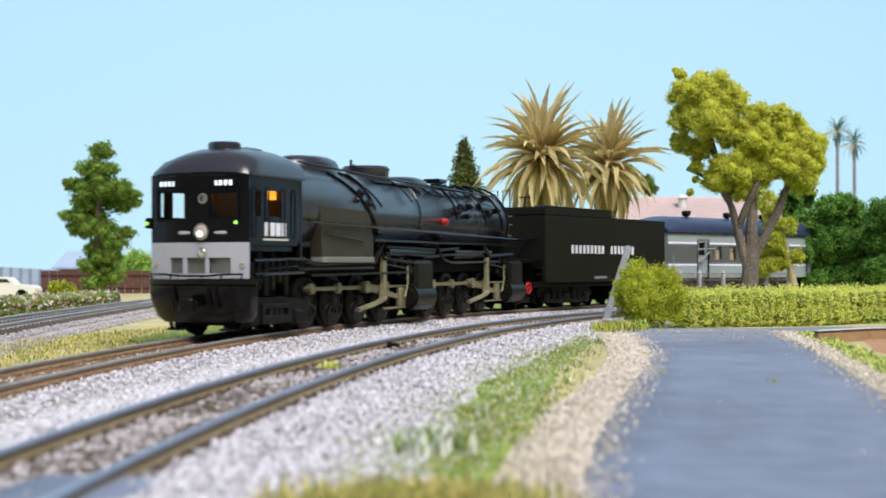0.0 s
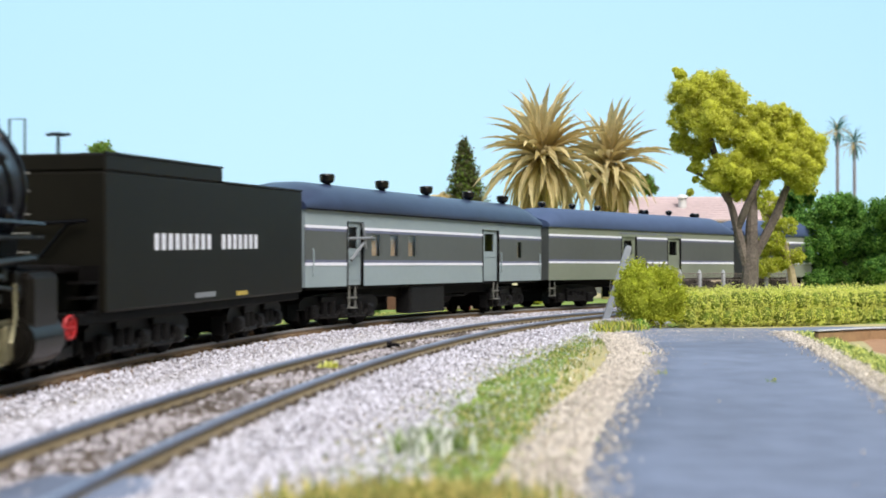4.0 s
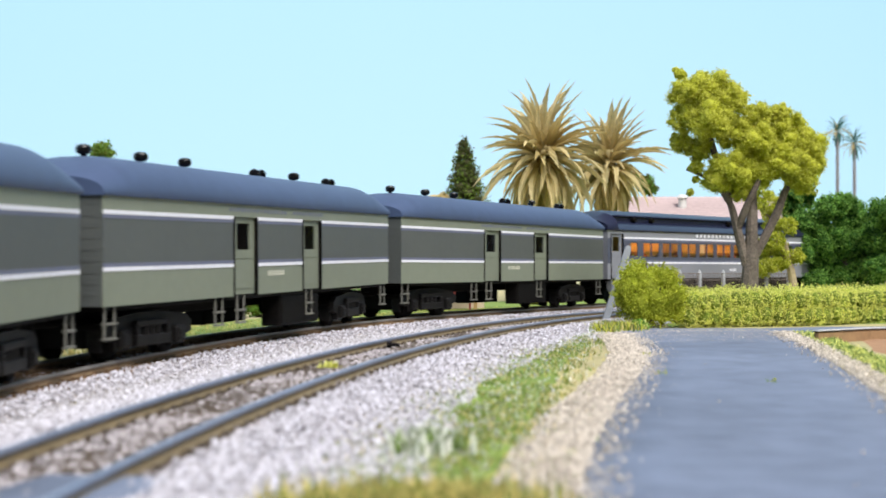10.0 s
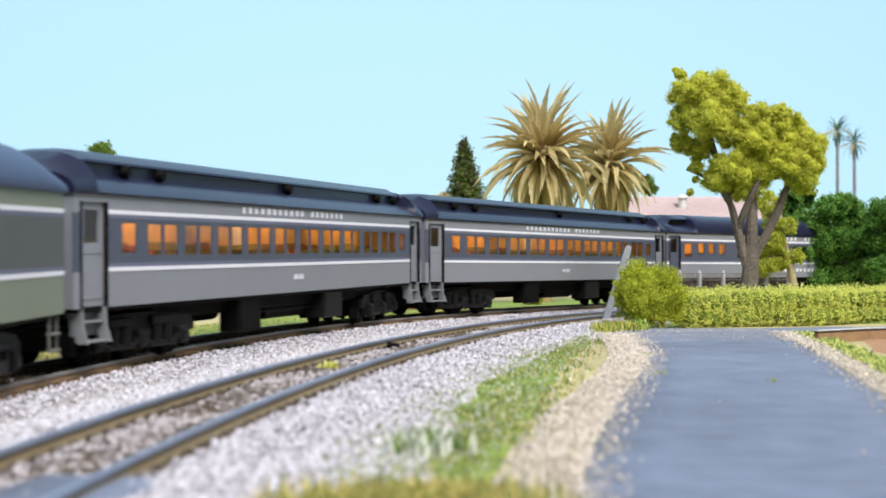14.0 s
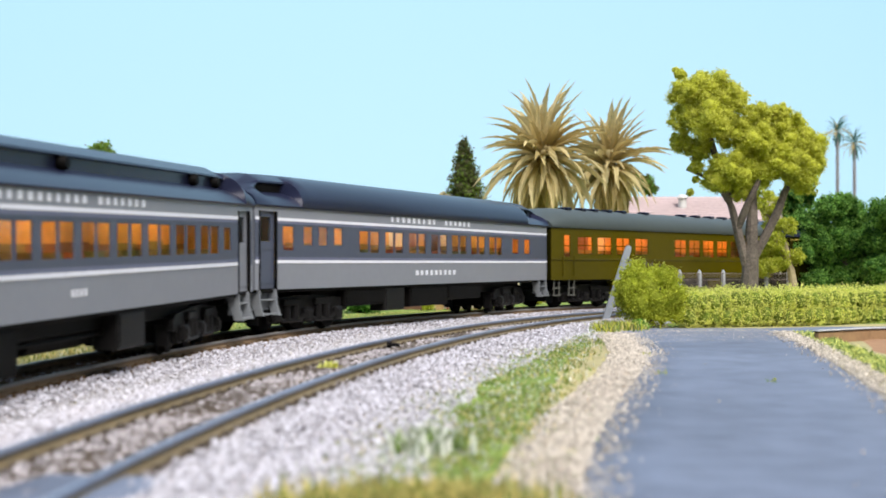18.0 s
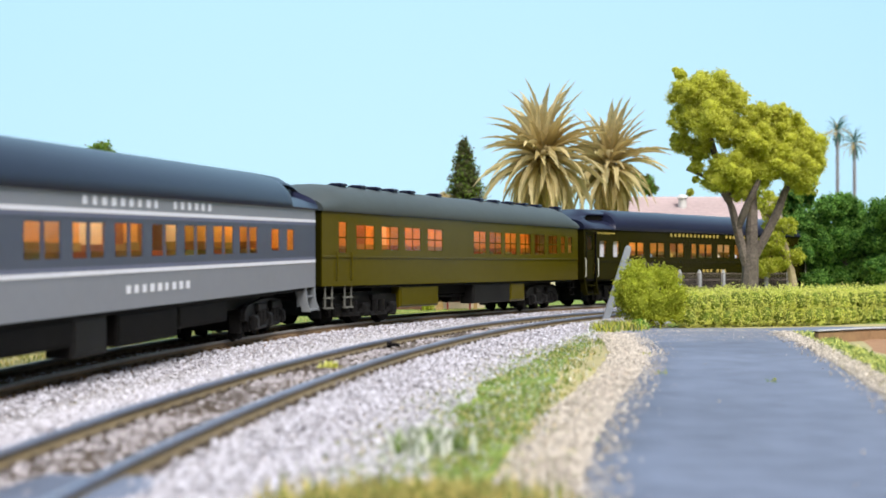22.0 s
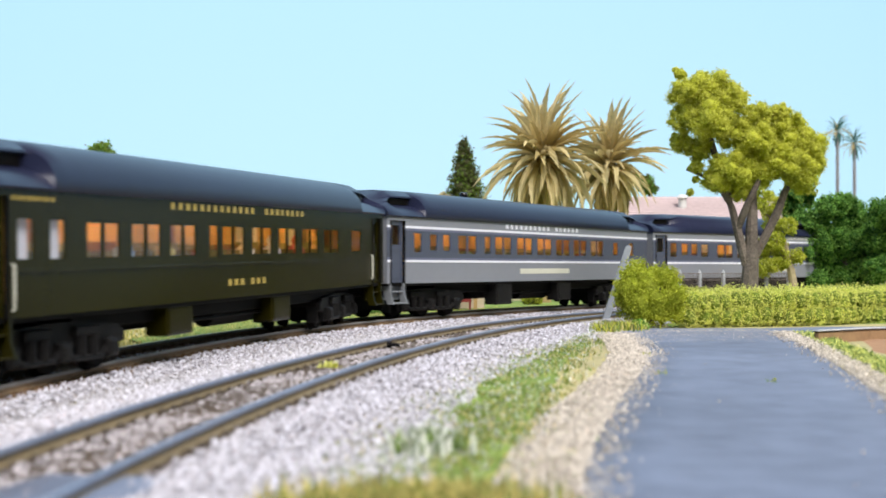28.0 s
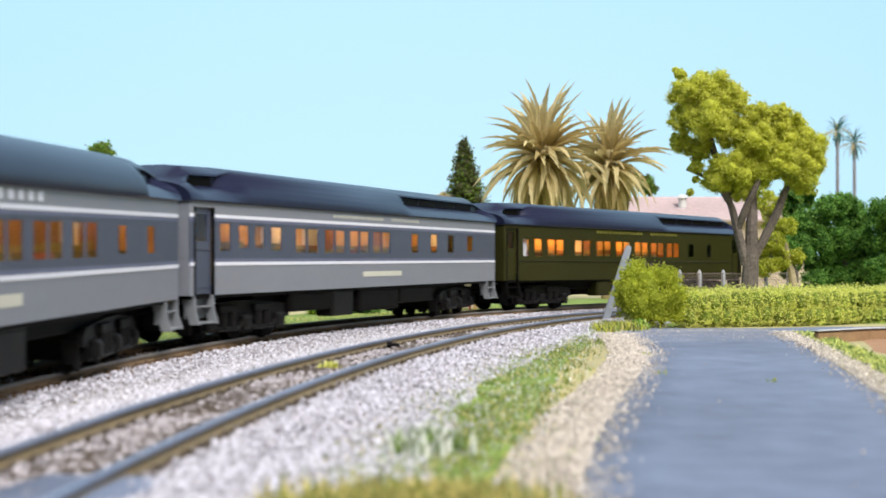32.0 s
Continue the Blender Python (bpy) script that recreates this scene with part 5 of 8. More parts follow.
    for f, cr, hf in ((2.9, 50.6, W + 0.2), (1.9, 53.0, W + 0.6), (-2.0, 56.6, W + 0.7), (-8.0, 58.8, W + 0.7), (-16.0, 59.6, W + 0.7), (-28.0, 59.6, W + 0.6), (-36.0, 58.6, W + 0.2)):
        rings.append(cab_ring(xf + f - (2.4 if f > 0 else 0), hf, 49.6, 50, cr, 2.4 if f > 0 else 0))
    loft(bm, rings)
    part("cab_roof", bm, M_BOILER, c, smooth=True)
    bm = bmn()
    spin_profile(bm, [(5.4, 57.6), (5.2, 60.6), (4.7, 61.1), (2.0, 61.2)], 20, "Z", (xf - 14, 0, 0))
    box(bm, xf - 30, xf - 20, -5, 5, 58.2, 59.9, 0.5)
    part("roof_hatch", bm, M_BOILER, c)
    bm = bmn()
    pipe(bm, [(bow(y) + 0.5, y, 49.7) for y in (-17, -12, -6, 0, 6, 12, 17)], 0.45)
    for s in (1, -1):
        pipe(bm, [(xf, s * (W + 0.4), 49.7), (xr - 2, s * (W + 0.4), 49.7)], 0.4)
    part("roof_gutter", bm, M_BLACK, c)
    # lamps on the front
    def round_lamp(nm, y, z, r, mtl, deep=2.0):
        bm = bmn()
        spin_profile(bm, [(r * 0.7, 0), (r + 0.35, 0.2), (r + 0.35, deep), (r, deep)], 18, "X", (bow(y) - 0.3, y, z))
        h = part(nm, bm, M_CHROME, c)
        bm = bmn()
        spin_profile(bm, [(r * 0.98, deep - 0.4), (r * 0.8, deep + 0.25), (r * 0.3, deep + 0.5)], 18, "X", (bow(y) - 0.3, y, z))
        part("lens", bm, mtl, h)
    round_lamp("headlight", 2.5, 32.2, 2.3, M_LENS)
    bm = bmn()
    tube(bm, (bow(2.5) + 1.9, 2.3, 31.5), (bow(2.5) + 2.35, 2.3, 31.5), 0.85, seg=12)
    part("headlight_bulb", bm, M_BULB, c)
    bm = bmn()
    spin_profile(bm, [(0.9, 0.2), (1.2, 0.2), (1.5, 0.5), (1.7, 1.0), (1.5, 1.2), (1.0, 0.9)], 18, "X", (bow(2.5) - 0.2, 2.5, 42.4))
    part("front_vent", bm, M_STIR, c, "round metal vent ring")
    round_lamp("nose_lamp", 2.5, 25.8, 1.4, M_CHROME, 1.6)
    for y in (-15.4, 15.4):
        bm = bmn()
        tube(bm, (bow(y) - 0.5, y, 21.8), (bow(y) + 1.2, y, 21.8), 0.9, seg=10)
        part("nose_fitting", bm, M_CHROME, c)
    for y0, y1, lit in ((-14.5, -6.5, 1), (5.0, 14.0, 1)):
        bm = bmn()
        xx = bow((y0 + y1) / 2)
        box(bm, xx - 0.6, xx + 0.9, y0, y1, 45.6, 48.6, 0.25)
        h = part("number_board", bm, M_BLACK, c)
        n = 4
        for k in range(n):
            w = (y1 - y0 - 2) / n
            a = y0 + 1 + k * w
            part("lit_bar", plain_box(xx + 0.9, xx + 1.05, a + 0.3, a + w - 0.4, 46.4, 47.9), M_LAMPW, h)
    for s in (1, -1):
        bm = bmn()
        spin_profile(bm, [(0.8, -1.6), (1.3, -1.4), (1.3, 1.2), (0.7, 1.8)], 12, "Z", (xf + 0.6, s * (W - 0.4 if s > 0 else W + 1.2) * (0.8 if s > 0 else 1), 35.0))
        h = part("marker_lamp", bm, M_BLACK, c)
        bm = bmn()
        yy = s * (W - 0.4 if s > 0 else W + 1.2) * (0.8 if s > 0 else 1)
        tube(bm, (xf + 1.7, yy, 35.0), (xf + 2.3, yy, 35.0), 0.6, seg=12)
        part("lens", bm, M_LAMPG, h)
    for a, b in ((5.6, 12.8), (14.0, 20.6), (22.0, 27.0)):      # radiator grilles
        bm = bmn()
        y0, y1 = W - b, W - a
        gx = bow((y0 + y1) / 2)
        for k in range(9):
            z = 19.5 + k * 0.52
            box(bm, gx - 0.3, gx - 0.05, y0, y1, z, z + 0.34)
        k = y0
        while k < y1:
            box(bm, gx - 0.45, gx - 0.2, k, k + 0.3, 19.4, 24.2)
            k += 0.6
        part("grille", bm, M_STIR, c, "grey wire-mesh grille")
    part("grille_backing", plain_box(xf - 1.6, xf - 1.2, -14, 14, 18.6, 25), M_UNDER, c)
    for y0, y1 in ((6.0, 10.5), (-6.2, -2.0)):
        bm = bmn()
        xx = bow((y0 + y1) / 2) + 0.3
        box(bm, xx, xx + 0.6, y0, y1, 31.4, 32.4, 0.2)
        part("front_handle", bm, M_SILVER, c)
    # cab side number, too blurred to read
    for k in range(4):
        x = xf - 9.0 - k * 3.6
        part("painted_bar", plain_box(x - 2.8, x, W, W + 0.12, 31.0, 35.2), M_WHITE, c)
    bm = bmn()
    box(bm, xf - 24, xf - 8, W, W + 0.1, 29.6, 30.2)
    part("painted_line", bm, M_CREAM, c)
    for u in (10.4, 20.6, 2.4, 27.5):
        bm = bmn()
        pipe(bm, [(xf - u, W, 30.5), (xf - u, W + 0.7, 31), (xf - u, W + 0.7, 45.5), (xf - u, W, 46)], 0.25)
        part("grab_rail", bm, M_BLACK, c)
    # pilot and buffer beam
    def half_round(x, w, z):
        return [(x - 7, w, z), (x - 2.5, w, z), (x - 0.5, w - 2.2, z), (x + 1.0, w * 0.5, z), (x + 1.4, 0, z), (x + 1.0, -w * 0.5, z), (x - 0.5, -w + 2.2, z), (x - 2.5, -w, z), (x - 7, -w, z)]
    bm = bmn()
    loft(bm, [half_round(xf + 0.6, 14.5, 4.2), half_round(xf + 1.6, 16.6, 6.0), half_round(xf + 3.0, 18.0, 11.0), half_round(xf + 3.4, 18.2, 15.6), half_round(xf + 2.8, 17.6, 16.2)])
    part("pilot", bm, M_BLACK, c, smooth=False)
    bm = bmn()
    loft(bm, [half_round(xf + 3.7, 18.6, 16.0), half_round(xf + 3.7, 18.6, 17.6)])
    part("buffer_beam", bm, M_BLACK, c)
    bm = bmn()
    box(bm, xf + 1, xf + 8, -1.5, 1.5, 8.2, 11.0, 0.5)
    box(bm, xf + 6.6, xf + 9.4, -2.4, 2.4, 7.4, 11.8, 0.6)
    part("coupler", bm, M_GEAR, c)
    bm = bmn()
    for s in (1, -1):
        pipe(bm, [(xf - 1.5, s * 9, 5), (xf - 0.5, s * 9, 2.0), (xf - 2.5, s * 12, 2.0), (xf - 3, s * 13, 4.6)], 0.7)
        box(bm, xf - 3.6, xf + 1.2, *sorted((s * 7.2, s * 11.8)), 1.6, 2.4, 0.2)
    part("pilot_step", bm, M_BLACK, c)
    bm = bmn()
    pipe(bm, [(bow(y) + 2.2, y, 18.6 + (0.5 if abs(y) > 10 else 0)) for y in (-16.5, -11, -5, 0, 5, 11, 16.5)], 0.32)
    for y in (-16, -8.5, 3, 9.5, 16):
        pipe(bm, [(bow(y) + 2.2, y, 18.6), (bow(y) + 2.6, y, 16.6)], 0.3)
    part("front_rail", bm, M_BLACK, c)
    for y, zz in ((-7, 8), (5.5, 9), (8, 8)):
        bm = bmn()
        pipe(bm, [(xf + 4.2, y, 17.0), (xf + 5.0, y, 14.0), (xf + 5.0, y + 0.6, zz)], 0.5)
        part("air_hose", bm, M_UNDER, c)
    # boiler
    axis = 40.4
    bm = bmn()
    prof = [(12.6, lx(328)), (16.6, lx(329)), (16.6, lx(384)), (15.9, lx(388)), (15.9, lx(430)), (15.2, lx(432)), (15.2, lx(500)), (14.8, lx(502)), (14.6, lx(538)), (13.0, lx(541)), (4.0, lx(542))]
    spin_profile(bm, prof, 40, "X", (0, 0, axis))
    part("boiler", bm, M_BOILER, c, smooth=False)
    for cc, r in ((329.5, 16.9), (386, 16.3), (431, 16.1), (501, 15.4), (537, 14.9)):
        bm = bmn()
        spin_profile(bm, [(r - 0.1, lx(cc) - 0.6), (r + 0.02, lx(cc) - 0.5), (r + 0.02, lx(cc) + 0.5), (r - 0.1, lx(cc) + 0.6)], 40, "X", (0, 0, axis))
        part("boiler_band", bm, M_BOILER, c)
    for s in (1, -1):      # firebox side sheets
        bm = bmn()
        ring = [(lx(342), 24.6), (lx(383), 24.6), (lx(383), 30.5), (lx(380), 41.0), (lx(342), 41.8)]
        loft(bm, [[(x, s * 13.0, z) for x, z in ring], [(x, s * (17.0 + (0.4 if z < 35 else -0.3)), z) for x, z in ring]])
        part("firebox_sheet", bm, M_BROWN, c, "brown metal firebox side sheet")
        bm = bmn()
        box(bm, lx(383), lx(342), *sorted((s * 13.0, s * 17.9)), 22.6, 24.6, 0.2)
        part("firebox_ledge", bm, M_STIR, c, "pale dusty ledge under the firebox")
        bm = bmn()
        pipe(bm, [(lx(332), s * 18.2, 36.4), (lx(540), s * 17.6, 33.4)], 0.42)
        for cc in range(336, 540, 17):
            z = 36.4 - (cc - 332) * 3.0 / 208
            pipe(bm, [(lx(cc), s * 18.0, z), (lx(cc), s * 15.4, z)], 0.3)
        part("hand_rail", bm, M_BLACK, c)
        bm = bmn()
        pipe(bm, [(lx(344), s * 18.0, 33.0), (lx(374), s * 17.8, 30.6)], 0.35)
        part("grab_rail", bm, M_BLACK, c)
        bm = bmn()
        box(bm, lx(541), lx(384), *sorted((s * 11.0, s * 17.6)), 30.2, 31.1, 0.15)
        part("running_board", bm, M_BLACK, c)
        bm = bmn()      # upper catwalk on brackets
        box(bm, lx(528), lx(398), *sorted((s * 9.2, s * 10.6)), 53.0, 53.6)
        pipe(bm, [(lx(334), s * 12.6, 56.4), (lx(396), s * 12.0, 54.8), (lx(532), s * 11.2, 52.8)], 0.42)
        for k in range(11):
            cc = 400 + k * 11.5
            pipe(bm, [(lx(cc), s * 9.4, 53.2), (lx(cc + 4), s * 12.4, 50.0)], 0.35)
        part("catwalk", bm, M_BLACK, c)
        def over(cc, dc, r=0.45, a0=100, a1=-10):
            bm = bmn()
            pts = []
            for k in range(9):
                a = radians(a0 + (a1 - a0) * k / 8)
                rr = 16.9
                pts.append((lx(cc + dc * k / 8), s * rr * math.cos(a), axis + rr * math.sin(a)))
            pipe(bm, pts, r)
            part("boiler_pipe", bm, M_BLACK, c)
        over(352, 38, 0.5, 80, -20)
        over(366, 26, 0.4, 80, 10)
        over(412, 10, 0.35, 70, 20)
        over(512, 12, 0.6, 80, -10)
        over(528, 4, 0.5, 80, -25)
        over(378, 8, 0.35, 60, 5)
        over(462, 6, 0.5, 65, 0)
        over(470, 3, 0.35, 70, 15)
        over(494, 8, 0.5, 75, -5)
        for pts, rr in (([(lx(330), s * 16, 24), (lx(338), s * 16.5, 22.2), (lx(386), s * 16.5, 22.6), (lx(395), s * 16, 31)], 0.9),
                        ([(lx(326), s * 16.5, 20.6), (lx(384), s * 16.8, 20.8)], 0.55),
                        ([(lx(398), s * 15, 28.6), (lx(450), s * 15.5, 27.6), (lx(470), s * 16, 28.6)], 0.7),
                        ([(lx(420), s * 15, 25.6), (lx(440), s * 16, 25), (lx(500), s * 15.8, 27.2)], 0.6),
                        ([(lx(388), s * 16.4, 30), (lx(394), s * 16.6, 24), (lx(412), s * 16.4, 23), (lx(430), s * 16, 22)], 0.6),
                        ([(lx(446), s * 16.2, 29.8), (lx(452), s * 16.4, 24), (lx(462), s * 16.4, 22.5), (lx(520), s * 16, 23.0)], 0.5),
                        ([(lx(500), s * 16.2, 30), (lx(508), s * 16.4, 25.6), (lx(540), s * 15.6, 26.4)], 0.8),
                        ([(lx(336), s * 16.4, 18.4), (lx(420), s * 16.6, 18.9)], 0.4)):
            bm = bmn()
            pipe(bm, pts, rr)
            part("side_pipe", bm, M_GEAR, c)
        for c0, c1, yy, rr in ((402, 446, 13.0, 2.6), (470, 514, 12.5, 2.8)):
            bm = bmn()
            tube(bm, (lx(c0), s * yy, 26.6), (lx(c1), s * yy, 26.6), rr, seg=14)
            part("air_reservoir", bm, M_BLACK, c)
        for cc, zz, dd in ((372, 45, 0), (377, 47.4, 2), (382, 44.2, 1), (470, 43.6, 1), (476, 45.8, 2), (481, 42.4, 0), (486, 46.6, 1), (508, 44, 2), (520, 46, 1), (392, 33.6, 0), (452, 33, 1), (524, 35, 2)):
            yy = math.sqrt(max(4.0, 15.9 ** 2 - (zz - axis) ** 2))
            bm = bmn()
            spin_profile(bm, [(0.5, yy - 1.2), (1.1 + 0.3 * dd, yy - 1), (1.2 + 0.3 * dd, yy + 1.1), (0.6, yy + 1.8), (0.4, yy + 2.4)] if s > 0 else [(0.4, -yy - 2.4), (0.6, -yy - 1.8), (1.2, -yy - 1.1), (1.1, -yy + 1), (0.5, -yy + 1.2)], 10, "Y", (lx(cc), 0, zz))
            part("boiler_valve", bm, M_BLACK, c)
    # domes, stacks and top fittings
    bm = bmn()
    loft(bm, [[(lx(364) + 17 * f * math.cos(a), 9.5 * f * math.sin(a), z) for a in [2 * math.pi * k / 20 for k in range(20)]] for f, z in ((1.05, 52.0), (1.0, 57.4), (0.93, 59.0), (0.7, 60.2), (0.3, 60.6))])
    part("sand_dome", bm, M_BOILER, c, smooth=True)
    bm = bmn()
    spin_profile(bm, [(9.5, 53.5), (9.0, 57.0), (9.4, 59.0), (8.6, 59.9), (8.2, 59.0), (2, 58.6)], 22, "Z", (lx(413), 0, 0))
    part("steam_dome", bm, M_BOILER, c, smooth=False)
    bm = bmn()
    loft(bm, [[(lx(450) + 16 * f * math.cos(a), 8.5 * f * math.sin(a), z) for a in [2 * math.pi * k / 20 for k in range(20)]] for f, z in ((1.05, 51.0), (1.0, 54.8), (0.9, 56.6), (0.6, 57.6), (0.25, 57.9))])
    part("rear_dome", bm, M_BOILER, c, smooth=True)
    bm = bmn()
    for cc, r, z0, z1 in ((483, 2.6, 53, 57.0), (398, 0.5, 54, 61.5), (400.5, 0.5, 54, 60), (492, 0.9, 53, 57.0), (498, 0.8, 53, 56.4)):
        tube(bm, (lx(cc), 1.0, z0), (lx(cc), 1.0, z1), r, seg=12)
    box(bm, lx(487), lx(478), -3.4, 4.4, 57.0, 58.8, 0.4)
    part("whistle", bm, M_BLACK, c)
    bm = bmn()
    spin_profile(bm, [(6.4, 52.0), (5.2, 54.0), (5.0, 56.4), (5.6, 57.0), (4.4, 57.0), (4.2, 55)], 20, "Z", (lx(512), 0, 0))
    part("chimney", bm, M_BLACK, c)
    for k in range(14):
        bm = bmn()
        cc = 486 + rng.uniform(0, 36)
        y = rng.uniform(-7, 11)
        z = axis + math.sqrt(max(1, 14.6 ** 2 - y * y))
        box(bm, lx(cc) - 1.2, lx(cc) + 1.2, y - 1, y + 1, z - 0.6, z + rng.uniform(0.8, 2.2), 0.3)
        part("feedwater_valve", bm, M_BLACK, c)
    for s in (1, -1):
        bm = bmn()
        tube(bm, (lx(500), s * 12.8, 46.5), (lx(516), s * 12.8, 46.5), 2.2, seg=12)
        part("feedwater_pump", bm, M_BLACK, c)
    bm = bmn()
    pipe(bm, [(lx(539), 5, 53), (lx(545), 5, 54.6), (lx(549), 5, 52.6), (lx(549), 5, 49.5)], 0.6)
    part("exhaust_pipe", bm, M_BLACK, c)
    bm = bmn()
    spin_profile(bm, [(0.9, 13.6), (1.5, 13.9), (1.7, 15.6), (1.2, 16.6), (1.4, 17.0), (0.6, 17.4)], 12, "Y", (lx(456), 0, 39.4))
    part("check_valve", bm, M_REDP, c, "bright red check valve")
    # frame, cylinders, rods
    bm = bmn()
    box(bm, lx(570), lx(296), -6.6, 6.6, 9.5, 21.5, 0.5)
    box(bm, lx(545), lx(330), -10.5, 10.5, 18.5, 31.0, 0.5)
    box(bm, lx(575), lx(540), -12, 12, 22.6, 24.4, 0.3)
    part("main_frame", bm, M_UNDER, c)
    for k in range(7):
        bm = bmn()
        cc = 300 + k * 4.4
        box(bm, lx(cc) - 1.4, lx(cc) + 1.4, 9.0, 12.5, 12 + (k % 3) * 2, 26 - (k % 2) * 3, 0.3)
        part("bracket", bm, M_GEAR, c)
    part("cab_sill", plain_box(lx(328), lx(297), 8, 15.8, 26.2, 27.8), M_BLACK, c)
    for pts in ([(lx(300), 16.8, 14.0), (lx(304), 16.8, 20.5), (lx(326), 16.8, 21.5)], [(lx(297), 17.0, 23.4), (lx(330), 17.0, 24.0)], [(lx(298), 16.6, 19.0), (lx(330), 16.8, 19.6)]):
        bm = bmn()
        pipe(bm, pts, 0.55)
        part("cab_pipe", bm, M_BLACK, c)
    for s in (1, -1):
        for c0, c1 in ((421, 440), (531, 550)):
            bm = bmn()
            tube(bm, (lx(c1), s * 13.6, 9.2), (lx(c0), s * 13.6, 9.2), 5.4, seg=18)
            tube(bm, (lx(c1) - 1.2, s * 13.6, 9.2), (lx(c0) + 1.2, s * 13.6, 9.2), 4.2, seg=18)
            box(bm, lx(c1) + 1, lx(c0) - 1, *sorted((s * 8.6, s * 18.0)), 4.6, 23.4, 1.2)
            tube(bm, (lx(c1) - 0.8, s * 13.4, 19.4), (lx(c0) + 2.4, s * 13.4, 19.4), 3.2, seg=16)
            part("cylinder", bm, M_GEAR, c)
            bm = bmn()
            box(bm, lx(c0) - 0.0, lx(c0) + 22, *sorted((s * 13.0, s * 14.0)), 13.2, 14.0)
            box(bm, lx(c0) - 0.0, lx(c0) + 22, *sorted((s * 13.0, s * 14.0)), 5.0, 5.7)
            part("crosshead_guide", bm, M_RODS, c)
            bm = bmn()      # valve gear: link, hanger, radius rod
            loft(bm, [[(lx(c0) + a, s * b, z) for a, z in ((24.2, 8.6), (29.4, 7.8), (28.0, 11.0), (27.2, 16.0), (27.8, 21.0), (27.0, 24.8), (24.6, 24.8), (24.8, 20.0), (24.4, 14.0))] for b in (15.2, 16.6)])
            part("valve_link", bm, M_RODS, c, "oily pale valve-gear link")
            bm = bmn()
            pipe(bm, [(lx(c0) + 25, s * 16.2, 22.0), (lx(c0) + 4, s * 16.2, 20.2), (lx(c0), s * 16.2, 19.4)], 0.42)
            part("radius_rod", bm, M_GEAR, c)
            bm = bmn()
            pipe(bm, [(lx(c0) + 5.4, s * 16.6, 21.4), (lx(c0) + 5.0, s * 16.6, 15.0), (lx(c0) + 7.2, s * 16.4, 9.6)], 0.42)
            part("combination_lever", bm, M_RODS, c)
            bm = bmn()
            pipe(bm, [(lx(c0) + 26, s * 16.8, 9.4), (lx(c0) + 34, s * 16.4, 7.6), (lx(c0) + 47, s * 15.4, 5.6)], 0.95)
            part("eccentric_rod", bm, M_RODS, c)
            for o, zz, h in ((1.5, 22.6, 2.6), (9, 23.2, 3.0), (16, 22.4, 2.2), (21, 25.4, 2.4), (12, 18.6, 1.8)):
                bm = bmn()
                box(bm, lx(c0) + o - 1.6, lx(c0) + o + 1.6, *sorted((s * 12.6, s * 16.0)), zz - h / 2, zz + h / 2, 0.4)
                part("gear_bracket", bm, M_GEAR, c)
    for base in (345, 453):
        bm = bmn()
        disc = [(1.6, 10.2), (2.2, 10.0), (2.4, 9.2), (7.4, 9.0), (7.6, 9.6), (8.6, 9.4), (9.15, 9.1), (9.2, 7.4), (9.8, 7.1), (9.8, 6.7), (8.0, 6.6), (1.7, 6.6)]
        spin_profile(bm, disc + [(r, -h) for r, h in disc[::-1]], 28, "Y")
        me_part = None
        bits = []
        bm2 = bmn()
        tube(bm2, (0, 9.4, 4.4), (0, 12.6, 4.4), 1.0, seg=10)
        bits.append(("crank_pin", bm2, [0]))
        bm2 = bmn()
        box(bm2, -4.5, 4.5, 9.3, 10.0, -7.4, -4.2, 0.4)
        bits.append(("counterweight", bm2, [0]))
        bm2 = bmn()
        pipe(bm2, [(0, 9.4, 2.0), (0, 9.4, 7.6)], 0.5, 6)
        bits.append(("spoke", bm2, [k * 36 for k in range(10)]))
        meshes = []
        for nm, b2, turns in bits:
            me = bpy.data.meshes.new(nm)
            b2.to_mesh(me)
            b2.free()
            me.materials.append(M_RODS if nm == "crank_pin" else M_GEAR)
            meshes.append((nm, me, turns))
        for k in range(4):
            cc = base + k * 20.5
            if me_part is None:
                ob = me_part = part("driving_axle", bm, M_GEAR, c)
            else:
                ob = again(me_part, c)
            for nm, me, turns in meshes:
                for a in turns:
                    for m in (Matrix(), Matrix.Scale(-1, 4, (0, 1, 0))):
                        o = new(nm, me)
                        o.parent = ob
                        o.matrix_basis = m @ Matrix.Rotation(radians(a), 4, "Y")
            GEAR.append((ob, lambda th, cc=cc: pose(lx(cc) * MM, 0, WHEEL_R * MM) @ Matrix.Rotation(th, 4, "Y")))
        for s in (1, -1):
            bm = bmn()
            y = s * 11.6
            box(bm, lx(base + 61.5) - 1.6, lx(base) + 1.6, y - 0.5, y + 0.5, -0.7, 0.7, 0.2)
            for k in range(4):
                tube(bm, (lx(base + 20.5 * k), y - 0.8, 0), (lx(base + 20.5 * k), y + 0.8, 0), 1.9, seg=12)
            rod = part("coupling_rod", bm, M_RODS, c)
            def swing(th):
                return pose(4.4 * math.sin(th) * MM, 0, (WHEEL_R + 4.4 * math.cos(th)) * MM)
            GEAR.append((rod, swing))
            bm = bmn()
            y = s * 13.2
            RL = 30.0
            loft(bm, [[(x, y + b, z) for x, z in ((1.6, -1.3), (-RL, -0.8), (-RL - 1.4, 0), (-RL, 0.8), (1.6, 1.3), (2.4, 0))] for b in (-0.55, 0.55)])
            tube(bm, (0, y - 0.8, 0), (0, y + 0.8, 0), 2.2, seg=12)
            rod = part("main_rod", bm, M_RODS, c)
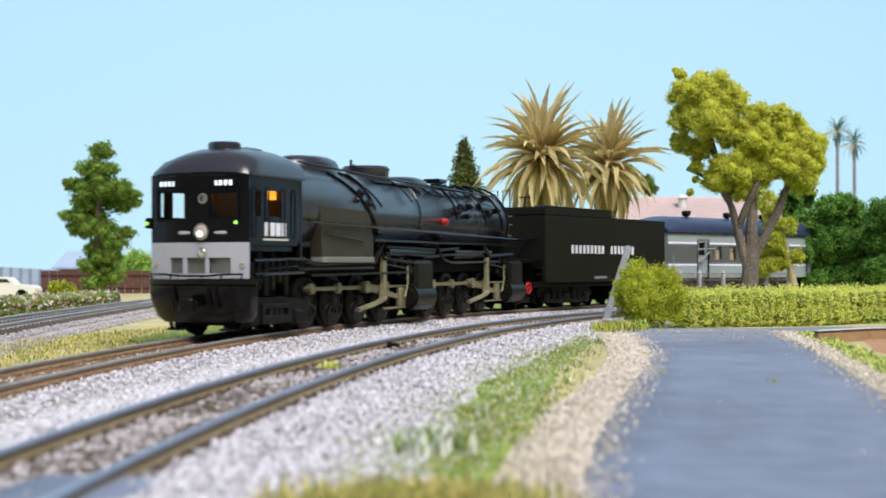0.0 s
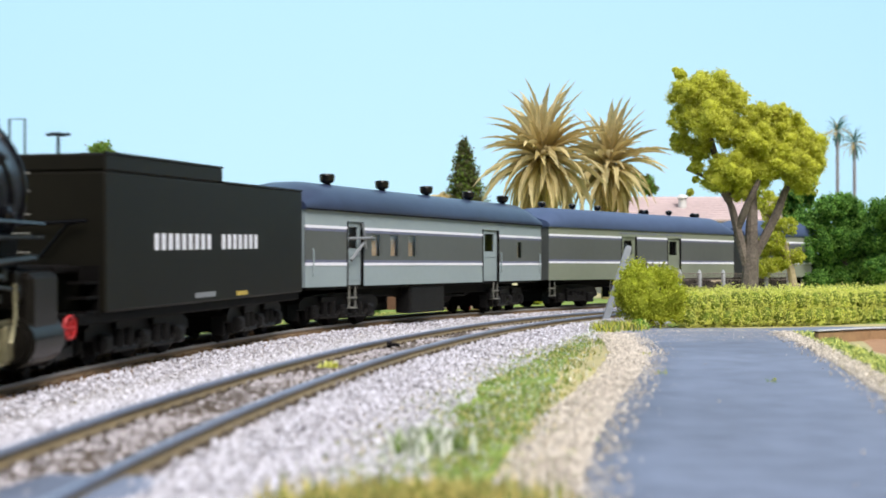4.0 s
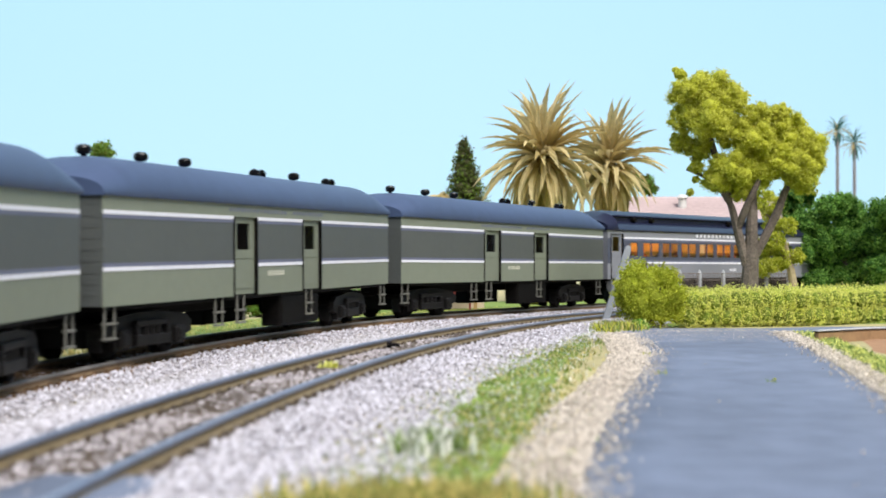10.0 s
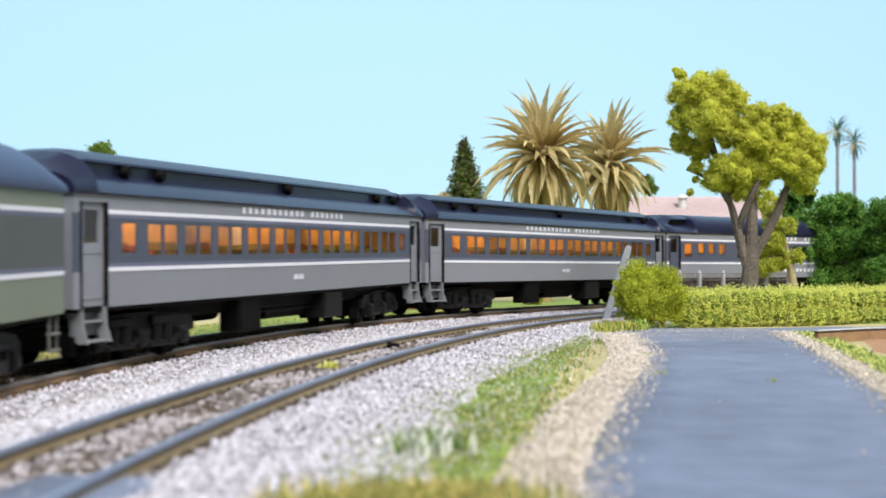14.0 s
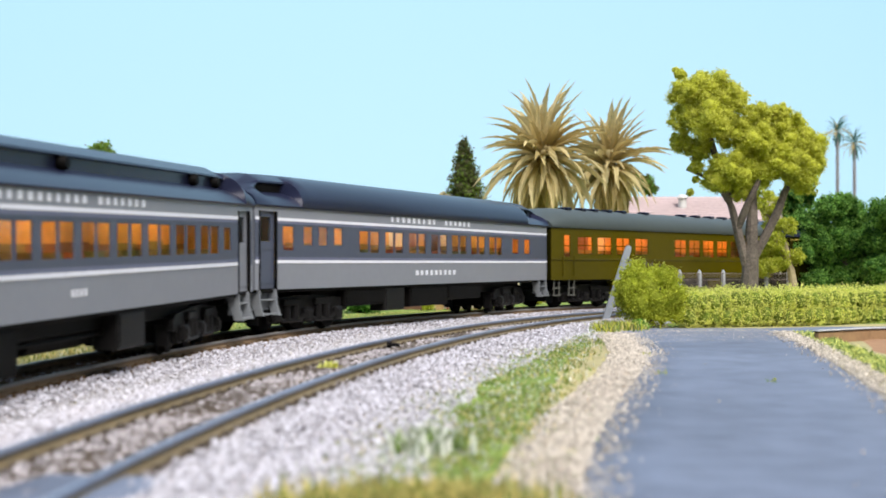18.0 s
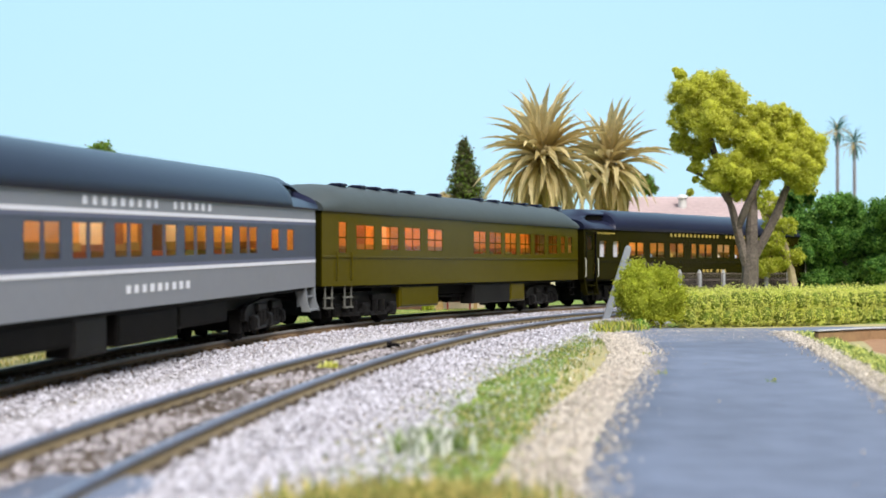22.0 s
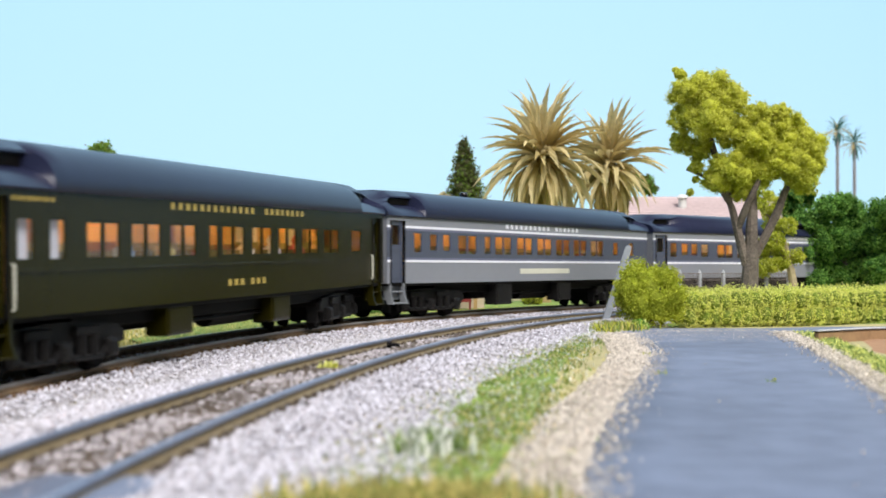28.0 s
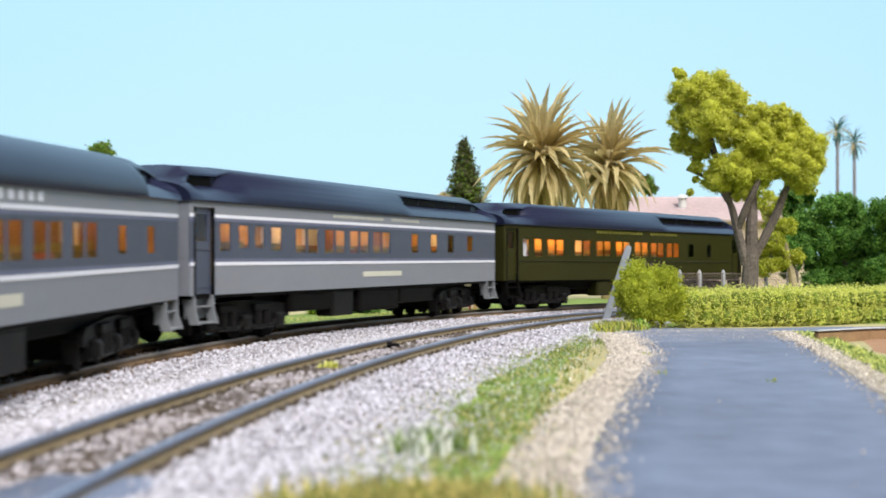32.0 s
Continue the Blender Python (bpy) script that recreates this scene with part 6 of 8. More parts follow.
            cx = lx(base + 41.0)
            def thrust(th, cx=cx):
                px, pz = 4.4 * math.sin(th), 4.4 * math.cos(th)
                return pose((cx + px) * MM, 0, (WHEEL_R + pz) * MM) @ Matrix.Rotation(-math.asin(pz / RL), 4, "Y")
            GEAR.append((rod, thrust))
            bm = bmn()
            box(bm, -2.4, 2.4, *sorted((s * 12.6, s * 14.8)), -3.6, 3.8, 0.5)
            tube(bm, (-3, s * 13.6, 0), (-26, s * 13.6, 0), 0.7, seg=8)
            xh = part("crosshead", bm, M_RODS, c)
            def slide(th, cx=cx):
                px, pz = 4.4 * math.sin(th), 4.4 * math.cos(th)
                return pose((cx + px - math.sqrt(RL * RL - pz * pz)) * MM, 0, WHEEL_R * MM)
            GEAR.append((xh, slide))
    t = truck(2, c, lx(318), -4)
    truck(2, c, lx(563), 4)
    TRAIN.append((c, 288.0, 572.0))


def build_tender():
    L = 141.0
    c = new("tender")
    tagged(c, "black rectangular oil tender with pale lettering", "tender")
    def X(u):
        return L / 2 - u
    W = 17.8
    bm = bmn()
    box(bm, X(140), X(0.5), -W, W, 13.0, 46.0, 0.5)
    part("water_tank", bm, M_TEND, c)
    bm = bmn()
    box(bm, X(72), X(0.5), -W, W, 46.02, 50.2, 0.5)
    part("oil_bunker", bm, M_TEND, c)
    bm = bmn()
    for z in (46.2, 50.3):
        for s in (1, -1):
            u0, u1 = (72, 140) if z < 50 else (0.5, 72)
            pipe(bm, [(X(u0), s * (W - 0.2), z), (X(u1), s * (W - 0.2), z)], 0.35)
    part("tank_beading", bm, M_TEND, c)
    for u, r, h in ((30, 5.0, 51.6), (58, 3.0, 51.0), (104, 5.5, 47.4)):
        bm = bmn()
        spin_profile(bm, [(r, 45.5), (r, h), (r * 0.8, h + 0.5), (r * 0.2, h + 0.7)], 18, "Z", (X(u), 0, 0))
        part("filler_hatch", bm, M_TEND, c)
    bm = bmn()
    tube(bm, (X(4), 4, 50), (X(4), 4, 55.5), 0.4, seg=8)
    box(bm, X(7), X(1), 3.6, 4.4, 54.6, 55.2)
    box(bm, X(4.4), X(3.6), 1, 7, 54.6, 55.2)
    part("hand_wheel", bm, M_BLACK, c)
    for y in (-12.0, -5.0):
        bm = bmn()
        pipe(bm, [(X(1), y - 2, 50), (X(1), y - 2, 58.5), (X(1), y + 2, 58.5), (X(1), y + 2, 50)], 0.28)
        part("ladder_hoop", bm, M_BLACK, c)
    bm = bmn()
    tube(bm, (X(2), -15, 50), (X(2), -15, 55), 1.0, seg=10)
    part("vent_pipe", bm, M_BLACK, c)
    bm = bmn()
    for z in (45.6, 41.4, 36.0, 31.5, 27):
        pipe(bm, [(X(-0.4), -9, z), (X(-1.0), -8.8, z), (X(-1.0), -1.2, z), (X(-0.4), -1, z)], 0.28)
    part("front_ladder", bm, M_STIR, c)
    bm = bmn()
    pipe(bm, [(X(-1.2), -16, 33), (X(-1.2), 14, 34.4)], 0.45)
    pipe(bm, [(X(-1.2), 2, 26), (X(-1.2), 9, 33.5), (X(-1.2), 12, 34.2)], 0.4)
    part("front_pipe", bm, M_BLACK, c)
    bm = bmn()
    box(bm, X(140), X(-10), -W + 1.2, W - 1.2, 10.5, 13.2, 0.4)
    box(bm, X(0), X(-12), -12, 12, 22.4, 24.0, 0.3)
    part("tender_frame", bm, M_UNDER, c)
    for k, z in enumerate((13.0, 16.4, 19.8)):
        part("footstep", plain_box(X(-1), X(-7), W - 6, W - 1, z, z + 0.6), M_UNDER, c)
    part("step_plate", plain_box(X(-0.5), X(-1.2), W - 6, W - 1, 12, 24), M_UNDER, c)
    # lettering as bars, a small badge on the sill
    bm = bmn()
    for a, b in ((27, 66), (71, 99)):
        x = a
        while x + 3.0 < b + 0.4:
            box(bm, X(x + 2.3), X(x), W, W + 0.12, 27.4, 31.6)
            x += 4.2
    part("lettering", bm, M_WHITE, c)
    part("builder_badge", plain_box(X(66), X(52), W, W + 0.15, 14.4, 15.8), M_STEP, c)
    part("sill_badge", plain_box(X(90), X(82), W, W + 0.15, 14.0, 15.2), M_GOLD, c)
    bm = bmn()
    pipe(bm, [(X(-13) + 2.5 * math.cos(radians(20 * k)), W - 2.0, 10.4 + 2.5 * math.sin(radians(20 * k))) for k in range(19)], 0.42, 8)
    for k in range(3):
        a = radians(60 * k)
        tube(bm, (X(-13) + 2.4 * math.cos(a), W - 2.0, 10.4 + 2.4 * math.sin(a)), (X(-13) - 2.4 * math.cos(a), W - 2.0, 10.4 - 2.4 * math.sin(a)), 0.3, seg=6)
    tube(bm, (X(-13), W - 6, 10.4), (X(-13), W - 1.6, 10.4), 0.6, seg=8)
    part("brake_wheel", bm, M_REDP, c, "bright red brake wheel")
    truck(3, c, X(30), -3)
    truck(3, c, X(110), 3)
    bm = bmn()
    tube(bm, (X(138), 0, 9.6), (X(146), 0, 9.6), 0.9, seg=8)
    part("coupler", bm, M_UNDER, c)
    TRAIN.append((c, 576.0, 717.0))
# ---- plants ----
def leaf(name, color, vary=0.35, rough=0.7):
    m = mat(name, color, rough, vary=vary, size=4, bump=0.0, rnd=0.55)
    nt = m.node_tree
    b = nt.nodes["Principled BSDF"]
    out = nt.nodes["Material Output"]
    col = b.inputs["Base Color"].links[0].from_socket
    tr = nt.nodes.new("ShaderNodeBsdfTranslucent")
    nt.links.new(col, tr.inputs["Color"])
    mx = nt.nodes.new("ShaderNodeMixShader")
    mx.inputs[0].default_value = 0.38
    nt.links.new(b.outputs[0], mx.inputs[1])
    nt.links.new(tr.outputs[0], mx.inputs[2])
    nt.links.new(mx.outputs[0], out.inputs[0])
    return m


L_YEL = leaf("yellow_green_foam_leaves", (0.55, 0.58, 0.06))
L_YELD = leaf("deep_olive_yellow_leaves", (0.37, 0.43, 0.035))
L_YEL2 = leaf("light_yellow_green_leaves", (0.7, 0.72, 0.13))
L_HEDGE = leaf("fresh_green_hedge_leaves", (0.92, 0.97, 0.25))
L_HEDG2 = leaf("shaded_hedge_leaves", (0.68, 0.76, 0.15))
L_HEDGAP = leaf("dark_hedge_heart", (0.22, 0.3, 0.045))
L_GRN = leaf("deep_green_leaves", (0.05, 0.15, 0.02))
L_GRN2 = leaf("mid_green_leaves", (0.2, 0.4, 0.07))
L_PINE = leaf("dark_pine_needles", (0.19, 0.3, 0.045))
L_CONIF = leaf("dusky_conifer_needles", (0.085, 0.09, 0.032))
L_OLIVE = leaf("olive_green_leaves", (0.15, 0.17, 0.03))
L_PINK = leaf("faded_pink_flowers", (0.62, 0.48, 0.43))
L_RED = leaf("dull_red_flowers", (0.36, 0.15, 0.11))
L_DRY = leaf("dry_straw_grass", (0.6, 0.52, 0.18))
L_PALE = leaf("pale_flower_heads", (0.75, 0.8, 0.68))
L_GRASS = leaf("spring_green_grass", (0.21, 0.31, 0.08))
L_GRAS2 = leaf("olive_grass", (0.22, 0.28, 0.06))
L_PALM = leaf("tan_palm_fronds", (0.66, 0.56, 0.3), 0.3)
L_PALM2 = leaf("khaki_palm_fronds", (0.47, 0.37, 0.16), 0.3)
L_PALMG = leaf("green_palm_fronds", (0.06, 0.17, 0.15))
M_BARK = mat("grey_brown_bark", (0.15, 0.125, 0.105), 0.9, vary=0.55, size=1.2, bump=1.0, bsize=1.0)
M_BARKL = mat("pale_twig_bark", (0.4, 0.33, 0.2), 0.9, vary=0.3, size=1.6, bump=0.5)
M_PGREY = mat("grey_palm_trunk", (0.22, 0.22, 0.25), 0.9, vary=0.25, size=2.0, bump=0.5, bsize=1.2)
M_PTRUNK = mat("shaggy_palm_trunk", (0.36, 0.27, 0.12), 0.9, vary=0.35, size=2.0, bump=0.9, bsize=1.2)


def spot(px, py, depth):
    """A place at a given distance, by its bearing and height from the viewer's eye."""
    return Vector(((px - 784) / 2480.0 * depth, depth, 20.3 + (473.56 - py) / 2480.0 * depth))


def cloud(name, clumps, count, size, mats, seed, parent=None, hollow=0.55, floor=None):
    """Many small bent leaves gathered in uneven clumps: (centre, radii)."""
    rs = np.random.RandomState(seed)
    vol = np.array([(r[0] * r[1] * r[2]) ** (2 / 3) for _, r in clumps])
    pick = rs.choice(len(clumps), count, p=vol / vol.sum())
    cen = np.array([tuple(c) for c, _ in clumps])[pick]
    rad = np.array([tuple(r) for _, r in clumps])[pick]
    d = rs.normal(size=(count, 3))
    d /= np.linalg.norm(d, axis=1, keepdims=True)
    lump = 1 + 0.22 * np.sin(d[:, :1] * 7 + pick[:, None]) * np.cos(d[:, 1:2] * 6 + pick[:, None] * 2) + 0.15 * np.sin(d[:, 2:3] * 11 + pick[:, None] * 3)
    rr = (hollow + (1 - hollow) * rs.uniform(size=(count, 1)) ** 0.5) * lump
    rr = rr * np.where(rs.uniform(size=(count, 1)) < 0.12, rs.uniform(1.0, 1.22, (count, 1)), rs.normal(1.0, 0.07, (count, 1)))
    p = cen + d * rad * rr
    if floor is not None:
        p = p[p[:, 2] > floor]
    n = len(p)
    a = rs.normal(size=(n, 3))
    a /= np.linalg.norm(a, axis=1, keepdims=True)
    b = np.cross(a, rs.normal(size=(n, 3)))
    b /= np.linalg.norm(b, axis=1, keepdims=True)
    s = size * rs.uniform(0.5, 1.25, (n, 1))
    up = np.cross(a, b) * s * 0.35
    v = np.stack([p - a * s, p - b * s * 0.6 + up, p + a * s, p + b * s * 0.6 + up], 1) * MM
    f = np.arange(4 * n).reshape(n, 4)
    tri = np.concatenate([f[:, [0, 1, 2]], f[:, [0, 2, 3]]], 1).reshape(-1, 3)
    ob = raw(name, v.reshape(-1, 3).tolist(), tri.tolist(), mats[0], parent)
    for m in mats[1:]:
        ob.data.materials.append(m)
    if len(mats) > 1:
        zz = (p[:, 2] - p[:, 2].min()) / max(1e-6, np.ptp(p[:, 2]))
        k = (rs.uniform(size=n) * len(mats)).astype(int).clip(0, len(mats) - 1)
        ob.data.polygons.foreach_set("material_index", np.repeat(k, 2).astype(np.int32))
    return ob


BALL = []


def cores(name, clumps, mtl, seed, parent, scale=0.7, lump=0.36, floor=None):
    """Solid foam hearts of the clumps, knobbly all over."""
    if not BALL:
        bm = bmn()
        bmesh.ops.create_icosphere(bm, subdivisions=3, radius=1.0)
        BALL.append(np.array([tuple(v.co) for v in bm.verts]))
        BALL.append(np.array([[v.index for v in f.verts] for f in bm.faces]))
        bm.free()
    vs, fs = BALL
    rs = np.random.RandomState(seed)
    out, faces = [], []
    for i, (c, r) in enumerate(clumps):
        w = rs.uniform(2.5, 5.5, (4, 3)) * rs.choice([-1, 1], (4, 3))
        ph = rs.uniform(0, 6.28, 4)
        n = sum(np.sin(vs @ w[k] * (1 + k * 0.8) + ph[k]) / (1 + 0.6 * k) for k in range(4)) / 2.4
        p = np.array(tuple(c)) + vs * (1 + lump * n)[:, None] * np.array(tuple(r)) * scale
        if floor is not None:
            p[:, 2] = np.maximum(p[:, 2], floor)
        faces.append(fs + len(vs) * i)
        out.append(p)
    return raw(name, (np.concatenate(out) * MM).tolist(), np.concatenate(faces).tolist(), mtl, parent, smooth=True)


def limb(bm, pts, radii, seg=9):
    """A tapered, slightly knotted limb through points."""
    pts = [Vector(p) for p in pts]
    path = []
    for i in range(len(pts) - 1):
        p0, p1, p2, p3 = pts[max(i - 1, 0)], pts[i], pts[i + 1], pts[min(i + 2, len(pts) - 1)]
        for k in range(5):
            u = k / 5
            q = 0.5 * (2 * p1 + (p2 - p0) * u + (2 * p0 - 5 * p1 + 4 * p2 - p3) * u * u + (3 * p1 - p0 - 3 * p2 + p3) * u ** 3)
            path.append((q, radii[i] + (radii[i + 1] - radii[i]) * u))
    path.append((pts[-1], radii[-1]))
    rings = []
    for k, (q, r) in enumerate(path):
        d = (path[min(k + 1, len(path) - 1)][0] - path[max(k - 1, 0)][0]).normalized()
        s = Vector((1, 0.2, 0)) - d * d.dot(Vector((1, 0.2, 0)))
        s.normalize()
        t = d.cross(s)
        rings.append([q + (s * math.cos(2 * math.pi * i / seg) + t * math.sin(2 * math.pi * i / seg)) * r * (1 + 0.13 * noise.noise((i * 1.7, k * 0.45, r))) for i in range(seg)])
    loft(bm, rings)


def tree(name, label, base, trunk, clumps, count, size, mats, seed, bark, core=None, heart=0.7):
    t = new(name)
    tagged(t, label, "tree", group={"dense_tree": "dense garden trees", "dry_tree": "dry round trees"}.get(name, ""))
    bm = bmn()
    for pts, radii in trunk:
        limb(bm, pts, radii)
    part("trunk", bm, bark, t)
    cloud("crown", clumps, count, size, mats, seed, t, hollow=0.68 if core else 0.55)
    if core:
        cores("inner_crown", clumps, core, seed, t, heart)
    return t


def rclumps(px_list, depth, squash=0.8, seed=1):
    r = random.Random(seed)
    out = []
    for x, y, q in px_list:
        k = q / 2480.0 * depth
        p = spot(x, y, depth) + Vector((0, r.uniform(-0.8, 0.8) * k * 0.9, 0))
        out.append((p, (k * 0.72, k * 0.72, k * squash * 0.7)))
        for i in range(15):      # knobbly sprigs spread evenly over the clump
            z = 1 - 2 * (i + 0.5) / 15
            a = i * 2.4 + r.uniform(-0.4, 0.4)
            h = math.sqrt(1 - z * z)
            o = Vector((math.cos(a) * h, math.sin(a) * h, z)) * k * r.uniform(0.6, 0.86)
            f = k * r.uniform(0.26, 0.42)
            out.append((p + Vector((o.x, o.y, o.z * squash)), (f, f, f * 0.86)))
    return out


def shrub(name, label, px, py, w, h, depth, count, size, mats, seed, category="bush"):
    """A rounded bush standing on the ground, w and h as seen from the eye's bearing."""
    p = spot(px, py, depth)
    gz = ground_z(p.x, p.y)
    k = depth / 2480.0
    rx, rz = w / 2 * k, h * k
    r = random.Random(seed)
    cl = [(Vector((p.x, p.y, gz + rz * 0.42)), (rx * 0.8, rx * 0.75, rz * 0.46))]
    for _ in range(16):
        a, e = r.uniform(0, 6.28), r.uniform(-0.3, 1.0)
        cl.append((Vector((p.x + math.cos(a) * rx * 0.62 * math.cos(e), p.y + math.sin(a) * rx * 0.6, gz + rz * (0.42 + 0.36 * math.sin(e)))), (rx * 0.34, rx * 0.34, rz * 0.24)))
    t = new(name)
    tagged(t, label, category, group="bushes on the lawn" if name == "lawn_bush" else "")
    bm = bmn()
    for k2 in range(5):
        a = k2 * 1.3
        limb(bm, [(p.x, p.y, gz - 1), (p.x + math.cos(a) * rx * 0.5, p.y + math.sin(a) * rx * 0.5, gz + rz * 0.6)], [0.7, 0.25], 6)
    part("woody_base", bm, M_BARK, t)
    cloud("foliage", cl, count, size, mats, seed, t, hollow=0.75, floor=gz - 0.5)
    cores("inner_foliage", cl, mats[0], seed, t, 0.7, floor=gz - 0.5)
    return t


def hedge(name, label, path, half, height, count, size, mats, seed):
    r = random.Random(seed)
    cl = []
    for a, b in zip(path, path[1:]):
        a, b = Vector((*a, 0)), Vector((*b, 0))
        n = max(2, int((b - a).length / 5))
        side = Vector((-(b - a).y, (b - a).x, 0)).normalized()
        for k in range(n):
            p = a.lerp(b, (k + 0.5) / n)
            gz = ground_z(p.x, p.y)
            for o in (-0.6, 0, 0.6):
                for z in (0.3, 0.72):
                    q = p + side * (o * half) + Vector((r.uniform(-0.8, 0.8), r.uniform(-0.8, 0.8), gz + z * height + r.uniform(-0.5, 0.5)))
                    cl.append((q, (3.4, half * 0.46, height * 0.34)))
    t = new(name)
    tagged(t, label, "hedge")
    bm = bmn()
    for a, b in zip(path, path[1:]):
        n = max(2, int((Vector(b) - Vector(a)).length / 9))
        for k in range(n):
            p = Vector(a).lerp(Vector(b), (k + 0.5) / n)
            gz = ground_z(p.x, p.y)
            limb(bm, [(p.x, p.y, gz - 1), (p.x + r.uniform(-1, 1), p.y, gz + height * 0.7)], [0.6, 0.3], 6)
    part("woody_base", bm, M_BARK, t)
    cloud("foliage", cl, count, size, mats, seed, t, hollow=0.75)
    # dark green hearts put the shade of the leaf gaps into the colour
    cores("inner_foliage", cl, L_HEDGAP, seed, t, 0.66, 0.25)
    return t


def frond_mesh(name, length, width, droop, material, fringe=9):
    """A palm frond: a folded, tapering blade with a notched edge."""
    verts, faces = [], []
    n = 14
    for k in range(n + 1):
        u = k / n
        a = droop * 1.5 * u * u      # the blade bends over more and more towards its tip
        x = length * (u - 0.16 * droop * u ** 3)
        z = -length * 0.34 * math.sin(min(a, 1.5)) * u
        w = width * (0.35 + 1.1 * u / 0.35) if u < 0.35 else width * 1.45 * max(0.02, 1 - ((u - 0.35) / 0.65) ** 1.7)
        if k % 2:
            w *= 0.8
        verts += [(x * MM, 0, z * MM), ((x + w * 0.7) * MM, w * MM, (z + w * 0.5) * MM), ((x + w * 0.7) * MM, -w * MM, (z + w * 0.5) * MM)]
    for k in range(n):
        i = 3 * k
        faces += [(i, i + 3, i + 4, i + 1), (i, i + 2, i + 5, i + 3)]
    me = bpy.data.meshes.new(name)
    me.from_pydata(verts, [], faces)
    me.materials.append(material)
    return me


def palm(name, label, px, top, ground_py, depth, reach, count, mats, seed, trunk_r=5.5, skirt=True, bark=None):
    """A palm whose crown's heart stands at (px, top) from the eye."""
    r = random.Random(seed)
    heart = spot(px, top, depth)
    k = depth / 2480.0
    R = reach * k
    gz = ground_z(heart.x, heart.y)
    t = new(name)
    tagged(t, label, "palm tree", group="date palms" if skirt else "distant fan palms")
    bm = bmn()
    n = 16
    prof = []
    for i in range(n + 1):
        u = i / n
        prof.append((trunk_r * (1.12 - 0.2 * u) * (1.06 if i % 2 else 0.96), gz - 1 + (heart.z - gz) * u))
    spin_profile(bm, prof, 14, "Z", (heart.x, heart.y, 0))
    part("trunk", bm, bark or M_PTRUNK, t)
    if skirt:
        bm = bmn()
        prof = [(trunk_r * 0.9, heart.z - R * 0.72), (trunk_r * 1.45, heart.z - R * 0.5), (trunk_r * 2.0, heart.z - R * 0.2), (trunk_r * 1.7, heart.z), (trunk_r * 0.6, heart.z + R * 0.08)]
        spin_profile(bm, prof, 18, "Z", (heart.x, heart.y, 0))
        part("leaf_base_skirt", bm, M_PTRUNK, t)
    shapes = [frond_mesh("frond", R * 1.08, R * 0.046, d, mats[i % len(mats)]) for i, d in enumerate((0.3, 0.6, 0.85, 1.0, 0.45, 0.7, 0.95))]
    for i in range(count):
        u = (i + 0.5) / count
        pitch = 84 - 162 * u + r.uniform(-8, 8)
        az = i * 137.5 + r.uniform(-9, 9)
        me = shapes[(0 if u < 0.2 else 1 if u < 0.4 else 2 if u < 0.7 else 3) + (r.random() < 0.4) * r.randrange(0, 3)]
        o = new("frond", me)
        o.parent = t
        o.matrix_basis = Matrix.Translation((heart + Vector((0, 0, R * 0.05 * (1 - 2 * u)))) * MM) @ Matrix.Rotation(radians(az), 4, "Z") @ Matrix.Rotation(radians(-pitch), 4, "Y") @ Matrix.Rotation(r.uniform(-0.4, 0.4), 4, "X") @ Matrix.Scale(r.uniform(0.72, 1.1) * (1.05 if u < 0.1 else 1.0) * (0.6 if i % 4 == 3 else 1.0), 4)
    return t


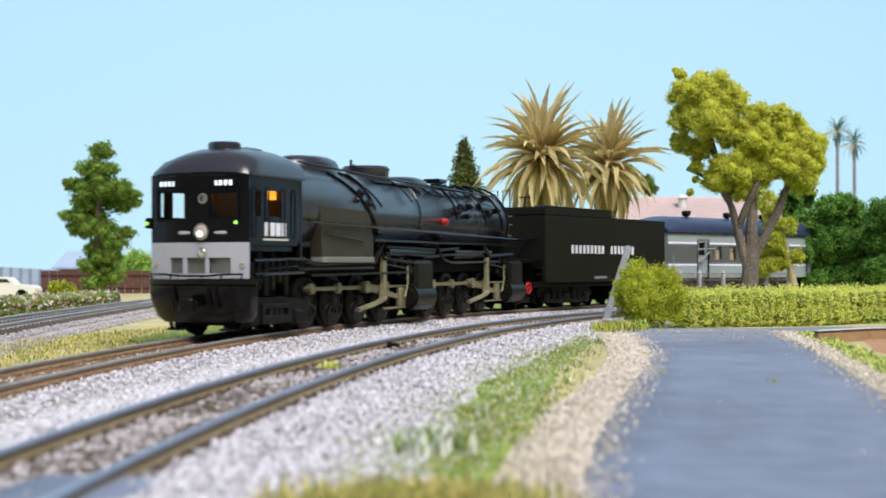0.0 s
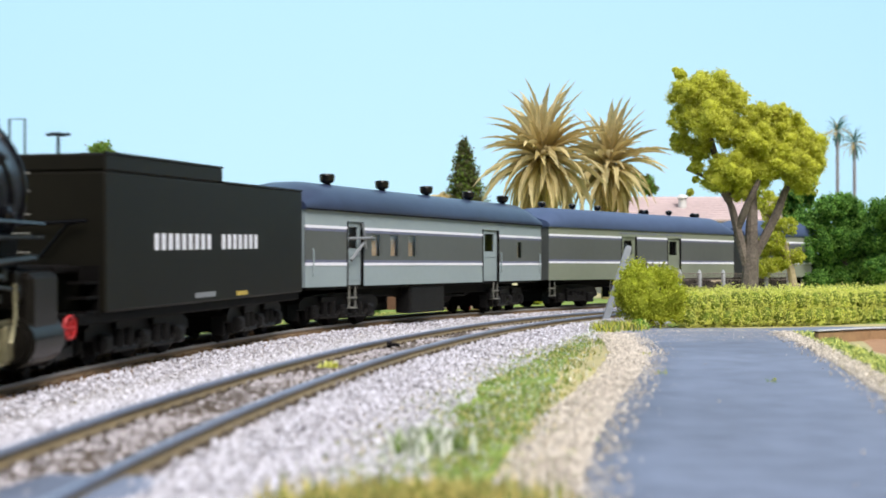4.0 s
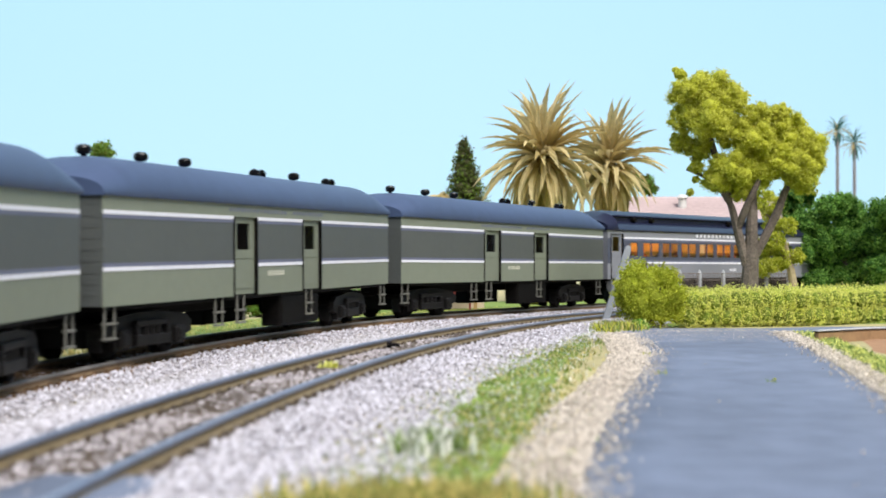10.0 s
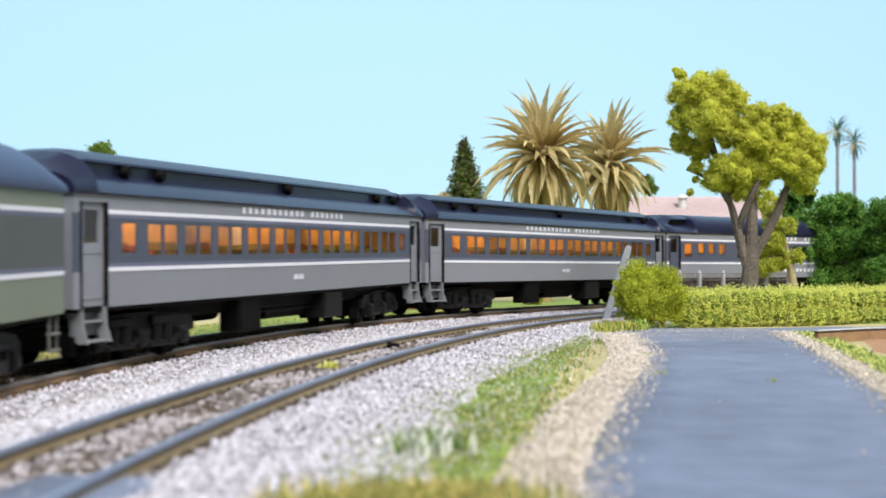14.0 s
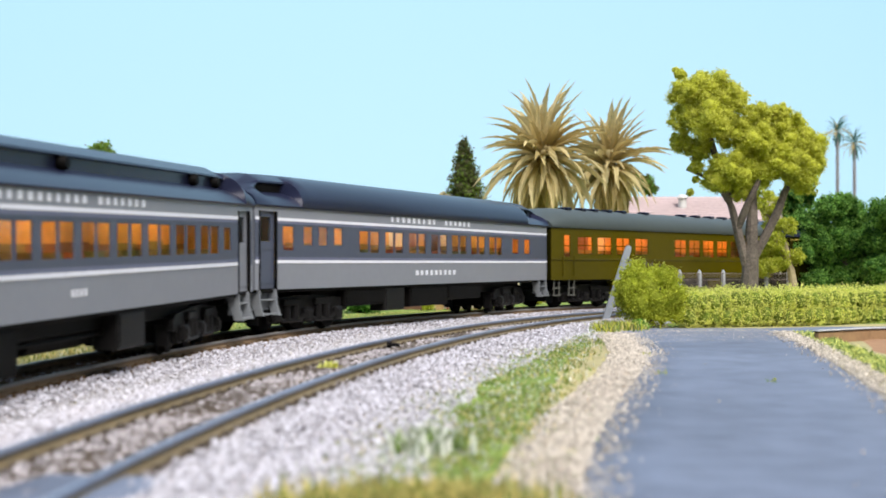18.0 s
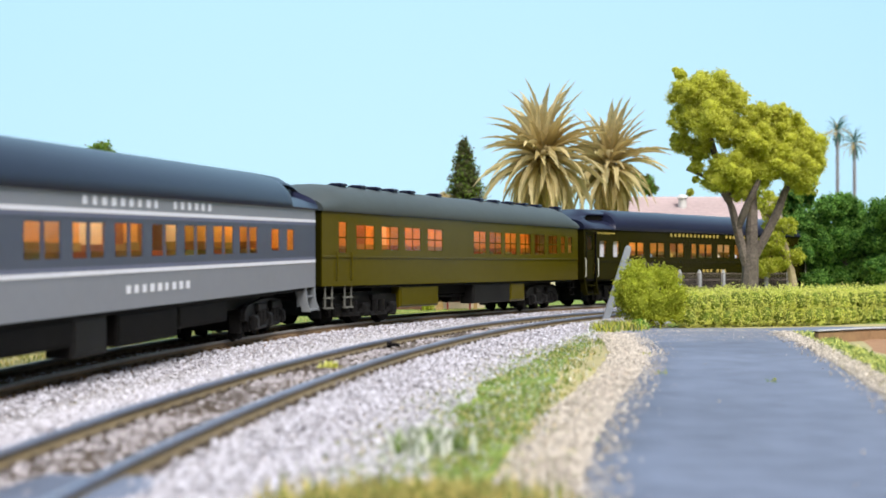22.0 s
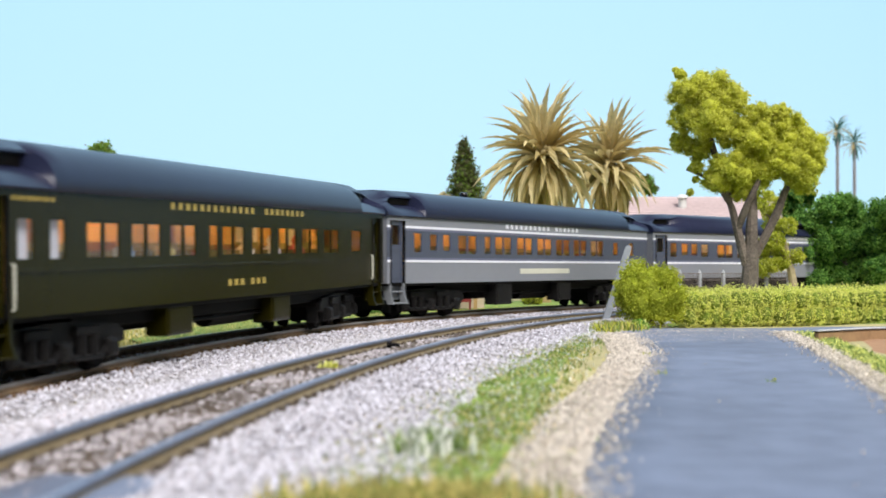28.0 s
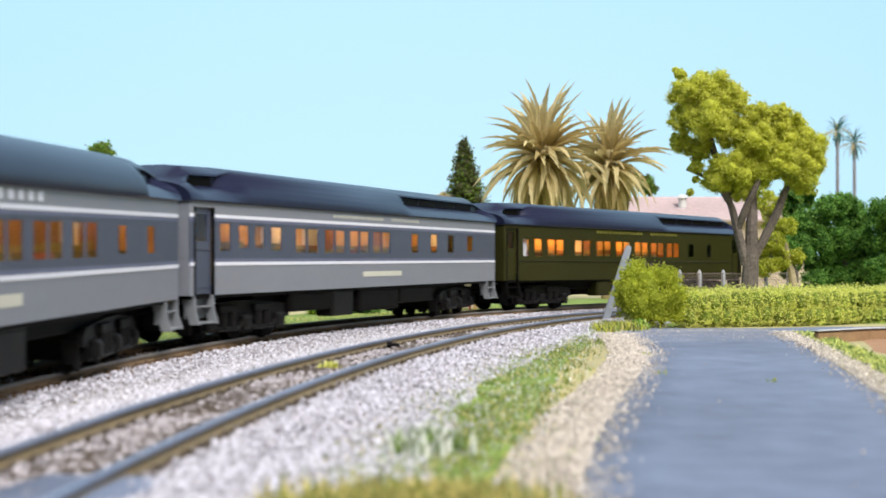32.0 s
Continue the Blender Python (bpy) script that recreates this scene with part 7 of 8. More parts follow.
def build_plants():
    # the yellow-green tree beside the road
    Dp = 650.0
    S = lambda x, y, o=0: spot(x, y, Dp + o)
    trunk = [([S(1320, 578), S(1326, 515), S(1330, 450)], [5.2, 4.2, 3.6]),
             ([S(1322, 470), S(1306, 410), S(1290, 355), S(1255, 318), S(1215, 300)], [2.5, 2.0, 1.5, 0.9, 0.4]),
             ([S(1330, 450), S(1331, 390), S(1334, 330, 4), S(1345, 260, 4)], [3.4, 2.6, 1.8, 0.9]),
             ([S(1306, 405), S(1328, 352, -5), S(1345, 318, -6)], [1.8, 1.6, 1.0]),
             ([S(1338, 452), S(1372, 385), S(1392, 335), S(1408, 300), S(1440, 285)], [2.0, 2.1, 1.6, 1.0, 0.4]),
             ([S(1290, 355), S(1262, 260), S(1250, 200)], [2.2, 1.4, 0.7])]
    crown = rclumps([(1225, 165, 42), (1262, 160, 40), (1290, 180, 34), (1215, 210, 34), (1250, 215, 46), (1208, 250, 24), (1290, 230, 38), (1240, 262, 28), (1204, 132, 12), (1197, 123, 7),
                     (1290, 300, 44), (1335, 300, 46), (1270, 318, 30), (1375, 290, 40), (1330, 250, 42), (1338, 208, 30), (1310, 335, 26), (1360, 235, 40),
                     (1400, 225, 36), (1425, 255, 36), (1440, 290, 26), (1405, 300, 36), (1420, 325, 22), (1395, 265, 40), (1380, 200, 22), (1450, 265, 16), (1232, 318, 8), (1222, 340, 8), (1232, 296, 14)], Dp, 0.85, 3)
    tree("garden_tree", "spreading tree with yellow-green foamy leaves and forked trunk", None, trunk, crown, 120000, 0.5, [L_YEL, L_YEL2, L_YEL2], 11, M_BARK, L_YEL, 0.66)
    # date palms with straw-coloured fronds
    palm("date_palm", "stout date palm with dry straw-coloured fronds", 960, 283, 0, 960.0, 124, 290, [L_PALM, L_PALM2, L_PALM], 21)
    palm("date_palm", "date palm with dry tan fronds beside a taller one", 1078, 296, 0, 1060.0, 108, 240, [L_PALM, L_PALM2], 22)
    # slim palms far behind
    for px, top, d, s in ((1483, 232, 2400.0, 31), (1513, 254, 2420.0, 32)):
        palm("fan_palm", "slim distant palm with a small green crown", px, top, 0, d, 30, 44, [L_PALMG, L_PALMG, L_PALM2], s, 2.9, False, M_PGREY)
    # conifer
    Dc = 1150.0
    base = spot(825, 400, Dc)
    gz = ground_z(base.x, base.y)
    cl = []
    r = random.Random(9)
    for i in range(46):
        u = (i + 0.5) / 46
        y = 246 + 190 * u
        w = 5 + 46 * u ** 0.8 if u < 0.6 else 36
        a = i * 2.4
        p = spot(821 + 6 * u, y, Dc)
        k = w * Dc / 2480
        cl.append((p + Vector((math.cos(a) * k * 0.6, math.sin(a) * k * 0.6, 0)), (k * 0.62, k * 0.62, 5.0 + 2 * u)))
    tree("cypress", "narrow dark green conifer", None, [([(base.x, base.y, gz - 1), spot(822, 250, Dc)], [3.0, 0.6])], cl, 9000, 1.3, [L_CONIF, L_PINE, L_CONIF], 13, M_BARK, L_CONIF, 0.5)
    # pine at the far side of the siding
    Dl = 1180.0
    pads = [(178, 268, 26), (165, 300, 30), (195, 300, 22), (172, 330, 40), (130, 328, 22), (120, 322, 12), (215, 335, 28), (240, 345, 14), (155, 358, 38), (205, 358, 34), (238, 358, 14), (150, 385, 42), (118, 382, 16), (175, 405, 36), (140, 405, 26), (222, 412, 18), (205, 430, 26), (170, 440, 26), (195, 455, 28), (165, 468, 30), (190, 486, 30), (172, 500, 26)]
    tree("pine_tree", "tall green pine with ragged layered branches", None, [([spot(172, 540, Dl), spot(172, 430, Dl), spot(175, 262, Dl)], [4, 3, 1.0]), ([spot(185, 440, Dl), spot(225, 400, Dl)], [2.5, 1])], rclumps(pads, Dl, 0.6, 5), 26000, 1.2, [L_PINE, L_OLIVE, L_GRN2], 14, M_BARK, L_PINE, 0.5)
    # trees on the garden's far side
    # the dense trees' dark green hearts paint in shade between the clumps
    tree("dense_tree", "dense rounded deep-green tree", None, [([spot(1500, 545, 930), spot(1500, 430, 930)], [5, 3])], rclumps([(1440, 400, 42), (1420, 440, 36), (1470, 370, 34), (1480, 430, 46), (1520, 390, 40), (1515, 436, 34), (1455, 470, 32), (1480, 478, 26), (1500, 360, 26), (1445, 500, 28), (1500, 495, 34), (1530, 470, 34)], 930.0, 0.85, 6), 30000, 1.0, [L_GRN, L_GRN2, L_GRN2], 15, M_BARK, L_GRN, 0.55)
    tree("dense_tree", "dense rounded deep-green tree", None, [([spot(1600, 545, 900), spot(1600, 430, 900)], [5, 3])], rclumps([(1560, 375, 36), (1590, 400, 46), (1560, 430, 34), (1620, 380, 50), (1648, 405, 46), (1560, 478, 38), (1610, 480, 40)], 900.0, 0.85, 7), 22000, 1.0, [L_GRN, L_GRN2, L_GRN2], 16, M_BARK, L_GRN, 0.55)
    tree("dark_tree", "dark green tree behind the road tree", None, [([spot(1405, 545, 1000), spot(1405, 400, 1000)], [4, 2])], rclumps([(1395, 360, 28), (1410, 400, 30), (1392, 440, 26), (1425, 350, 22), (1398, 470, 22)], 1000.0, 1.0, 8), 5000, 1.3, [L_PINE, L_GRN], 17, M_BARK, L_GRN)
    tree("willow_shrub", "thin yellow-green tree with pale bare stems", None, [([spot(1408, 545, 790), spot(1400, 480, 790), spot(1375, 425, 790), spot(1352, 360, 790)], [2.6, 2.2, 1.6, 0.7]), ([spot(1400, 480, 790), spot(1388, 430, 790), spot(1360, 400, 790)], [2.0, 1.2, 0.6])], rclumps([(1372, 430, 22), (1360, 360, 24), (1368, 395, 18), (1385, 460, 18), (1425, 320, 24), (1440, 300, 16), (1366, 470, 14), (1345, 330, 16), (1356, 440, 16), (1352, 475, 16), (1410, 455, 14), (1395, 400, 16)], 790.0, 1.2, 9), 15000, 0.75, [L_YEL, L_YEL2, L_YELD], 18, M_BARKL)
    tree("round_tree", "small green tree behind the palms", None, [([spot(1150, 520, 1500), spot(1150, 330, 1500)], [4, 1.5])], rclumps([(1142, 325, 18), (1125, 318, 14), (1152, 335, 12)], 1500.0, 0.9, 10), 1500, 2.0, [L_GRN2, L_OLIVE], 19, M_BARK)
    # straw-coloured round crowns that show above the cars
    tree("dry_tree", "round tree with olive-straw foliage beyond the line", None, [([spot(573, 530, 1100), spot(573, 360, 1100)], [4, 2])], rclumps([(573, 356, 30), (552, 366, 22), (594, 366, 22), (573, 388, 30)], 1100.0, 0.95, 12), 4200, 1.4, [L_DRY, L_OLIVE, L_PALM], 24, M_BARK, L_DRY)
    tree("dry_tree", "round tree with dry tan foliage beyond the line", None, [([spot(774, 530, 1120), spot(774, 380, 1120)], [4, 2])], rclumps([(774, 376, 34), (750, 388, 24), (798, 386, 24), (774, 408, 32)], 1120.0, 0.95, 13), 4600, 1.4, [L_PALM, L_PALM2, L_DRY], 25, M_BARK, L_PALM2)
    # bushes and hedges
    shrub("round_bush", "dense yellow-green bush beside the road", 1148, 580, 140, 124, 536.0, 34000, 0.46, [L_YELD, L_YEL, L_YELD], 31)
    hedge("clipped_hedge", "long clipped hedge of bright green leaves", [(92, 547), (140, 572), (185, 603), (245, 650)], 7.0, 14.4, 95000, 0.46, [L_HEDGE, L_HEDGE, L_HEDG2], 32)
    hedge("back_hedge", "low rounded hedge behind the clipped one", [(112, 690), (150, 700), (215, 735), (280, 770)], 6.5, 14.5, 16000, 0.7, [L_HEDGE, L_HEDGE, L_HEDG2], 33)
    hedge("flower_hedge", "flowering hedge with faded pink and red blooms", [(-214, 560), (-209, 660), (-204, 760), (-203, 850)], 9.0, 10.0, 15000, 1.0, [L_PINK, L_PINK, L_GRN2, L_RED, L_OLIVE, L_PALE], 34)
    shrub("yellow_bush", "small yellow-green bush by the siding", 110, 528, 56, 38, 1010.0, 1800, 1.4, [L_YELD, L_OLIVE, L_YEL], 35)
    shrub("green_bush", "bright green bush behind the brown fence", 240, 516, 84, 76, 1390.0, 4200, 1.5, [L_GRN2, L_HEDG2, L_GRN2], 36)
    shrub("teal_bush", "dark bluish-green bush behind the brown fence", 285, 516, 50, 62, 1420.0, 1500, 2.0, [L_PINE, L_GRN2], 37)
    for px, w, h, d, mats, s in ((458, 70, 52, 690.0, [L_GRN2, L_OLIVE], 41), (640, 86, 52, 730.0, [L_GRN, L_GRN2], 42), (757, 24, 36, 770.0, [L_YEL, L_YEL2], 43), (940, 40, 26, 900.0, [L_YEL, L_OLIVE], 44), (560, 50, 30, 715.0, [L_GRN2, L_YEL], 45)):
        shrub("lawn_bush", "leafy bush on the lawn beyond the main line", px, 550, w, h, d, 1800, 1.0, mats, s)
    shrub("green_tuft", "small fresh green plant at the foot of the bush", 1132, 588, 36, 22, 512.0, 700, 0.7, [L_GRN2, L_HEDGE], 46, "plant")


def build_grass():
    rs = random.Random(12)
    spots = []
    A = [(-22, 147), (-12, 190), (-6, 219), (0, 268), (13, 344), (32, 410), (51, 480), (58, 510)]
    B = [(8, 147), (12.5, 186), (17, 219), (22, 268), (32, 344), (44, 410), (56, 480), (61, 510)]
    for _ in range(20000):
        t = rs.random() ** 1.1 * 6.999
        i = int(t)
        a, b = Vector(A[i]).lerp(Vector(A[i + 1]), t - i), Vector(B[i]).lerp(Vector(B[i + 1]), t - i)
        p = a.lerp(b, rs.gauss(0.5, 0.3))
        if noise.noise((p.x * 0.11, p.y * 0.06, 4)) < -0.22 and rs.random() < 0.8:
            continue
        spots.append((p.x, p.y, ground_z(p.x, p.y) + 0.3))
    tufts("verge_grass", spots, [L_GRASS, L_GRASS, L_GRAS2, L_PALM, L_DRY, L_GRAS2, L_PALE], "short green flocked grass on the verge", 1.0, 0.2, 1.1)
    near = []
    for _ in range(3600):
        x, y = rs.gauss(-3, 6.0), rs.gauss(142, 5)
        near.append((x, y, ground_z(x, y) + 0.2))
    tufts("foreground_grass", near, [L_DRY, L_GRAS2, L_DRY], "dry yellow grass close to the viewer", 3.6, 0.3, 0.6)
    white = [(rs.gauss(-2.0, 2.0), rs.gauss(190, 3.0), ground_z(-1, 190) + 0.8) for _ in range(300)]
    tufts("flowering_weed", white, [L_PALE, L_PALE, L_GRASS], "pale flowering weed on the verge", 2.8, 0.42, 0.9, "weed")
    bits = []
    for _ in range(420):
        t = rs.random() * 6.999
        i = int(t)
        a, b = Vector(A[i]).lerp(Vector(A[i + 1]), t - i), Vector(B[i]).lerp(Vector(B[i + 1]), t - i)
        p = a.lerp(b, rs.random() ** 1.5)
        bits.append((p.x, p.y, ground_z(p.x, p.y) + 1.2))
    stones("verge_grit", bits, M_STONE, "stray pale stones in the verge grass", 0.25, 0.5)
    tip = []
    for (cx, cy, n, sp) in ((61, 506, 420, 3.5), (66, 512, 400, 4), (57, 488, 160, 2.2)):
        for _ in range(n):
            x, y = rs.gauss(cx, sp), rs.gauss(cy, sp * 1.6)
            tip.append((x, y, ground_z(x, y) + 0.2))
    tufts("straw_tufts", tip, [L_DRY, L_GRASS, L_YEL], "straw-yellow tufts by the bush and verge", 3.6, 0.22, 0.8)
    dry = []
    for _ in range(24000):
        y = 260 + 740 * rs.random() ** 1.3
        x = CX - math.sqrt(max(1, (R_MAIN + rs.uniform(17, 80)) ** 2 - (y - CY) ** 2))
        dry.append((x, y, ground_z(x, y)))
    tufts("sand_strip_grass", dry, [L_DRY, L_DRY, L_GRAS2], "sparse dry grass on the sandy strip behind the main line", 1.3, 0.22, 0.9)
    edge = []
    for _ in range(2600):
        t = rs.random()
        p = Vector((93, 290)).lerp(Vector((119, 475)), t)
        x, y = p.x + rs.uniform(0, 8), p.y
        edge.append((x, y, ground_z(x, y) + 0.6))
    tufts("yard_edge_grass", edge, [L_GRASS, L_HEDGE], "bright green grass along the yard's edge", 1.6, 0.22, 0.8)
    for (px, py) in ((1165, 672), (1368, 685), (1142, 640)):
        p = pt(px, py)
        tf = [(p.x + rs.gauss(0, 0.6), p.y + rs.gauss(0, 0.6), ground_z(p.x, p.y) + 0.8) for _ in range(9)]
        tufts("road_weed", tf, [L_GRASS, L_YEL], "tiny green weed in the asphalt", 0.9, 0.2, 0.9, "weed")
    for (px, py) in ((584, 649),):
        p = pt(px, py, -1.6)
        tf = [(p.x + rs.gauss(0, 1.1), p.y + rs.gauss(0, 1.1), near_z(p.y) - 2.9) for _ in range(90)]
        tufts("weed_tuft", tf, [L_YEL2, L_HEDGE], "tiny yellow-green weed between the rails", 2.0, 0.22, 0.9, "weed")
# ---- buildings, fences, small fixtures ----
M_PINKR = mat("faded_pink_roof_tiles", (0.5, 0.4, 0.39), 0.8, vary=0.15, size=4, bump=0.3)
M_STUCCO = mat("cream_stucco", (0.62, 0.52, 0.38), 0.9, vary=0.12, size=6, bump=0.2)
M_BRICK = mat("yellow_brown_brick", (0.4, 0.26, 0.11), 0.85, vary=0.25, size=2, bump=0.3, rnd=0.3)
M_TIMBER = mat("dark_brown_timber", (0.12, 0.06, 0.035), 0.75, vary=0.3, size=3, bump=0.3)
M_REDB = mat("dark_red_painted_wood", (0.22, 0.035, 0.03), 0.6, vary=0.2, size=3, bump=0.2)
M_PALEW = mat("weathered_white_wood", (0.62, 0.62, 0.6), 0.75, vary=0.15, size=3, bump=0.2)
M_FENCEB = mat("chocolate_fence_boards", (0.1, 0.047, 0.042), 0.8, vary=0.2, size=5, bump=0.3, rnd=0.25)
M_TIN = mat("blue_grey_corrugated_sheet", (0.3, 0.38, 0.5), 0.55, vary=0.12, size=8, bump=0.1)
M_POST = mat("weathered_concrete_post", (0.27, 0.3, 0.33), 0.7, vary=0.2, size=3, bump=0.3)
M_CONC = mat("grey_fence_post", (0.38, 0.4, 0.42), 0.8, vary=0.2, size=3, bump=0.2)
M_WIRE = mat("rusty_grey_wire", (0.2, 0.17, 0.15), 0.6, metal=0.3, vary=0.2, bump=0.0)
M_DARKG = mat("dark_window_glass", (0.03, 0.035, 0.04), 0.12, vary=0.1, bump=0.0)
M_CARW = mat("cream_car_enamel", (0.72, 0.72, 0.66), 0.25, vary=0.04, bump=0.0)
M_HILL = mat("tan_thatch", (0.55, 0.42, 0.18), 0.9, vary=0.2, size=6, bump=0.4)


def build_house():
    """A long low house with a pink roof behind the palms."""
    h = new("house")
    tagged(h, "cream stucco house with a faded pink hipped roof", "house")
    x0, x1, y0, y1 = 150, 340, 1300, 1400
    gz = ground_z(200, 1300)
    bm = bmn()
    box(bm, x0, x1, y0, y0 + 4, gz - 1, 66)
    part("front_wall", bm, M_STUCCO, h)
    part("back_wall", plain_box(x0, x1, y1 - 4, y1, gz - 1, 66), M_STUCCO, h)
    part("side_wall", plain_box(x0, x0 + 4, y0 + 4, y1 - 4, gz - 1, 66), M_STUCCO, h)
    part("side_wall", plain_box(x1 - 4, x1, y0 + 4, y1 - 4, gz - 1, 66), M_STUCCO, h)
    bm = bmn()
    e = 7
    lo = [(x0 - e, y0 - e, 65), (x1 + e, y0 - e, 65), (x1 + e, y1 + e, 65), (x0 - e, y1 + e, 65)]
    hi = [(x0 + 22, (y0 + y1) / 2 - 2, 88.5), (x1 - 10, (y0 + y1) / 2 - 2, 88.5), (x1 - 10, (y0 + y1) / 2 + 2, 88.5), (x0 + 22, (y0 + y1) / 2 + 2, 88.5)]
    loft(bm, [[(a, b, c - 2) for a, b, c in lo], lo, hi])
    rf = part("roof", bm, M_PINKR, h)
    for k in range(9):
        z = 67 + k * 2.3
        f = (z - 65) / 23.5
        bm = bmn()
        y = y0 - e + ((y0 + y1) / 2 - 2 - y0 + e) * f
        box(bm, x0 - e + 29 * f, x1 + e - 17 * f, y - 0.9, y - 0.1, z - 0.3, z + 0.4)
        part("tile_course", bm, M_PINKR, rf)
    bm = bmn()
    tube(bm, (226, 1322, 74), (226, 1322, 86), 4, seg=12)
    tube(bm, (226, 1322, 86), (226, 1322, 89), 6, 3, seg=12)
    part("roof_vent", bm, M_PALEW, h)
    for x in (172, 214, 258, 302):
        bm = bmn()
        box(bm, x - 9, x + 9, y0 - 1.2, y0 + 0.4, 24, 46, 0.4)
        w = part("window_frame", bm, M_TIMBER, h)
        part("pane", plain_box(x - 7.4, x + 7.4, y0 - 1.5, y0 - 1.25, 25.6, 44.4), M_DARKG, w)
    bm = bmn()
    box(bm, 232, 246, y0 - 1.4, y0 + 0.4, gz, 34, 0.4)
    part("door", bm, M_TIMBER, h)
    # tan thatched hut roof seen over the train
    t = new("garden_hut")
    tagged(t, "small hut with a tan rounded thatch", "hut")
    p = spot(772, 345, 1420)
    g2 = ground_z(p.x, p.y)
    bm = bmn()
    spin_profile(bm, [(17, g2 - 1), (17, p.z - 16)], 18, "Z", (p.x, p.y, 0))
    part("hut_wall", bm, M_STUCCO, t)
    bm = bmn()
    spin_profile(bm, [(24, p.z - 17), (21, p.z - 8), (13, p.z - 2), (4, p.z)], 20, "Z", (p.x, p.y, 0))
    part("thatch", bm, M_HILL, t, smooth=True)


def build_station():
    """A small trackside shelter seen beneath the cars."""
    h = new("trackside_shelter")
    tagged(h, "brown timber shelter with brick post and red bench", "shelter")
    g = ground_z(0, 790)
    part("back_wall", plain_box(-34, 24, 812, 815, g - 1, 34), M_STUCCO, h)
    part("side_wall", plain_box(-36, -5, 790, 793, g - 1, 34), M_TIMBER, h)
    bm = bmn()
    box(bm, -40, 30, 784, 822, 34, 36.5, 0.6)
    part("roof", bm, M_TIMBER, h)
    for k in range(13):
        z = g - 1 + k * 2.9
        part("brick", plain_box(-4.2 + (0.2 if k % 2 else 0), 0.0 + (0.2 if k % 2 else 0), 784, 788, z, z + 2.6), M_BRICK, h)
    bm = bmn()
    box(bm, 17.2, 19.2, 785, 787, g - 1, 34)
    part("post", bm, M_BRICK, h)
    b = new("bench")
    tagged(b, "dark red wooden bench in the shelter", "bench")
    part("seat", plain_box(2, 16, 788, 794, g + 5.0, g + 6.2), M_REDB, b)
    part("backrest", plain_box(2, 16, 794, 795, g + 6.2, g + 12), M_REDB, b)
    for x in (2.6, 15.2):
        for y in (788.6, 793.2):
            part("leg", plain_box(x - 0.5, x + 0.5, y - 0.5, y + 0.5, g - 0.5, g + 5.0), M_REDB, b)


def board_fence(name, label, a, b, height, pitch, material, thick=1.4, post=None, category="fence"):
    f = new(name)
    tagged(f, label, category)
    a, b = Vector((*a, 0)), Vector((*b, 0))
    d = (b - a)
    n = int(d.length / pitch)
    ang = math.degrees(math.atan2(d.y, d.x))
    bm = bmn()
    box(bm, 0, pitch * 0.94, -thick / 2, thick / 2, -1, height, 0.15)
    me = bpy.data.meshes.new("board")
    bm.to_mesh(me)
    bm.free()
    me.materials.append(material)
    for k in range(n):
        p = a.lerp(b, k / n)
        o = new("board", me)
        o.parent = f
        o.matrix_basis = at(p.x, p.y, ground_z(p.x, p.y) + rng.uniform(-0.2, 0.2), 0, rng.uniform(-0.6, 0.6), ang)
    gz = ground_z(a.x, a.y)
    for z in (height * 0.25, height * 0.8):
        bm = bmn()
        box(bm, 0, d.length, -thick * 1.3, -thick / 2 - 0.05, gz + z, gz + z + 1.6)
        o = part("rail", bm, post or material, f)
        o.matrix_basis = at(a.x, a.y, 0, 0, 0, ang)
    return f


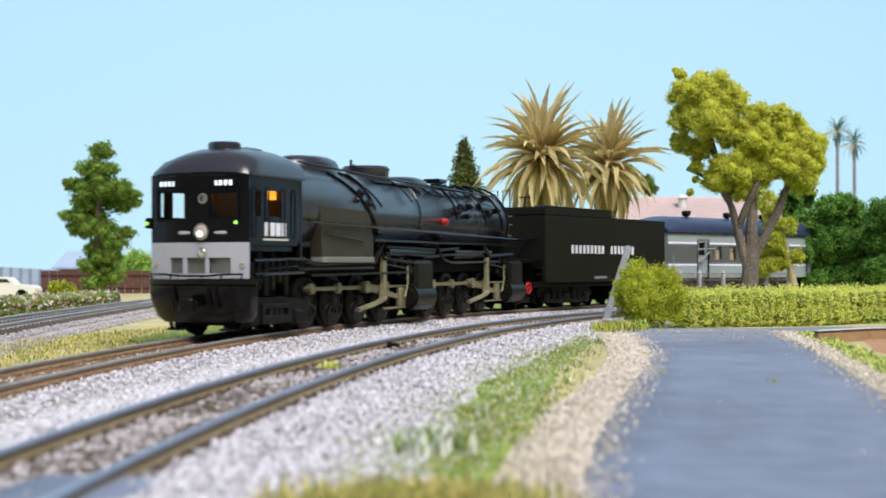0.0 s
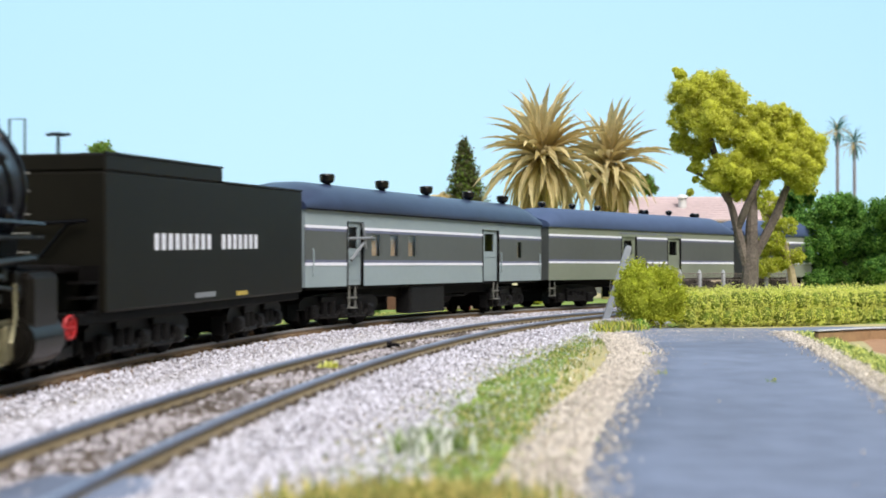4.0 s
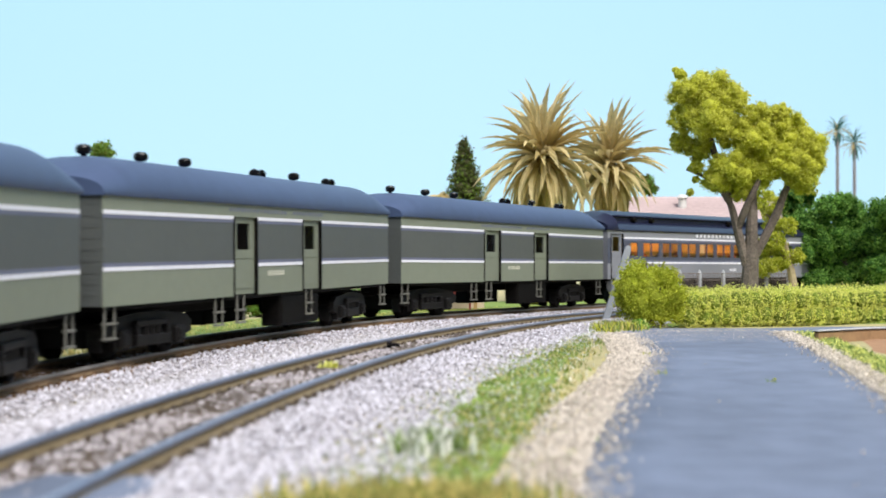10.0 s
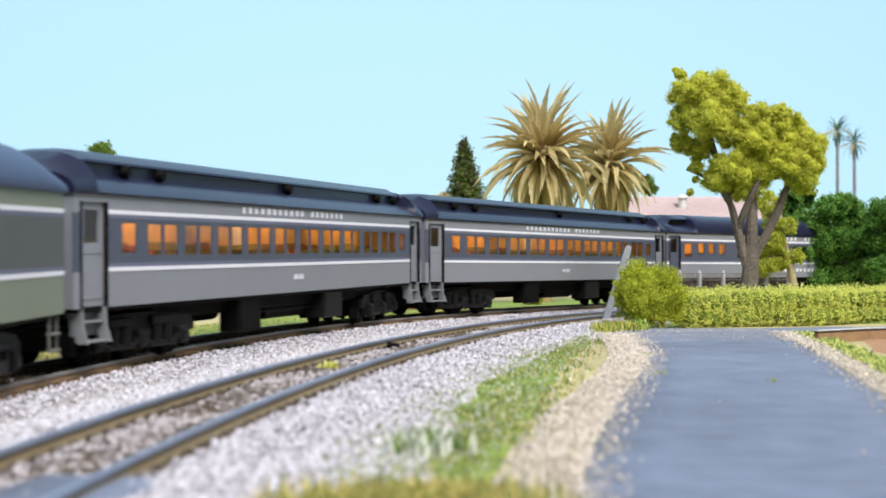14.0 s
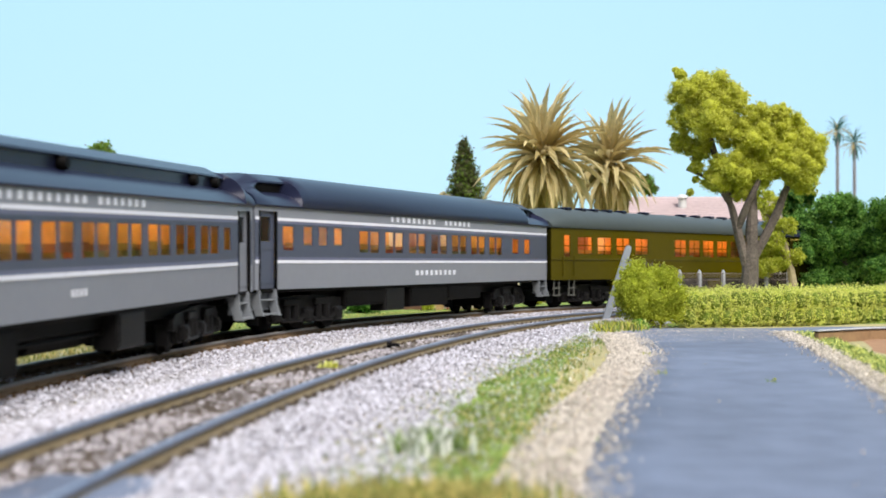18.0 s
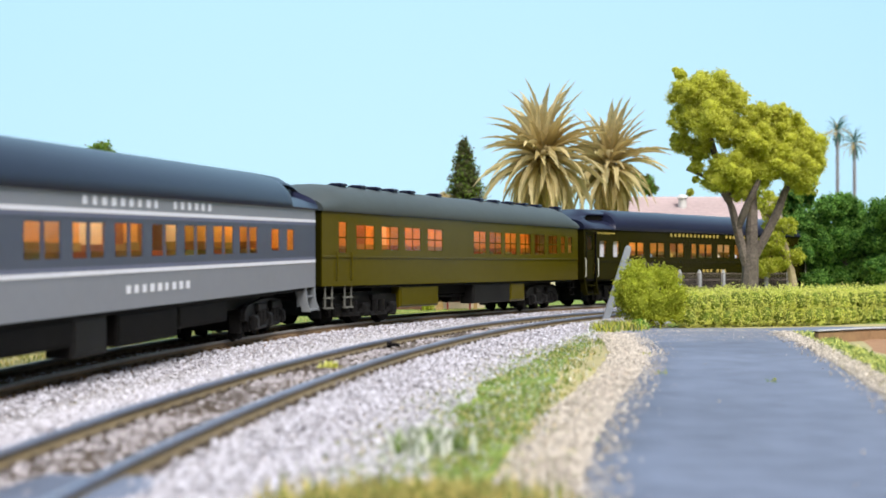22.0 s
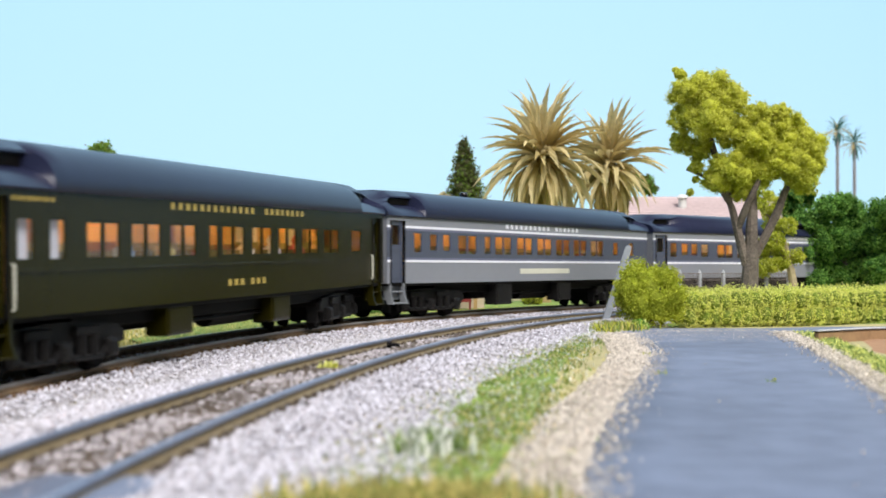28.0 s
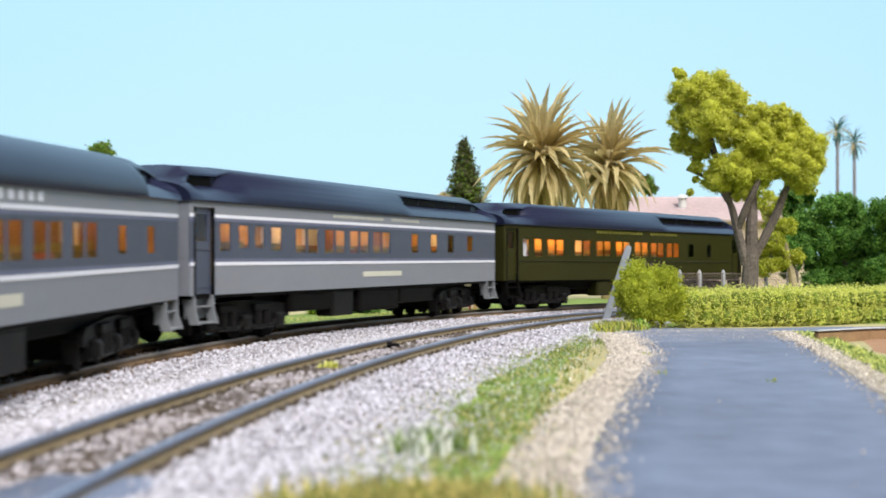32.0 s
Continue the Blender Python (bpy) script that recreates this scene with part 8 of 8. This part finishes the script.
def build_small():
    board_fence("board_fence", "chocolate-brown board fence behind the siding", (-372, 1296), (-150, 1350), 21.5, 7.5, M_FENCEB)
    # pale shed behind the fence
    s = new("shed")
    tagged(s, "pale shed with a low blue-grey metal roof", "shed")
    q = spot(125, 475, 1560)
    part("shed_wall", plain_box(q.x - 17, q.x + 17, 1560, 1600, -5, q.z), M_TIMBER, s)
    bm = bmn()
    loft(bm, [[(q.x - 19, 1552, q.z - 1), (q.x + 19, 1552, q.z - 1), (q.x + 19, 1608, q.z + 18), (q.x - 17, 1608, q.z + 18)], [(q.x - 19, 1552, q.z + 1), (q.x + 19, 1552, q.z + 1), (q.x + 18.5, 1608, q.z + 20), (q.x - 17, 1608, q.z + 20)]])
    part("shed_roof", bm, M_TIN, s)
    # corrugated sheet wall
    w = new("corrugated_wall")
    tagged(w, "blue-grey corrugated sheet fence in the distance", "fence")
    p = spot(105, 473, 1500)
    bm = bmn()
    n = 150
    verts = [(-300 - 500 + (p.x + 800) * k / n, 1500 + 2.2 * math.sin(k * 1.57)) for k in range(n + 1)]
    loft(bm, [[(x, y, -6) for x, y in verts] + [(x, y + 1.5, -6) for x, y in verts[::-1]], [(x, y, p.z + 3 * math.sin(x * 0.02)) for x, y in verts] + [(x, y + 1.5, p.z + 3 * math.sin(x * 0.02)) for x, y in verts[::-1]]])
    part("sheet", bm, M_TIN, w)
    # parked car by the flower hedge
    c = new("parked_car")
    tagged(c, "cream parked car beside the siding hedge", "car")
    q = spot(8, 515, 1080)
    g = ground_z(q.x, q.y)
    def body(hw, pts):
        bm = bmn()
        loft(bm, [[(q.x + x, q.y - hw, g + z) for x, z in pts], [(q.x + x, q.y + hw, g + z) for x, z in pts]])
        bmesh.ops.bevel(bm, geom=bm.edges[:], offset=0.5 * MM, segments=2, affect="EDGES")
        return bm
    part("body", body(9.5, [(-26, 3), (26, 3), (26.5, 8), (24, 10.5), (12, 11.5), (-25, 11.5), (-27, 8)]), M_CARW, c)
    part("cabin", body(8.2, [(-22, 11.3), (11, 11.3), (5, 17), (-16, 17.4)]), M_CARW, c)
    part("windscreen", body(8.35, [(-19, 12.4), (8.4, 12.4), (4.2, 16.2), (-15.4, 16.4)]), M_DARKG, c)
    for x in (-16, 16):
        for y in (-9.6, 9.6):
            bm = bmn()
            spin_profile(bm, [(2.0, y - 1.4), (4.0, y - 1.2), (4.0, y + 1.2), (2.0, y + 1.4)], 16, "Y", (q.x + x, q.y, g + 3.8))
            part("wheel", bm, M_UNDER, c)
    # a dark bolt lying between the second line's rails
    p = pt(691, 617, -1.4)
    bolt = new("bolt")
    tagged(bolt, "small black bolt lying between dusty rails", "bolt")
    bm = bmn()
    spin_profile(bm, [(0.5, -1.0), (1.1, -0.9), (1.1, 0.3), (0.6, 0.4)], 6, "X", (p.x, p.y, near_z(p.y) - 1.2))
    part("head", bm, M_UNDER, bolt)
    bm = bmn()
    tube(bm, (p.x + 0.3, p.y, near_z(p.y) - 1.2), (p.x + 2.4, p.y + 0.6, near_z(p.y) - 1.4), 0.5, seg=8)
    part("shank", bm, M_UNDER, bolt)
    # leaning post beside the second line
    o = new("leaning_post")
    tagged(o, "leaning whitewashed concrete post beside the bush", "post")
    a, b = spot(1067, 582, 574), spot(1112, 440, 574)
    bm = bmn()
    for p0, p1, r in ((a, b, 1.35),):
        d = (p1 - p0).normalized()
        side = Vector((1, 0, 0)) - d * d.x
        side.normalize()
        nrm = d.cross(side)
        ring = lambda p, f: [p + side * sx * r * f + nrm * sy * r * 0.7 * f for sx, sy in ((-1, -1), (1, -1), (1, 1), (-1, 1))]
        loft(bm, [ring(p0, 1.1), ring(p1, 1.0), ring(p1 + d * 1.2, 0.55)])
    bmesh.ops.bevel(bm, geom=bm.edges[:], offset=0.25 * MM, segments=1, affect="EDGES")
    part("shaft", bm, M_POST, o)
    bm = bmn()
    tube(bm, a.lerp(b, 0.72) + Vector((2, -1.6, 0)), a.lerp(b, 0.86) + Vector((2.4, -1.6, 0)), 0.5, seg=6)
    part("bracket", bm, M_CONC, o)
    # bare twigs behind it
    tw = new("bare_twigs")
    tagged(tw, "tangle of bare grey twigs beside the post", "shrub")
    bm = bmn()
    r = random.Random(4)
    for k in range(34):
        p = spot(1128 + r.uniform(-14, 18), 560, 585)
        z0 = ground_z(p.x, p.y)
        q2 = spot(1130 + r.uniform(-22, 48), r.uniform(462, 500), 585 + r.uniform(-6, 6))
        m = Vector((p.x, p.y, z0)).lerp(q2, 0.6) + Vector((r.uniform(-2, 2), r.uniform(-2, 2), 1))
        pipe(bm, [(p.x, p.y, z0 - 0.5), tuple(m), tuple(q2)], 0.22, 5)
    part("bare_branches", bm, M_BARK, tw)
    # wire fence behind the hedges
    f = new("wire_fence")
    tagged(f, "low wire fence with grey concrete posts", "fence")
    tops = []
    for k, px in enumerate((1165, 1203, 1238, 1280, 1318, 1356, 1395)):
        p = spot(px, 482, 780 + 6 * k)
        g = ground_z(p.x, p.y)
        bm = bmn()
        box(bm, p.x - 1.1, p.x + 1.1, p.y - 1, p.y + 1, g - 1, p.z, 0.3)
        tube(bm, (p.x, p.y, p.z), (p.x, p.y, p.z + 1.4), 1.0, 0.4, seg=8)
        part("fence_post", bm, M_CONC, f)
        tops.append((p, g))
    for z in (0.3, 0.55, 0.8, 0.97):
        bm = bmn()
        pipe(bm, [(p.x, p.y - 1.1, g + (p.z - g) * z) for p, g in tops], 0.18, 5)
        part("fence_wire", bm, M_WIRE, f)
    bm = bmn()
    for (p, g), (p2, g2) in zip(tops, tops[1:]):
        for k in range(14):
            a2 = p.lerp(p2, (k + 0.5) / 14)
            tube(bm, (a2.x, a2.y - 1.1, g), (a2.x, a2.y - 1.1, g + (p.z - g) * 0.97), 0.14, seg=5)
    part("fence_mesh", bm, M_WIRE, f)
    board_fence("picket_fence", "pale grey upright board fence under the trees", (250, 940), (360, 930), 21.0, 4.2, M_PALEW)
    # board edging of the yard
    y = new("yard_edging")
    tagged(y, "brown weathered board edging with a dark cap", "edging")
    for (a, b) in (((114, 428), (136, 447)), ((136, 447), (240, 462))):
        a, b = Vector((*a, 0)), Vector((*b, 0))
        d = b - a
        ang = math.degrees(math.atan2(d.y, d.x))
        g = ground_z(a.x, a.y)
        bm = bmn()
        box(bm, 0, d.length, -0.8, 0.8, g - 0.5, g + 3.6, 0.15)
        o = part("board", bm, M_PLANK, y)
        o.matrix_basis = at(a.x, a.y, 0, 0, 0, ang)
        bm = bmn()
        box(bm, -0.3, d.length + 0.3, -1.1, 1.1, g + 3.6, g + 3.95, 0.1)
        o = part("cap", bm, M_UNDER, y)
        o.matrix_basis = at(a.x, a.y, 0, 0, 0, ang)
        bm = bmn()
        box(bm, -0.2, d.length + 0.2, -0.9, 0.9, g + 3.95, g + 4.25)
        o = part("cap_edge", bm, M_PALEW, y, "pale worn top edge")
        o.matrix_basis = at(a.x, a.y, 0, 0, 0, ang)
build_sky()
build_unseen_walls()
build_ground()
build_lines()
build_land()
build_ballast()
build_plants()
build_grass()
build_house()
build_station()
build_small()
build_loco()
build_tender()
build_cars()
# ---- how the train runs: millimetres travelled at each half second ----
RUN = [0.0, 44.1, 87.6, 130.8, 179.5, 231.3, 283.7, 336.7, 389.6, 441.4, 491.3, 538.4, 583.7, 629.8, 678.8, 734.3, 793.4, 853.0, 911.0, 966.8, 1019.2, 1071.3,
       1125.4, 1180.5, 1239.9, 1305.0, 1370.7, 1437.9, 1498.3, 1559.8, 1618.8, 1673.8, 1726.5, 1778.6, 1831.0, 1881.3, 1927.4, 1968.5, 2006.1, 2039.9, 2069.0, 2095.3,
       2121.1, 2143.6, 2163.7, 2190.3, 2216.8, 2243.8, 2271.1, 2307.6, 2362.0, 2420.8, 2471.8, 2513.3, 2554.6, 2604.7, 2662.3, 2728.9, 2789.7, 2843.0, 2893.8, 2942.9,
       2998.4, 3061.1, 3123.9]


def run_at(t):
    """Travel at any time, smoothly through the half-second values."""
    k = min(int(t * 2), len(RUN) - 2)
    u = t * 2 - k
    p1, p2 = RUN[k], RUN[k + 1]
    p0 = RUN[k - 1] if k else 2 * p1 - p2
    p3 = RUN[k + 2] if k + 2 < len(RUN) else 2 * p2 - p1
    return 0.5 * (2 * p1 + (p2 - p0) * u + (2 * p0 - 5 * p1 + 4 * p2 - p3) * u * u + (3 * p1 - p0 - 3 * p2 + p3) * u ** 3)


def ride(front, rear, t, base=0.7):
    """The pose of a vehicle whose two bogies stand on the main line."""
    mid, half = (front + rear) / 2 - run_at(t), (rear - front) * base / 2
    a, b = main_at(mid - half), main_at(mid + half)
    fwd = (a - b).normalized()
    left = Vector((0, 0, 1)).cross(fwd).normalized()
    up = fwd.cross(left)
    c = (a + b) / 2 * MM
    return Matrix(((fwd.x, left.x, up.x, c.x), (fwd.y, left.y, up.y, c.y), (fwd.z, left.z, up.z, c.z), (0, 0, 0, 1)))


def motions():
    times = [k * 0.5 for k in range(65)]
    for thing, front, rear in TRAIN:
        walk(thing, [(t, ride(front, rear, t)) for t in times])
    turns = [k * 0.1 for k in range(321)]
    for thing, turn in GEAR:
        walk(thing, [(t, turn(run_at(t) / WHEEL_R)) for t in turns])


motions()
